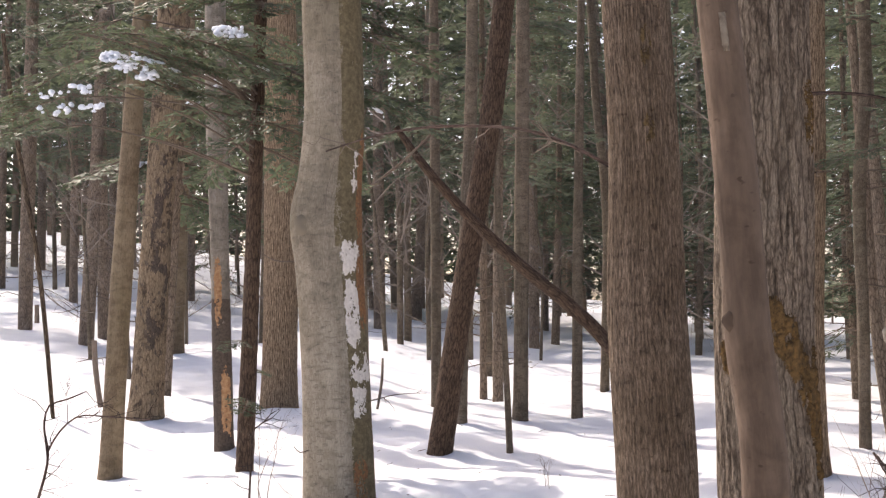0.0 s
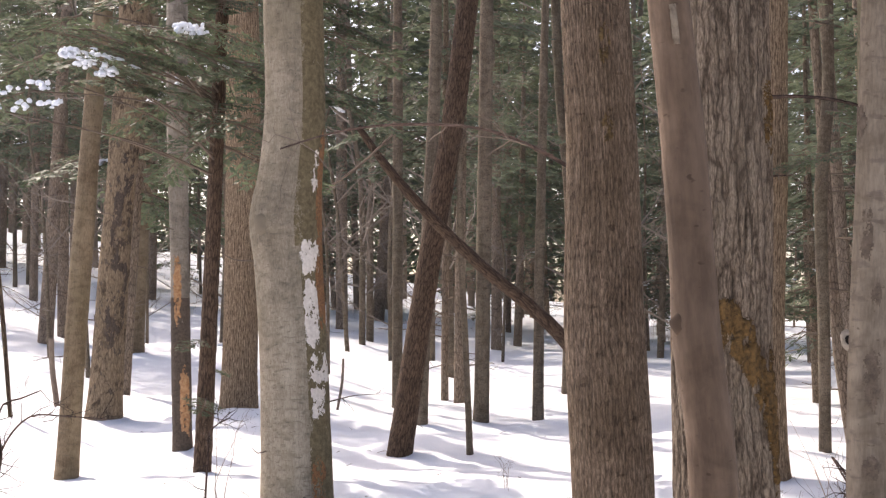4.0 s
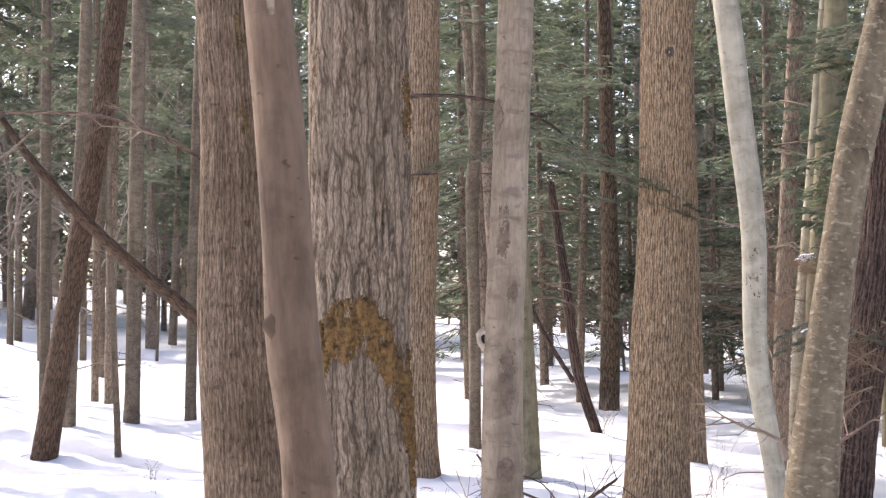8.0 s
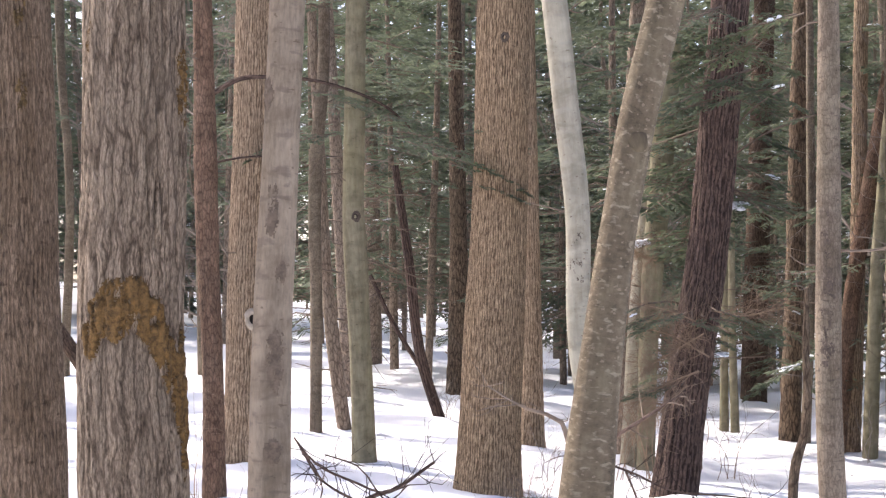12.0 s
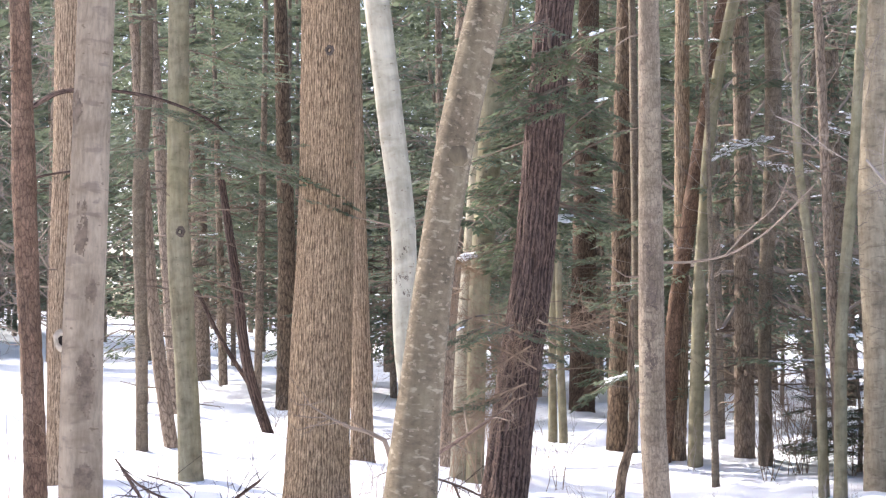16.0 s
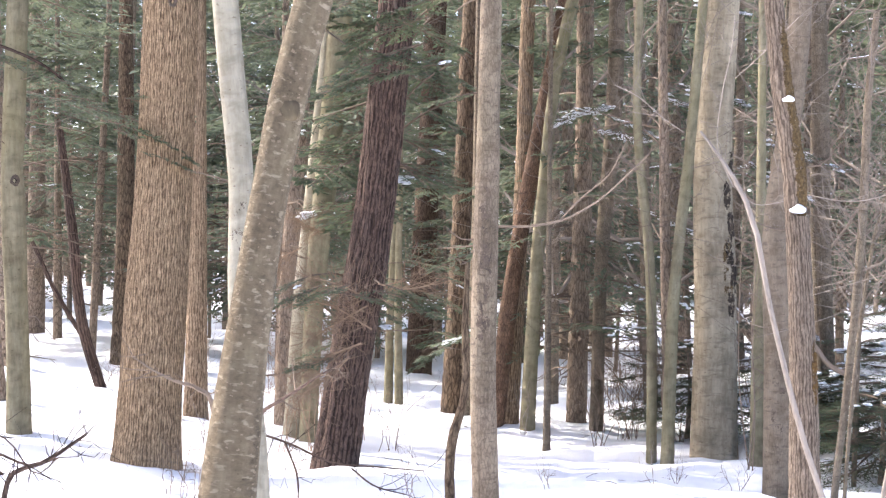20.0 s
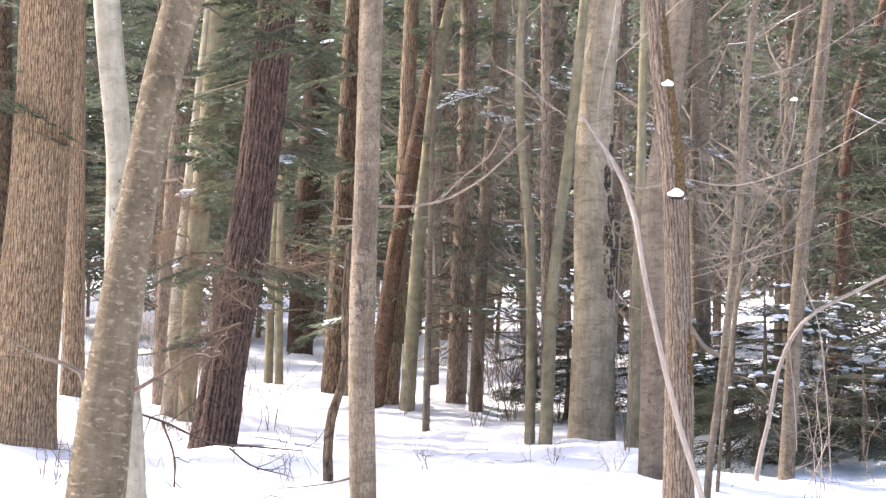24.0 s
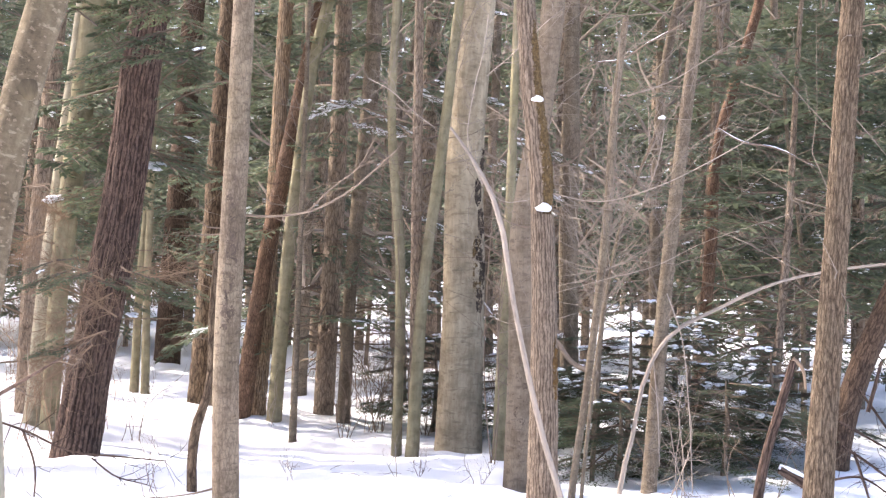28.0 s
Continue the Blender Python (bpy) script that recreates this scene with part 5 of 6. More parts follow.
def stubs(ob, n, low, high, rng):
    """Short dead branch stubs on a trunk."""
    for _ in range(n):
        p, out = surface_point(ob, np.array(rng.choice((-1, 1)) * rng.uniform(35, 100)), np.array(rng.uniform(low, high)))
        ln = rng.uniform(.06, .4)
        d = out + (0, 0, rng.uniform(-.3, .4))
        pile = Pile()
        r = rng.uniform(.003, .007)
        line = curve([(*(p - out * .01), r), (*(p + d * ln * .5 + rng.normal(0, .02, 3)), r * .7), (*(p + d * ln + rng.normal(0, .04, 3)), r * .35)], .05)
        pile.stem(line, 6)
        if ln > .3:
            side_twigs(pile, line, 5, ln * .6, rng, .003, 0)
        part("branch_stub", pile.mesh("branch_stub", BARK["dead_twig"]), ob)


far_seed = 0
stub_rng = np.random.default_rng(88)
for kind, tree, stem in list(TREES):
    away = math.hypot(tree.location.x, tree.location.y)
    if kind in ("hemlock", "dark_hemlock") and away > 17.6 and stem[:, 3].max() > .05:
        far_seed += 1
        fine, leaf = (28, .062) if away < 26 else (19, .082)
        if tree.location.x > 4:
            bushy(tree, 1.0, 5.4, 28, 1.7, 300 + far_seed, .4, 22, .07)
        else:
            if tree.location.x > 2:
                bushy(tree, 1.5, 9.5, 34, 2.0, 300 + far_seed, third=fine, size=leaf)
            elif tree.location.x > -4:
                bushy(tree, 3.2, 11, 24, 2.1, 300 + far_seed, third=fine, size=leaf)
            else:
                bushy(tree, 3.8, 9.5, 30, 2.1, 300 + far_seed, third=fine, size=leaf)
    wide = stem[:, 3].max() / away * 3138
    if wide > 7 and kind not in ("blurred", "oak", "maple", "thick", "arched", "bent_sapling", "stub", "broken_snag", "birch_lean", "beech_hole") and away < 34:
        stubs(tree, 5 if kind in ("pine", "hemlock", "flaked", "ash") else 3, tree.location.z + .5, min(5.0, 1.6 + away * .17), stub_rng)



def twiggy(ob, line, n, reach, seed):
    """Fine bare side branches along a young hardwood stem."""
    rng = np.random.default_rng(seed)
    pts = curve(line, .2)
    pts = pts[(pts[:, 2] > 1.0) & (pts[:, 2] < 6.5)]
    pts[:, :3] -= np.array(ob.location)
    for _ in range(3):
        pile = Pile()
        side_twigs(pile, pts, n // 3, reach, rng, .0035)
        stuff(part("twig_growth", pile.mesh("twig_growth", BARK["twig"]), ob))


def unseen_crown(ob, line, low, seed):
    """Bare limbs with twigs, out of view high on a hardwood, added to streak the snow with shade."""
    rng = np.random.default_rng(seed)
    pts = curve(line, .3)
    pts = pts[pts[:, 2] > low]
    if len(pts) < 4:
        return
    pts[:, :3] -= np.array(ob.location)
    for _ in range(7):
        pile = Pile()
        for _ in range(2):
            k = rng.integers(0, len(pts) - 2)
            az, ln = rng.uniform(0, 6.28), rng.uniform(1.2, 3.4)
            d = np.array([math.cos(az), math.sin(az), rng.uniform(.35, 1.0)])
            p, r = pts[k, :3], max(.012, pts[k, 3] * rng.uniform(.25, .5))
            lm = curve([(*p, r), (*(p + d * ln * .45 + rng.normal(0, .12, 3)), r * .7), (*(p + d * ln + rng.normal(0, .15, 3)), r * .25)], .25)
            pile.stem(lm, 6)
            side_twigs(pile, lm, 9, 1.1, rng, .012)
        stuff(part("limb_growth", pile.mesh("limb_growth", BARK["twig"]), ob))


crown_seed = 0
for kind, tree, stem in list(TREES):
    away = math.hypot(tree.location.x, tree.location.y)
    if kind not in SHORT and "hemlock" not in kind and kind != "pine" and kind != "leaning" and away < 32:
        crown_seed += 1
        unseen_crown(tree, stem, max(2.2 + away * .23, stem[-1, 2] * .4), 5000 + crown_seed)

twig_seed = 0
for kind, tree, stem in list(TREES):
    if tree.location.x > 1.9 and tree.location.y < 27 and kind in ("ash", "sapling", "green_beech", "big_beech", "tan_beech", "shaggy"):
        twig_seed += 1
        twiggy(tree, stem, 48 if kind == "sapling" else 33, .9 if kind == "sapling" else 1.1, 2000 + twig_seed)

# hemlocks whose stems stand behind others
hidden = trunk("hemlock", (1.44, 15.75, 0.0, .10), (1.62, 15.75, 1.0, .09), (1.76, 15.75, 1.95, .085), (1.92, 15.75, 3.4, .07))
boughs(hidden, 2.1, 4.2, 22, 1.25)
boughs(hidden, .9, 1.9, 5, .8, 180, 330)
behind_beech = trunk("hemlock", (-6.55, 15.3, 0.0, .09), (-6.5, 15.3, 2.5, .08), (-6.45, 15.3, 5.0, .06))
boughs(behind_beech, 3.5, 5.2, 9, 1.2, -80, 60)
behind_cherry = trunk("hemlock", (-12.75, 23.6, 0.3, .11), (-12.55, 23.6, 3.0, .09), (-12.3, 23.6, 6.5, .07))
boughs(behind_cherry, 3.4, 7.2, 30, 1.8)
boughs(left_hemlock, 3.2, 5.4, 16, 1.4)
boughs(left_hemlock, .9, 1.5, 3, .6)

patch(maple, "moss", MOSS, 60, 90, 1.06, 1.62, 0.008, 0.40, 1.7)
patch(maple, "moss", MOSS, 57, 90, 2.04, 2.31, 0.006, 0.5)
patch(maple, "moss", MOSS, -73, 3, 2.22, 2.37, 0.005, 0.68)
patch(thick_tree, "moss", DARK_MOSS, -1, 27, 2.38, 2.54, 0.006, 0.5)
patch(thick_tree, "moss", DARK_MOSS, -3, 25, 2.13, 2.30, 0.004, 0.6)
patch(slim_beech, "scar", BEECH_SCAR, -16, 49, 1.36, 1.54, 0.002, 0.40)
patch(slim_beech, "scar", BEECH_SCAR, -40, 11, 1.74, 1.91, 0.002, 0.48)
patch(slim_beech, "scar", BEECH_SCAR, -21, 47, 1.19, 1.26, 0.002, 0.36)
patch(old_beech, "peeled_patch", PEELED, 19, 69, 1.93, 2.28, 0.004, 0.32)
patch(old_beech, "peeled_patch", PEELED, 22, 56, 1.37, 1.99, 0.004, 0.24)
patch(old_beech, "peeled_patch", PEELED, 24, 82, 1.10, 1.43, 0.004, 0.33)
patch(old_beech, "peeled_patch", PEELED, 24, 66, 0.83, 1.19, 0.004, 0.31)
patch(old_beech, "peeled_patch", PEELED, 35, 68, 2.60, 3.05, 0.003, 0.46)
patch(old_beech, "orange_stain", ORANGE, 55, 90, 2.20, 3.21, 0.004, 0.18)
patch(old_beech, "orange_stain", ORANGE, 50, 90, 1.52, 2.29, 0.004, 0.18)
patch(old_beech, "orange_stain", ORANGE, 20, 57, 0.14, 0.63, 0.004, 0.42)
patch(old_beech, "algae", ALGAE, 14, 90, 2.20, 4.36, 0.002, 0.16)
patch(old_beech, "algae", ALGAE, 22, 90, 0.05, 2.38, 0.002, 0.2)
patch(old_beech, "scar", SCAR, -13, 25, 0.14, 0.30, 0.003, 0.55)
patch(snag, "bare_wood", WOOD, -46, 10, 1.56, 2.36, 0.009, 0.26)
patch(snag, "bare_wood", WOOD, -16, 56, 0.33, 1.22, 0.011, 0.26)
patch(snag, "charred_bark", SCAR, -90, 90, 0.17, 1.90, 0.005, 0.10)
patch(left_cherry, "loose_bark", SCAR, -41, 74, 0.69, 4.48, 0.010, 0.56)
for left, right, low, high in ((30, 66, 2.18, 2.5), (40, 82, 1.9, 2.24), (28, 70, 1.68, 1.98), (42, 84, 1.42, 1.8), (34, 66, 1.2, 1.5), (50, 86, 2.5, 2.8)):
    patch(big_beech, "scar", KNURL, left, right, low, high, 0.008, 0.42)
patch(big_beech, "moss", DARK_MOSS, 20, 62, 1.25, 2.07, 0.006, 0.56)
patch(mossy, "moss", DARK_MOSS, 14, 90, 2.26, 3.05, 0.005, 0.3)
patch(mossy, "moss", DARK_MOSS, 4, 90, 1.82, 2.45, 0.006, 0.3)
patch(broken, "moss", MOSS, 32, 90, 0.81, 1.31, 0.006, 0.5)
patch(straight_ash, "scar", SCAR, -54, 45, 1.00, 2.27, 0.003, 0.62)
patch(mid_beech, "scar", SCAR, -40, 42, -0.01, 1.22, 0.003, 0.72)
patch(pale_birch, "scar", SCAR, -90, 63, 1.46, 2.23, 0.002, 0.78)
patch(twin_beech, "scar", SCAR, -90, 45, 1.90, 3.16, 0.002, 0.70)
patch(near_sapling, "torn_bark", CURL, 2, 20, 1.905, 1.95, 0.003, 0.2)
knot((-0.378, 2.02, 1.60), near_sapling, 0.006, "knot")
knot((-0.385, 2.02, 1.36), near_sapling, 0.005, "knot")
knot((-0.455, 4.75, 1.55), slim_beech, 0.015, "knot_hole")
knot((0.05, 13.70, 3.69), oak, 0.026, "knot_hole")
knot((0.54, 5.40, 2.04), yellow_birch, 0.018, "knot")
knot((-1.46, 17.99, 2.35), knot_beech, 0.028, "knot_hole")
knot((-5.48, 12.38, 2.38), old_beech, 0.045, "knot")
knot((3.90, 28.65, 0.42), burl_hemlock, 0.13, "burl")
cap((3.57, 9.92, 1.97), broken, 0.046)
cap((3.50, 9.89, 2.58), mossy, 0.032)
cap((5.08, 11.88, 2.72), cap_sapling, 0.026)
limb(thick_tree, (-1.40, 5.61, 2.10, 0.007), (-1.52, 5.59, 2.17, 0.006), (-1.64, 5.58, 2.22, 0.005), (-1.89, 5.53, 2.25, 0.005), (-2.10, 5.50, 2.24, 0.004), (-2.21, 5.49, 2.22, 0.003), (-2.34, 5.46, 2.18, 0.003))
limb(red_hemlock, (-2.47, 15.30, 3.37, 0.024), (-2.23, 15.32, 3.50, 0.022), (-1.96, 15.34, 3.52, 0.017), (-1.36, 15.39, 3.43, 0.014), (-0.98, 15.42, 3.26, 0.012), (-0.70, 15.45, 3.01, 0.007))
limb(red_hemlock, (-2.46, 15.20, 2.77, 0.012), (-2.22, 15.22, 2.82, 0.010), (-1.93, 15.25, 2.84, 0.007))
limb(straight_ash, (1.74, 9.23, 1.84, 0.007), (1.91, 9.21, 1.84, 0.006), (2.08, 9.19, 1.87, 0.006), (2.25, 9.16, 1.96, 0.005), (2.44, 9.14, 2.13, 0.004), (2.52, 9.13, 2.21, 0.003), mat='dead_twig', twigs=22, reach=.35, fine=.0016)
limb(straight_ash, (2.08, 9.19, 1.87, 0.004), (2.19, 9.17, 1.99, 0.004), (2.32, 9.16, 2.10, 0.003), (2.41, 9.14, 2.28, 0.002), mat='dead_twig', twigs=22, reach=.35, fine=.0016)
fallen("fallen_tree", (-6.70, 17.60, 3.69, 0.034), (-6.40, 17.65, 3.26, 0.046), (-6.03, 17.75, 2.81, 0.056), (-5.80, 17.85, 2.55, 0.060), (-5.37, 17.95, 2.13, 0.068), (-4.95, 18.05, 1.77, 0.072), (-4.64, 18.10, 1.46, 0.076), (-4.35, 17.95, 1.12, 0.076), (-3.97, 17.80, 0.60, 0.076), (-3.80, 17.75, 0.12, 0.078), "bare fallen stem leaning across a dark trunk", "brown")
fallen("fallen_branch", (-6.80, 16.95, 2.98, 0.009), (-6.47, 17.06, 3.24, 0.014), (-6.14, 17.18, 3.56, 0.012), "thin dead branch hung up in the trees", "dead_twig")
fallen("fallen_branch", (-2.07, 9.73, 0.15, 0.021), (-1.55, 9.77, 0.15, 0.027), (-1.00, 9.81, 0.18, 0.030), (-0.56, 9.84, 0.19, 0.033), (-0.22, 9.86, 0.15, 0.036), (0.05, 9.88, 0.08, 0.036), (0.35, 9.90, 0.02, 0.036), (0.66, 9.92, -0.07, 0.033), "grey fallen branch lying over the snow", "hemlock")
fallen("dead_branch", (-0.64, 9.83, 0.20, 0.018), (-0.69, 9.83, 0.42, 0.015), (-0.65, 9.83, 0.54, 0.014), (-0.51, 9.84, 0.59, 0.012), (-0.28, 9.86, 0.74, 0.008), "dark twisted branch sticking up from the snow", "dark")
fallen("broken_branch", (-0.51, 9.79, 0.22, 0.021), (-0.54, 9.79, 0.28, 0.020), (-0.42, 9.80, 0.26, 0.018), (-0.26, 9.81, 0.19, 0.014), "short broken branch with orange torn wood", "pine")
fallen("dead_branch", (-1.54, 9.72, 0.36, 0.009), (-1.41, 9.73, 0.42, 0.009), (-1.26, 9.74, 0.41, 0.009), (-1.02, 9.76, 0.37, 0.009), (-0.78, 9.77, 0.22, 0.008), "thin dark arching dead branch in the snow", "dark")
fallen("dead_branch", (-0.69, 9.78, 0.54, 0.008), (-0.86, 9.77, 0.64, 0.006), (-1.02, 9.76, 0.88, 0.005), "thin dark arching dead branch in the snow", "dark")
fallen("fallen_log", (6.09, 11.93, 0.29, 0.032), (6.21, 11.90, 0.23, 0.040), (6.37, 11.85, 0.14, 0.040), "dark fallen log with torn bark under snow", "dark", 1)
fallen("fallen_log", (6.02, 19.15, 1.25, 0.056), (6.18, 19.12, 1.03, 0.056), (6.34, 19.08, 0.82, 0.050), "snow-topped fallen log behind a beech", "hemlock", 1)
fallen("broken_branch", (6.345, 12.29, 1.06, 0.016), (6.41, 12.28, 1.01, 0.015), (6.45, 12.27, 0.84, 0.009), "snapped pale top hanging from a broken stem", "tan_twig")
fallen("dead_stub", (-8.40, 14.25, 1.49, 0.026), (-8.39, 14.25, 1.25, 0.026), (-8.35, 14.27, 0.88, 0.028), "short dead stub standing in the snow", "dead_twig")
fallen("dead_stub", (-8.03, 20.53, 1.18, 0.014), (-8.04, 20.52, 0.93, 0.018), (-8.10, 20.50, 0.55, 0.018), "thin dead stub standing in the snow", "dead_twig")
fallen("dead_stub", (-18.09, 28.65, 2.05, 0.042), (-18.09, 28.65, 1.71, 0.047), "short dead stub standing in the snow", "dead_twig")
fallen("leaning_branch", (-1.97, 24.77, 1.98, 0.027), (-1.64, 24.80, 1.28, 0.031), (-1.30, 24.83, 0.72, 0.035), "thin dark branch propped against a curved tree", "dark")
fallen("leaning_branch", (5.17, 13.19, 0.86, 0.022), (4.98, 13.23, 0.94, 0.019), (4.85, 13.26, 1.11, 0.017), "thin dark branch among young conifers", "dead_twig")
fallen("hung_branch", (5.26, 13.68, 3.31, 0.006), (5.44, 13.64, 3.34, 0.007), (5.63, 13.60, 3.47, 0.008), (5.91, 13.53, 3.64, 0.009), "snow-lined branch caught high in the stems", "dead_twig", 1)
fallen("hung_branch", (5.96, 12.90, 2.77, 0.006), (6.13, 12.85, 2.68, 0.008), (6.38, 12.78, 2.64, 0.008), (6.67, 12.70, 2.51, 0.006), "snow-lined branch caught high in the stems", "dead_twig", 1)
shrub((-0.80, 6.70, 0.0), "tan_twig", 1.42, 2, 0.12)
shrub((-6.04, 12.72, 0.16), "twig", 0.800, 3, 0.35)
shrub((-14.35, 23.57, 0.59), "twig", 0.500, 2, 0.5)
shrub((-4.22, 14.52, 0.19), "twig", 0.300, 3, 0.4)
shrub((0.35, 14.80, 0.02), "twig", 0.750, 4, 0.4)
shrub((0.24, 11.97, 0.09), "dead_twig", 0.550, 5, 0.5)
shrub((0.10, 12.06, 0.12), "dead_twig", 0.350, 3, 0.5)
shrub((-0.17, 10.16, 0.08), "dead_twig", 0.400, 4, 0.8)
shrub((-1.43, 14.61, 0.11), "dead_twig", 0.450, 4, 0.9)
shrub((1.74, 12.52, 0.09), "twig", 0.500, 3, 0.6)
shrub((-0.75, 21.43, 0.22), "twig", 0.500, 7, 0.6)
shrub((1.03, 16.17, 0.01), "tan_twig", 1.200, 5, 0.8)
shrub((1.33, 16.23, 0.01), "tan_twig", 1.500, 7, 0.8)
shrub((1.84, 17.47, -0.01), "tan_twig", 1.400, 6, 0.7)
shrub((2.06, 16.94, -0.06), "dead_twig", 0.800, 5, 0.9)
shrub((1.21, 23.51, 0.01), "tan_twig", 1.200, 5, 0.7)
shrub((0.26, 24.34, 0.02), "tan_twig", 1.000, 5, 0.7)
shrub((4.12, 17.21, -0.04), "dead_twig", 0.900, 8, 0.6)
shrub((4.53, 17.76, -0.04), "dead_twig", 1.300, 9, 0.7)
shrub((4.77, 19.29, 0.06), "dead_twig", 1.200, 9, 0.8)
shrub((5.04, 17.74, -0.04), "dead_twig", 1.200, 8, 0.7)
shrub((3.53, 18.10, -0.01), "twig", 0.700, 3, 0.3)
shrub((3.60, 13.11, -0.02), "twig", 0.450, 2, 0.2)
shrub((3.87, 13.56, -0.02), "twig", 0.300, 3, 0.3)
shrub((4.29, 13.25, -0.05), "twig", 0.300, 3, 0.3)
shrub((2.73, 12.69, 0.06), "twig", 0.250, 3, 0.3)
shrub((4.53, 10.26, 0.24), "twig", 1.300, 2, 0.2)
shrub((5.06, 11.16, 0.18), "twig", 1.600, 2, 0.2)
shrub((4.71, 14.32, 0.04), "dead_twig", 3.2, 3, 0.12)
shrub((4.47, 15.92, 0.07), "dead_twig", 2.8, 3, 0.14)
shrub((6.03, 17.61, 0.14), "dead_twig", 1.600, 8, 0.6)
shrub((4.59, 17.95, -0.02), "dead_twig", 1.400, 8, 0.7)
bough((-1.64, 15.27, 3.38), red_hemlock, 0.550, -20)
bough((-1.40, 15.29, 3.30), red_hemlock, 0.600, -50)
bough((-1.16, 15.31, 3.20), red_hemlock, 0.650, 10)
bough((-0.92, 15.23, 3.04), red_hemlock, 0.600, -30)
bough((-0.71, 14.94, 2.92), red_hemlock, 0.650, -10)
bough((-0.60, 14.65, 2.82), red_hemlock, 0.750, -25)
bough((-0.46, 14.56, 2.72), red_hemlock, 0.750, -5)
bough((-0.37, 14.57, 2.96), red_hemlock, 0.600, 5)
bough((-1.09, 15.52, 2.95), red_hemlock, 0.600, 30)
bough((-1.40, 15.69, 3.07), red_hemlock, 0.600, 200)
bough((-0.78, 15.14, 2.63), red_hemlock, 0.500, -40)
bough((-0.24, 14.48, 2.55), red_hemlock, 0.500, -15)
bough((-1.72, 15.87, 3.05), red_hemlock, 0.600, 170)
young_fir((6.18, 15.11, -0.04), 0, 1.350, 1.05)
young_fir((6.93, 15.55, -0.04), 1, 1.150, 1.0)
young_fir((6.60, 13.98, -0.10), 2, 0.800, 1.0)
young_fir((6.34, 16.30, -0.12), 3, 1.000, 0.9)
young_fir((7.32, 14.64, 0.06), 4, 1.000, 0.9)
young_fir((5.80, 17.36, -0.11), 5, 1.200, 1.1)
young_fir((5.19, 17.95, -0.11), 6, 0.950, 0.9)
shrub((5.61, 21.93, -0.15), "dead_twig", 1.400, 9, 0.8)
shrub((7.08, 23.75, -0.45), "dead_twig", 1.600, 9, 0.8)
shrub((7.07, 21.73, -0.34), "dead_twig", 1.400, 9, 0.8)
shrub((9.48, 20.91, -0.27), "dead_twig", 1.600, 9, 0.8)
shrub((9.28, 18.90, -0.21), "twig", 1.800, 9, 0.7)
shrub((5.40, 23.92, -0.49), "dead_twig", 1.500, 9, 0.7)
limb(mossy, (3.63, 10.19, 2.09, 0.003), (3.99, 10.12, 2.04, 0.003), (4.31, 10.05, 2.14, 0.003), (4.63, 9.99, 2.31, 0.003), (4.94, 9.93, 2.51, 0.003), mat='twig', twigs=18, reach=.4, fine=.002)
limb(mid_beech, (3.98, 11.14, 1.46, 0.002), (4.36, 11.06, 1.58, 0.002), (4.71, 10.99, 1.69, 0.003), (4.99, 10.94, 1.84, 0.002), (5.29, 10.88, 1.96, 0.002), (5.54, 10.82, 2.05, 0.002), mat='twig', twigs=18, reach=.4, fine=.002)
limb(mid_beech, (3.51, 10.93, 2.15, 0.004), (3.42, 10.95, 2.36, 0.003), (3.43, 10.95, 2.67, 0.003), (3.49, 10.93, 2.99, 0.003), (3.51, 10.93, 3.20, 0.003), mat='twig', twigs=18, reach=.4, fine=.002)
limb(mossy, (3.34, 10.35, 2.75, 0.003), (3.47, 10.33, 2.87, 0.003), (3.59, 10.30, 3.00, 0.003), (3.69, 10.28, 3.10, 0.003), mat='twig', twigs=18, reach=.4, fine=.002)
limb(mid_beech, (3.24, 11.09, 2.49, 0.003), (3.10, 11.12, 2.59, 0.003), (2.96, 11.14, 2.71, 0.003), (2.82, 11.17, 2.78, 0.003), mat='twig', twigs=18, reach=.4, fine=.002)
limb(mid_beech, (3.51, 10.93, 2.17, 0.003), (3.63, 10.91, 2.05, 0.003), (3.84, 10.86, 2.07, 0.003), mat='twig', twigs=18, reach=.4, fine=.002)
limb(cap_sapling, (4.98, 11.96, 2.09, 0.004), (5.09, 11.94, 2.44, 0.004), (5.12, 11.93, 2.66, 0.004), mat='twig', twigs=18, reach=.4, fine=.002)
limb(right_ash, (5.15, 12.74, 2.95, 0.004), (5.47, 12.68, 3.08, 0.004), (5.79, 12.61, 3.30, 0.003), (6.06, 12.56, 3.47, 0.003), mat='twig', twigs=18, reach=.4, fine=.002)
limb(cap_sapling, (5.02, 11.54, 1.51, 0.004), (5.12, 11.52, 1.25, 0.004), (5.19, 11.51, 0.80, 0.004), (5.24, 11.50, 0.17, 0.004), mat='twig', twigs=18, reach=.4, fine=.002)
limb(cap_sapling, (5.25, 12.31, 1.07, 0.004), (5.30, 12.30, 0.67, 0.004), (5.33, 12.30, 0.27, 0.003), mat='twig', twigs=18, reach=.4, fine=.002)
limb(dark_cherry, (1.60, 13.99, 1.39, 0.007), (1.30, 14.02, 1.52, 0.005), (1.04, 14.06, 1.58, 0.003), mat='tan_twig', twigs=80, reach=.42, fine=.0022)
limb(dark_cherry, (1.59, 13.89, 1.17, 0.007), (1.29, 13.92, 1.34, 0.005), (1.10, 13.95, 1.39, 0.003), mat='tan_twig', twigs=80, reach=.42, fine=.0022)
limb(dark_cherry, (1.55, 13.89, 1.35, 0.007), (1.38, 13.91, 1.25, 0.005), (1.12, 13.95, 1.09, 0.003), mat='tan_twig', twigs=80, reach=.42, fine=.0022)
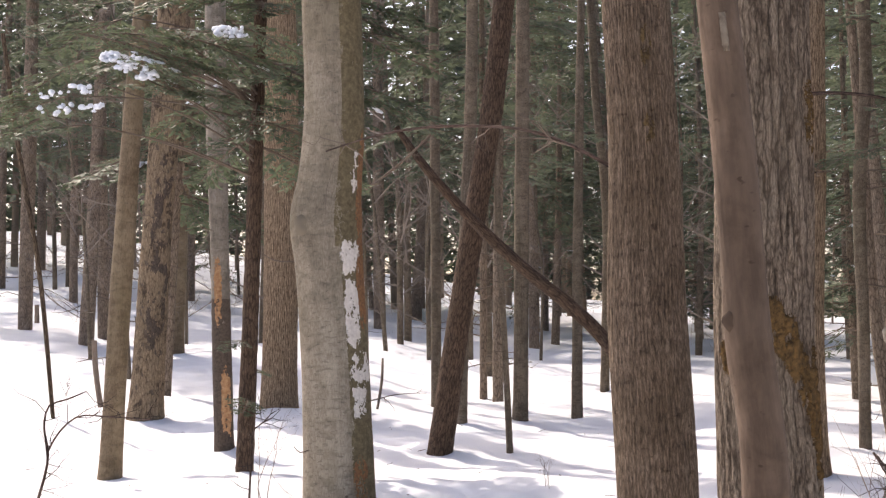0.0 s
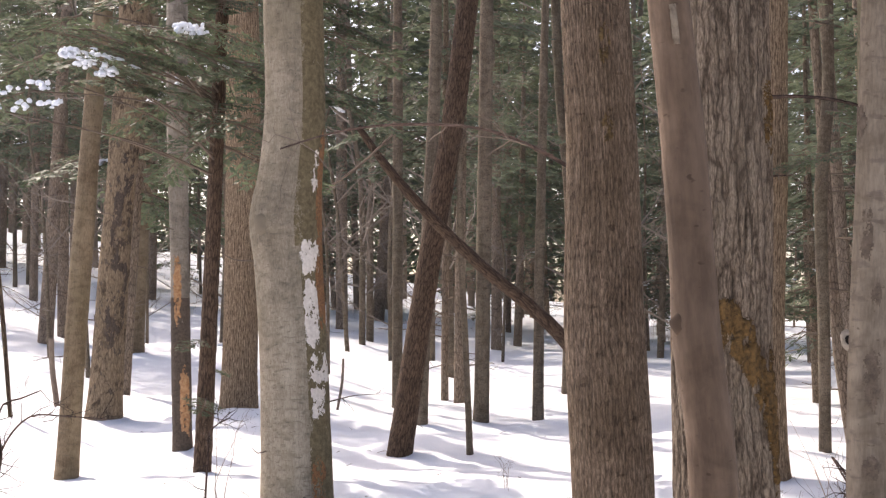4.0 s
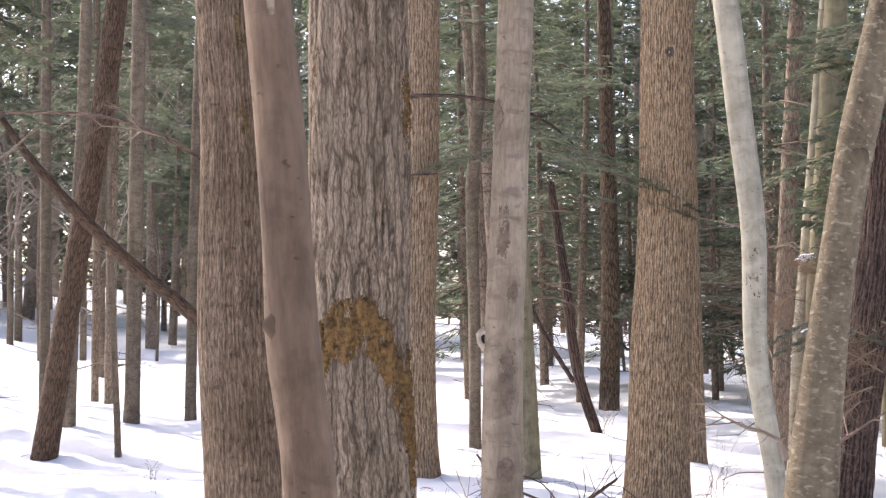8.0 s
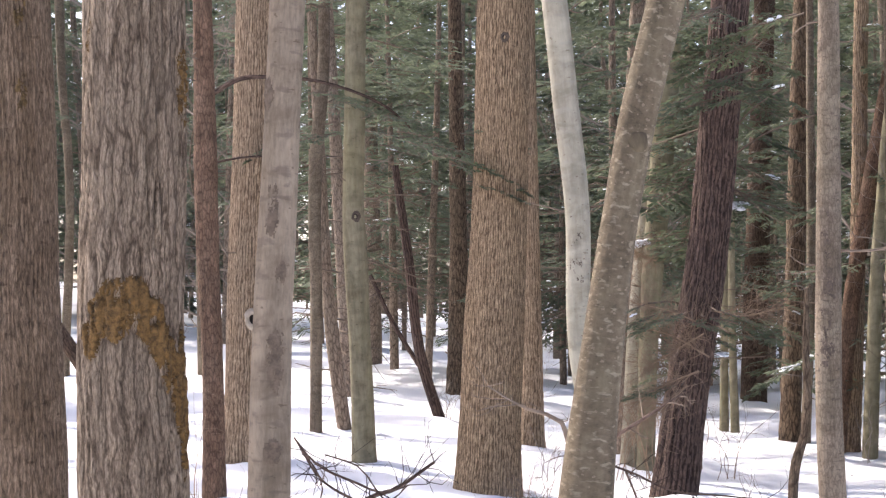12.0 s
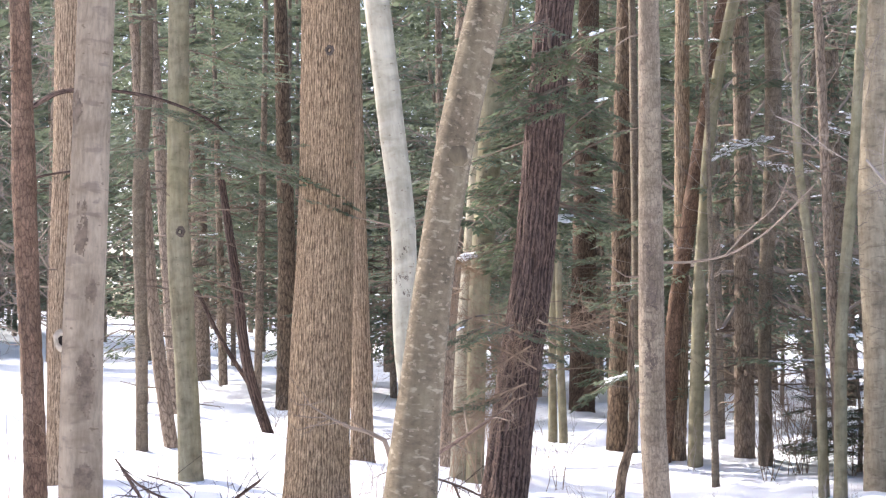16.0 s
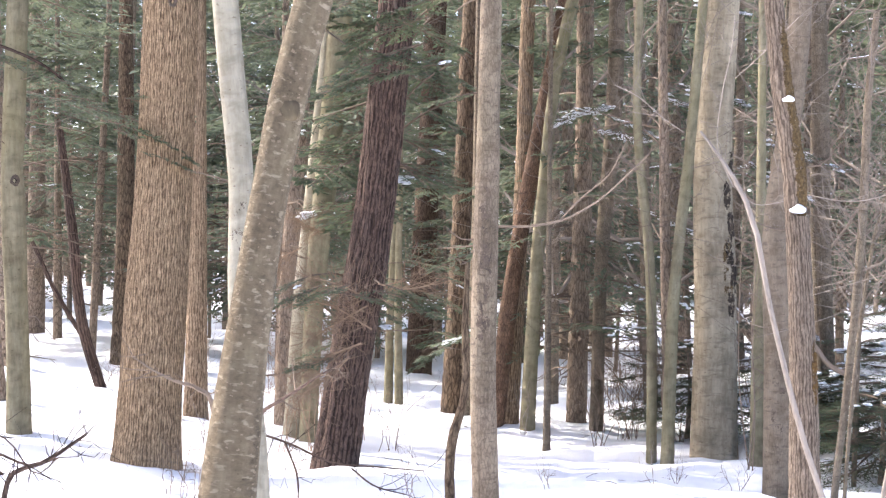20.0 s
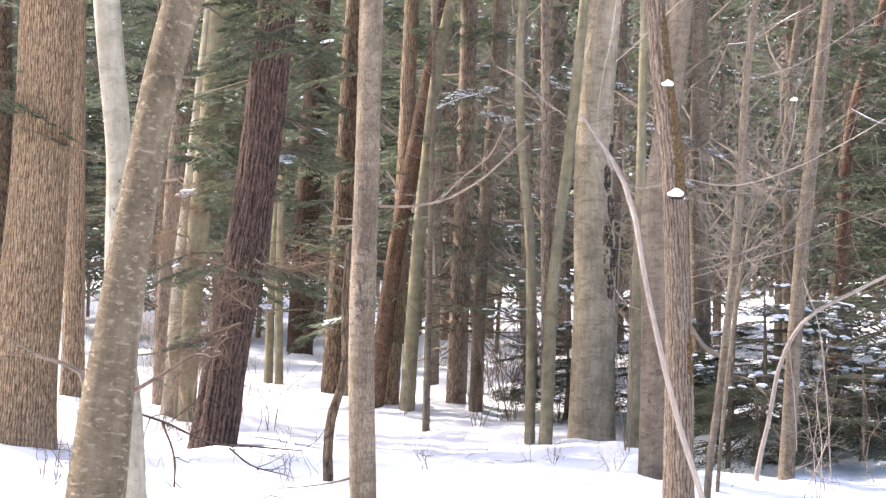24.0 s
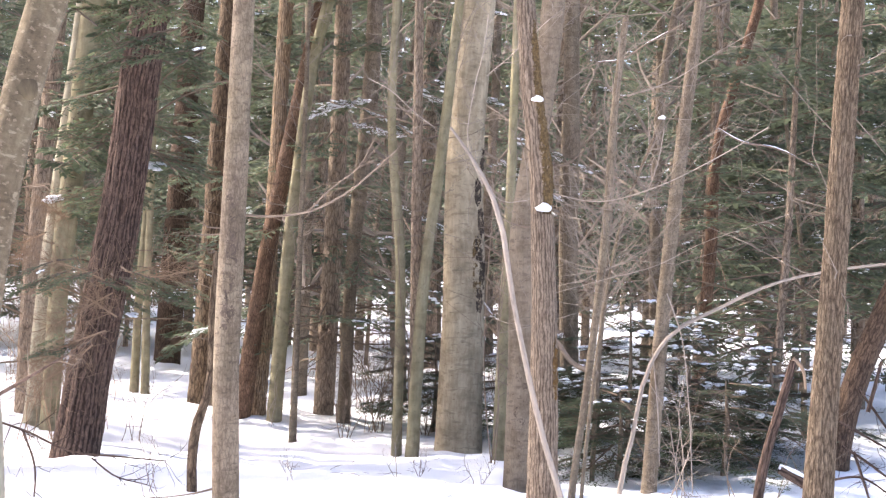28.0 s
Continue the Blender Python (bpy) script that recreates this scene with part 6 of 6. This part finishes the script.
limb(dark_cherry, (1.50, 13.80, 1.07, 0.007), (1.24, 13.83, 0.96, 0.005), (1.03, 13.86, 0.83, 0.003), mat='tan_twig', twigs=80, reach=.42, fine=.0022)
limb(dark_cherry, (1.41, 13.81, 0.96, 0.007), (1.20, 13.84, 0.77, 0.005), (1.03, 13.86, 0.66, 0.003), mat='tan_twig', twigs=80, reach=.42, fine=.0022)
limb(dark_cherry, (1.64, 13.98, 1.52, 0.007), (1.81, 13.96, 1.48, 0.005), (2.07, 13.93, 1.52, 0.003), mat='tan_twig', twigs=80, reach=.42, fine=.0022)
limb(twin_beech, (1.14, 15.96, 1.80, 0.006), (0.99, 15.98, 1.72, 0.005), (0.95, 15.98, 1.60, 0.003), mat='tan_twig', twigs=80, reach=.42, fine=.0022)
limb(twin_beech, (1.34, 15.94, 1.95, 0.006), (1.26, 15.94, 1.97, 0.005), (1.14, 15.96, 2.05, 0.003), mat='tan_twig', twigs=80, reach=.42, fine=.0022)
limb(yellow_birch, (0.35, 5.74, 1.17, 0.009), (0.33, 5.74, 1.23, 0.007), (0.23, 5.73, 1.27, 0.005), (0.17, 5.73, 1.30, 0.003), (0.11, 5.72, 1.34, 0.002), mat='dead_twig', twigs=9, reach=.18, fine=.002)
limb(yellow_birch, (0.49, 6.97, 1.06, 0.007), (0.65, 6.95, 1.16, 0.006), (0.74, 6.94, 1.22, 0.004), (0.82, 6.93, 1.27, 0.002), mat='dark', twigs=6, reach=.2)
fallen("dead_branch", (0.68, 12.43, 0.52, 0.008), (0.91, 12.44, 0.44, 0.008), (1.17, 12.46, 0.32, 0.007), (1.51, 12.48, 0.28, 0.006), (1.82, 12.51, 0.25, 0.004), "thin dark arching dead branch in the snow", "dark")
fallen("dead_branch", (0.87, 12.44, 0.46, 0.008), (0.96, 12.45, 0.21, 0.007), (0.96, 12.45, -0.06, 0.006), "thin dark arching dead branch in the snow", "dark")
fallen("dead_branch", (1.36, 12.87, 0.23, 0.006), (1.51, 12.89, 0.11, 0.006), (1.75, 12.90, 0.04, 0.004), "thin dark arching dead branch in the snow", "dark")
fallen("dead_branch", (-1.00, 9.61, 0.89, 0.004), (-0.89, 9.61, 0.76, 0.006), (-0.67, 9.63, 0.65, 0.007), (-0.54, 9.64, 0.60, 0.006), (-0.40, 9.65, 0.64, 0.004), "thin dark arching dead branch in the snow", "dark")
bough((4.51, 17.55, 3.44), right_hemlock, 0.800, 20, True)
bough((4.71, 17.53, 3.49), right_hemlock, 0.900, 5, True)
bough((4.87, 17.51, 3.52), right_hemlock, 0.800, -20, True)
bough((4.40, 17.57, 3.29), right_hemlock, 0.700, 160, True)
bough((5.51, 17.43, 2.96), right_hemlock, 0.800, 0, True)
bough((5.68, 17.40, 2.94), right_hemlock, 0.900, -15, True)
bough((5.57, 17.42, 2.77), right_hemlock, 0.800, 10, True)
bough((5.56, 17.42, 2.63), right_hemlock, 0.800, -25, True)
bough((4.10, 17.60, 3.04), right_hemlock, 0.600, 10, True)
bough((4.18, 17.59, 3.21), right_hemlock, 0.600, -10, True)
bough((4.51, 17.55, 2.29), right_hemlock, 0.700, 0, True)
bough((4.79, 17.52, 4.36), right_hemlock, 0.900, 0, True)
for mid, z, wide, high in ((-44, 1.50, 15, .07), (-32, 1.56, 20, .075), (-14, 1.605, 24, .075), (6, 1.60, 24, .08), (24, 1.56, 22, .085), (40, 1.49, 20, .085), (54, 1.42, 18, .10), (66, 1.33, 16, .12), (-10, 1.54, 20, .06)):
    patch(maple, "moss", MOSS, mid - wide, mid + wide, z - high, z + high, 0.008, 0.36, 1.7)
bough((-7.81, 13.40, 3.94), left_hemlock, 0.700, 30, True)
bough((-7.62, 13.46, 4.00), left_hemlock, 0.700, -10, True)
bough((-7.39, 13.54, 3.96), left_hemlock, 0.600, 10, True)
bough((-7.99, 13.33, 4.14), left_hemlock, 0.900, 30)
bough((-7.72, 13.43, 4.14), left_hemlock, 0.900, -10)
bough((-7.44, 13.53, 4.18), left_hemlock, 0.900, 10)
bough((-7.58, 13.48, 4.28), left_hemlock, 0.900, 170)
for x, y, z, size, az in ((-7.50, 12.9, 3.62, .8, 20), (-7.32, 12.9, 3.78, .8, -15), (-7.16, 12.95, 3.66, .8, 15), (-7.05, 12.9, 3.86, .9, -5), (-6.95, 12.95, 3.58, .7, 30), (-7.62, 12.9, 3.86, .9, 170),
                          (-7.86, 13.0, 3.56, .9, 160), (-8.1, 13.0, 3.4, .9, 190), (-7.7, 13.0, 3.3, .8, 200), (-7.28, 13.0, 4.02, .9, 0), (-6.85, 13.0, 4.0, .9, 10), (-6.62, 13.1, 3.92, .8, -20), (-6.5, 13.1, 4.12, .9, 20)):
    bough((x, y, z), left_hemlock, size, az)


def snow_clumps(ob, *spots):
    """Rounded lumps of snow lying close together on the needles of a tree, rows of x, y, z, width, lumps."""
    rng = np.random.default_rng(57)
    for x, y, z, wide, n in spots:
        pile = Pile()
        lumps = [(x + rng.normal(0, wide * .4), y + rng.normal(0, wide * .25), z + rng.normal(0, .022), rng.uniform(.016, .038)) for _ in range(n * 2)]
        snow_pads(pile, [(u - ob.location.x, v - ob.location.y, h - ob.location.z, k) for u, v, h, k in lumps], rng, 2.0)
        stuff(part("snow", pile.mesh("snow", SNOW_LUMP), ob, "small white snow lumps on needles"))


snow_clumps(left_hemlock, (-7.33, 12.72, 3.80, .10, 12), (-7.16, 12.74, 3.72, .13, 16), (-7.02, 12.76, 3.64, .10, 8), (-7.62, 12.7, 3.55, .14, 5), (-7.86, 12.65, 3.52, .2, 5),
            (-7.74, 12.65, 3.38, .24, 6), (-7.5, 12.7, 3.40, .14, 4), (-6.42, 13.0, 4.0, .12, 10), (-6.3, 13.0, 3.98, .1, 7))
patch(slim_beech, "scar", BEECH_SCAR, -90, -19, 2.06, 2.17, 0.002, 0.44)
patch(slim_beech, "scar", BEECH_SCAR, 2, 42, 1.63, 1.71, 0.002, 0.42)
fallen("dead_branch", (7.00, 12.71, 0.38, 0.013), (7.17, 12.67, 0.28, 0.011), (7.39, 12.61, 0.12, 0.009), "dark dead branch sticking out of the snow", "dark")
fallen("dead_branch", (6.97, 12.72, 0.57, 0.011), (7.16, 12.67, 0.47, 0.009), (7.42, 12.60, 0.33, 0.007), "dark dead branch sticking out of the snow", "dark")
fallen("dead_branch", (7.11, 12.68, 0.82, 0.011), (7.24, 12.65, 0.65, 0.011), (7.42, 12.60, 0.40, 0.007), "dark dead branch sticking out of the snow", "dark")
fallen("dead_branch", (7.09, 12.69, 0.34, 0.013), (7.15, 12.67, 0.17, 0.011), (7.22, 12.65, -0.04, 0.009), "dark dead branch sticking out of the snow", "dark")
fallen("dead_branch", (6.93, 12.73, 0.12, 0.009), (7.13, 12.68, 0.15, 0.009), (7.39, 12.61, 0.01, 0.007), "dark dead branch sticking out of the snow", "dark")
fallen("dead_branch", (7.18, 12.66, 0.65, 0.017), (7.22, 12.65, 0.82, 0.015), (7.27, 12.64, 1.04, 0.013), "dark dead branch sticking out of the snow", "dark")
shrub((6.42, 12.67, 0.08), "dead_twig", 0.800, 2, 0.9)
shrub((6.22, 12.93, 0.09), "dead_twig", 0.900, 2, 0.9)
shrub((7.00, 13.34, 0.09), "dead_twig", 0.900, 2, 0.9)
shrub((6.09, 13.38, 0.04), "dead_twig", 0.800, 2, 0.9)
young_fir((5.60, 13.81, -0.08), 7, 0.700, 0.8)
fallen("bare_twig", (-6.38, 10.08, 0.45, 0.011), (-6.31, 10.11, 0.78, 0.009), (-6.33, 10.10, 1.00, 0.008), (-6.30, 10.11, 1.10, 0.007), (-6.19, 10.15, 1.14, 0.006), (-6.07, 10.19, 1.19, 0.004), "thin forked bare twig growing out of the snow", "dark")
fallen("bare_twig", (-6.31, 10.11, 0.80, 0.007), (-6.27, 10.12, 0.88, 0.007), (-6.14, 10.17, 1.02, 0.006), (-5.91, 10.25, 1.02, 0.005), (-5.66, 10.33, 1.00, 0.004), "thin side shoot of a bare twig over the snow", "dark")
fallen("bare_twig", (-5.25, 10.90, 0.39, 0.008), (-5.23, 10.91, 0.72, 0.008), (-5.21, 10.92, 0.91, 0.006), (-5.10, 10.96, 0.98, 0.004), "thin forked bare twig growing out of the snow", "dark")
fallen("dead_branch", (-1.55, 9.77, 0.17, 0.008), (-1.49, 9.77, 0.07, 0.008), (-1.45, 9.78, -0.02, 0.006), "thin dark arching dead branch in the snow", "dark")
fallen("dead_branch", (-0.81, 9.72, 0.31, 0.006), (-0.72, 9.73, 0.20, 0.009), (-0.63, 9.73, 0.18, 0.009), "thin dark arching dead branch in the snow", "dark")
fallen("dead_branch", (-1.10, 9.70, 0.43, 0.007), (-0.93, 9.71, 0.35, 0.007), (-0.81, 9.72, 0.22, 0.007), "thin dark arching dead branch in the snow", "dark")
fallen("dead_branch", (-0.97, 9.51, 0.88, 0.004), (-0.84, 9.52, 0.63, 0.004), (-0.90, 9.51, 0.43, 0.004), (-0.82, 9.52, 0.34, 0.004), "thin dark arching dead branch in the snow", "dark")
fallen("dead_branch", (-0.83, 9.52, 0.81, 0.004), (-0.66, 9.53, 0.75, 0.004), (-0.49, 9.54, 0.57, 0.004), (-0.40, 9.55, 0.65, 0.003), "thin dark arching dead branch in the snow", "dark")
bough((1.37, 13.81, 1.45), hidden, 0.500, 20)
bough((1.54, 13.79, 1.48), hidden, 0.500, -10)
bough((1.64, 13.78, 1.52), hidden, 0.550, 10)
bough((1.24, 13.83, 1.51), hidden, 0.500, 160)
bough((1.73, 13.77, 1.35), hidden, 0.450, -30)
bough((1.37, 13.81, 0.96), hidden, 0.450, 170)
bough((1.45, 13.80, 1.52), hidden, 0.500, 200)
bough((1.13, 13.84, 1.58), hidden, 0.400, 190)
bough((1.95, 13.75, 3.35), hidden, 0.8, 200)
bough((2.0, 13.7, 3.55), hidden, 0.75, 170)
bough((1.75, 13.8, 3.15), hidden, 0.7, 185)
bough((2.15, 13.8, 3.2), hidden, 0.7, 215)
bough((1.55, 13.9, 3.6), hidden, 0.8, 10)
bough((1.45, 13.85, 3.3), hidden, 0.7, -20)
bough((1.2, 13.9, 3.45), hidden, 0.75, 150)
bough((2.3, 13.7, 3.75), hidden, 0.8, 190)
bough((1.7, 13.6, 3.8), hidden, 0.85, 230)
bough((2.4, 13.9, 3.0), hidden, 0.6, 160)
bough((2.59, 19.81, 1.73), hidden, 0.600, 10)
bough((2.84, 19.78, 1.61), hidden, 0.600, -20)
bough((2.65, 19.80, 1.42), hidden, 0.600, 20)
bough((2.96, 19.76, 1.24), hidden, 0.600, -10)
bough((2.78, 19.78, 0.99), hidden, 0.500, 0)
bough((2.53, 19.82, 1.52), hidden, 0.500, 170)


# ---- small things ----
def flake_mesh(rng, mat):
    """A thin, curling flake of bark, one unit wide and high, standing out from the stem at its upper edge."""
    u, v = np.meshgrid(np.linspace(-.5, .5, 6), np.linspace(0, 1, 4))
    jag = rng.uniform(.75, 1.2, u.shape)
    z = v * np.where(v > .9, jag, 1) - .5
    out = .05 + .3 * v ** 2 + .2 * (u * 2) ** 2 * rng.uniform(-.2, 1)
    front = np.stack([u * (1 - .25 * v * rng.random()), out, z], -1).reshape(-1, 3)
    back = front - (0, .05, 0)
    i, j = np.meshgrid(np.arange(3), np.arange(5), indexing="ij")
    q = np.stack([i * 6 + j, i * 6 + j + 1, (i + 1) * 6 + j + 1, (i + 1) * 6 + j], -1).reshape(-1, 4)
    return mesh_of("bark_flake", np.vstack([front, back]), np.vstack([q, q[:, ::-1] + 24]), mat)


def flakes(ob, n, low, high, seed, wide=(.007, .022), tall=(.004, .009), mat=CURL):
    """Loose bark flakes over the side of a trunk that faces the path."""
    rng = np.random.default_rng(seed)
    kinds = [flake_mesh(rng, mat) for _ in range(5)]
    for k in range(n):
        p, out = surface_point(ob, np.array(rng.uniform(-85, 85)), np.array(rng.uniform(low, high)))
        w, h = rng.uniform(*wide), rng.uniform(*tall)
        side = np.cross(out, (0, 0, 1.0))
        flake = part("bark_flake", kinds[k % 5], ob)
        flake.matrix_basis = Matrix(((side[0] * w, out[0] * h, 0, p[0]), (side[1] * w, out[1] * h, 0, p[1]), (0, 0, h, p[2]), (0, 0, 0, 1))) @ Matrix.Rotation(rng.normal(0, .25), 4, "Y")


flakes(yellow_birch, 190, .85, 2.5, 71, (.004, .014), (.003, .008))
flakes(pale_birch, 14, .6, 2.9, 72, (.01, .02), (.004, .008), LOOSE)
flakes(left_cherry, 60, .6, 4.2, 73, (.02, .045), (.03, .08), LOOSE)


def twig_litter():
    """Small twigs and crumbs of bark lying about on the snow."""
    rng = np.random.default_rng(91)
    pile = Pile()
    for _ in range(260):
        az, d = radians(rng.uniform(-33, 36)), rng.uniform(8.5, 24)
        x, y = -math.sin(az) * d, math.cos(az) * d
        z = float(ground_z(x, y)) + .012 + sum(mh * math.exp(-((x - mx) ** 2 + (y - my) ** 2) / (mr * mr)) for mx, my, mr, mh in MOUNDS)
        t, ln, r = rng.uniform(0, 6.28), rng.uniform(.03, .2), rng.uniform(.0015, .0032)
        dx, dy = math.cos(t) * ln, math.sin(t) * ln
        pile.stem([[x, y, z, r], [x + dx * .5 + rng.normal(0, .01), y + dy * .5, z + rng.uniform(0, .02), r], [x + dx, y + dy, z + rng.uniform(-.01, .03), r * .5]], 4)
    tagged(new("twig_litter", pile.mesh("twig_litter", BARK["dead_twig"])), "small dark twigs and bark crumbs scattered over snow", "twigs", kind="stuff")


twig_litter()
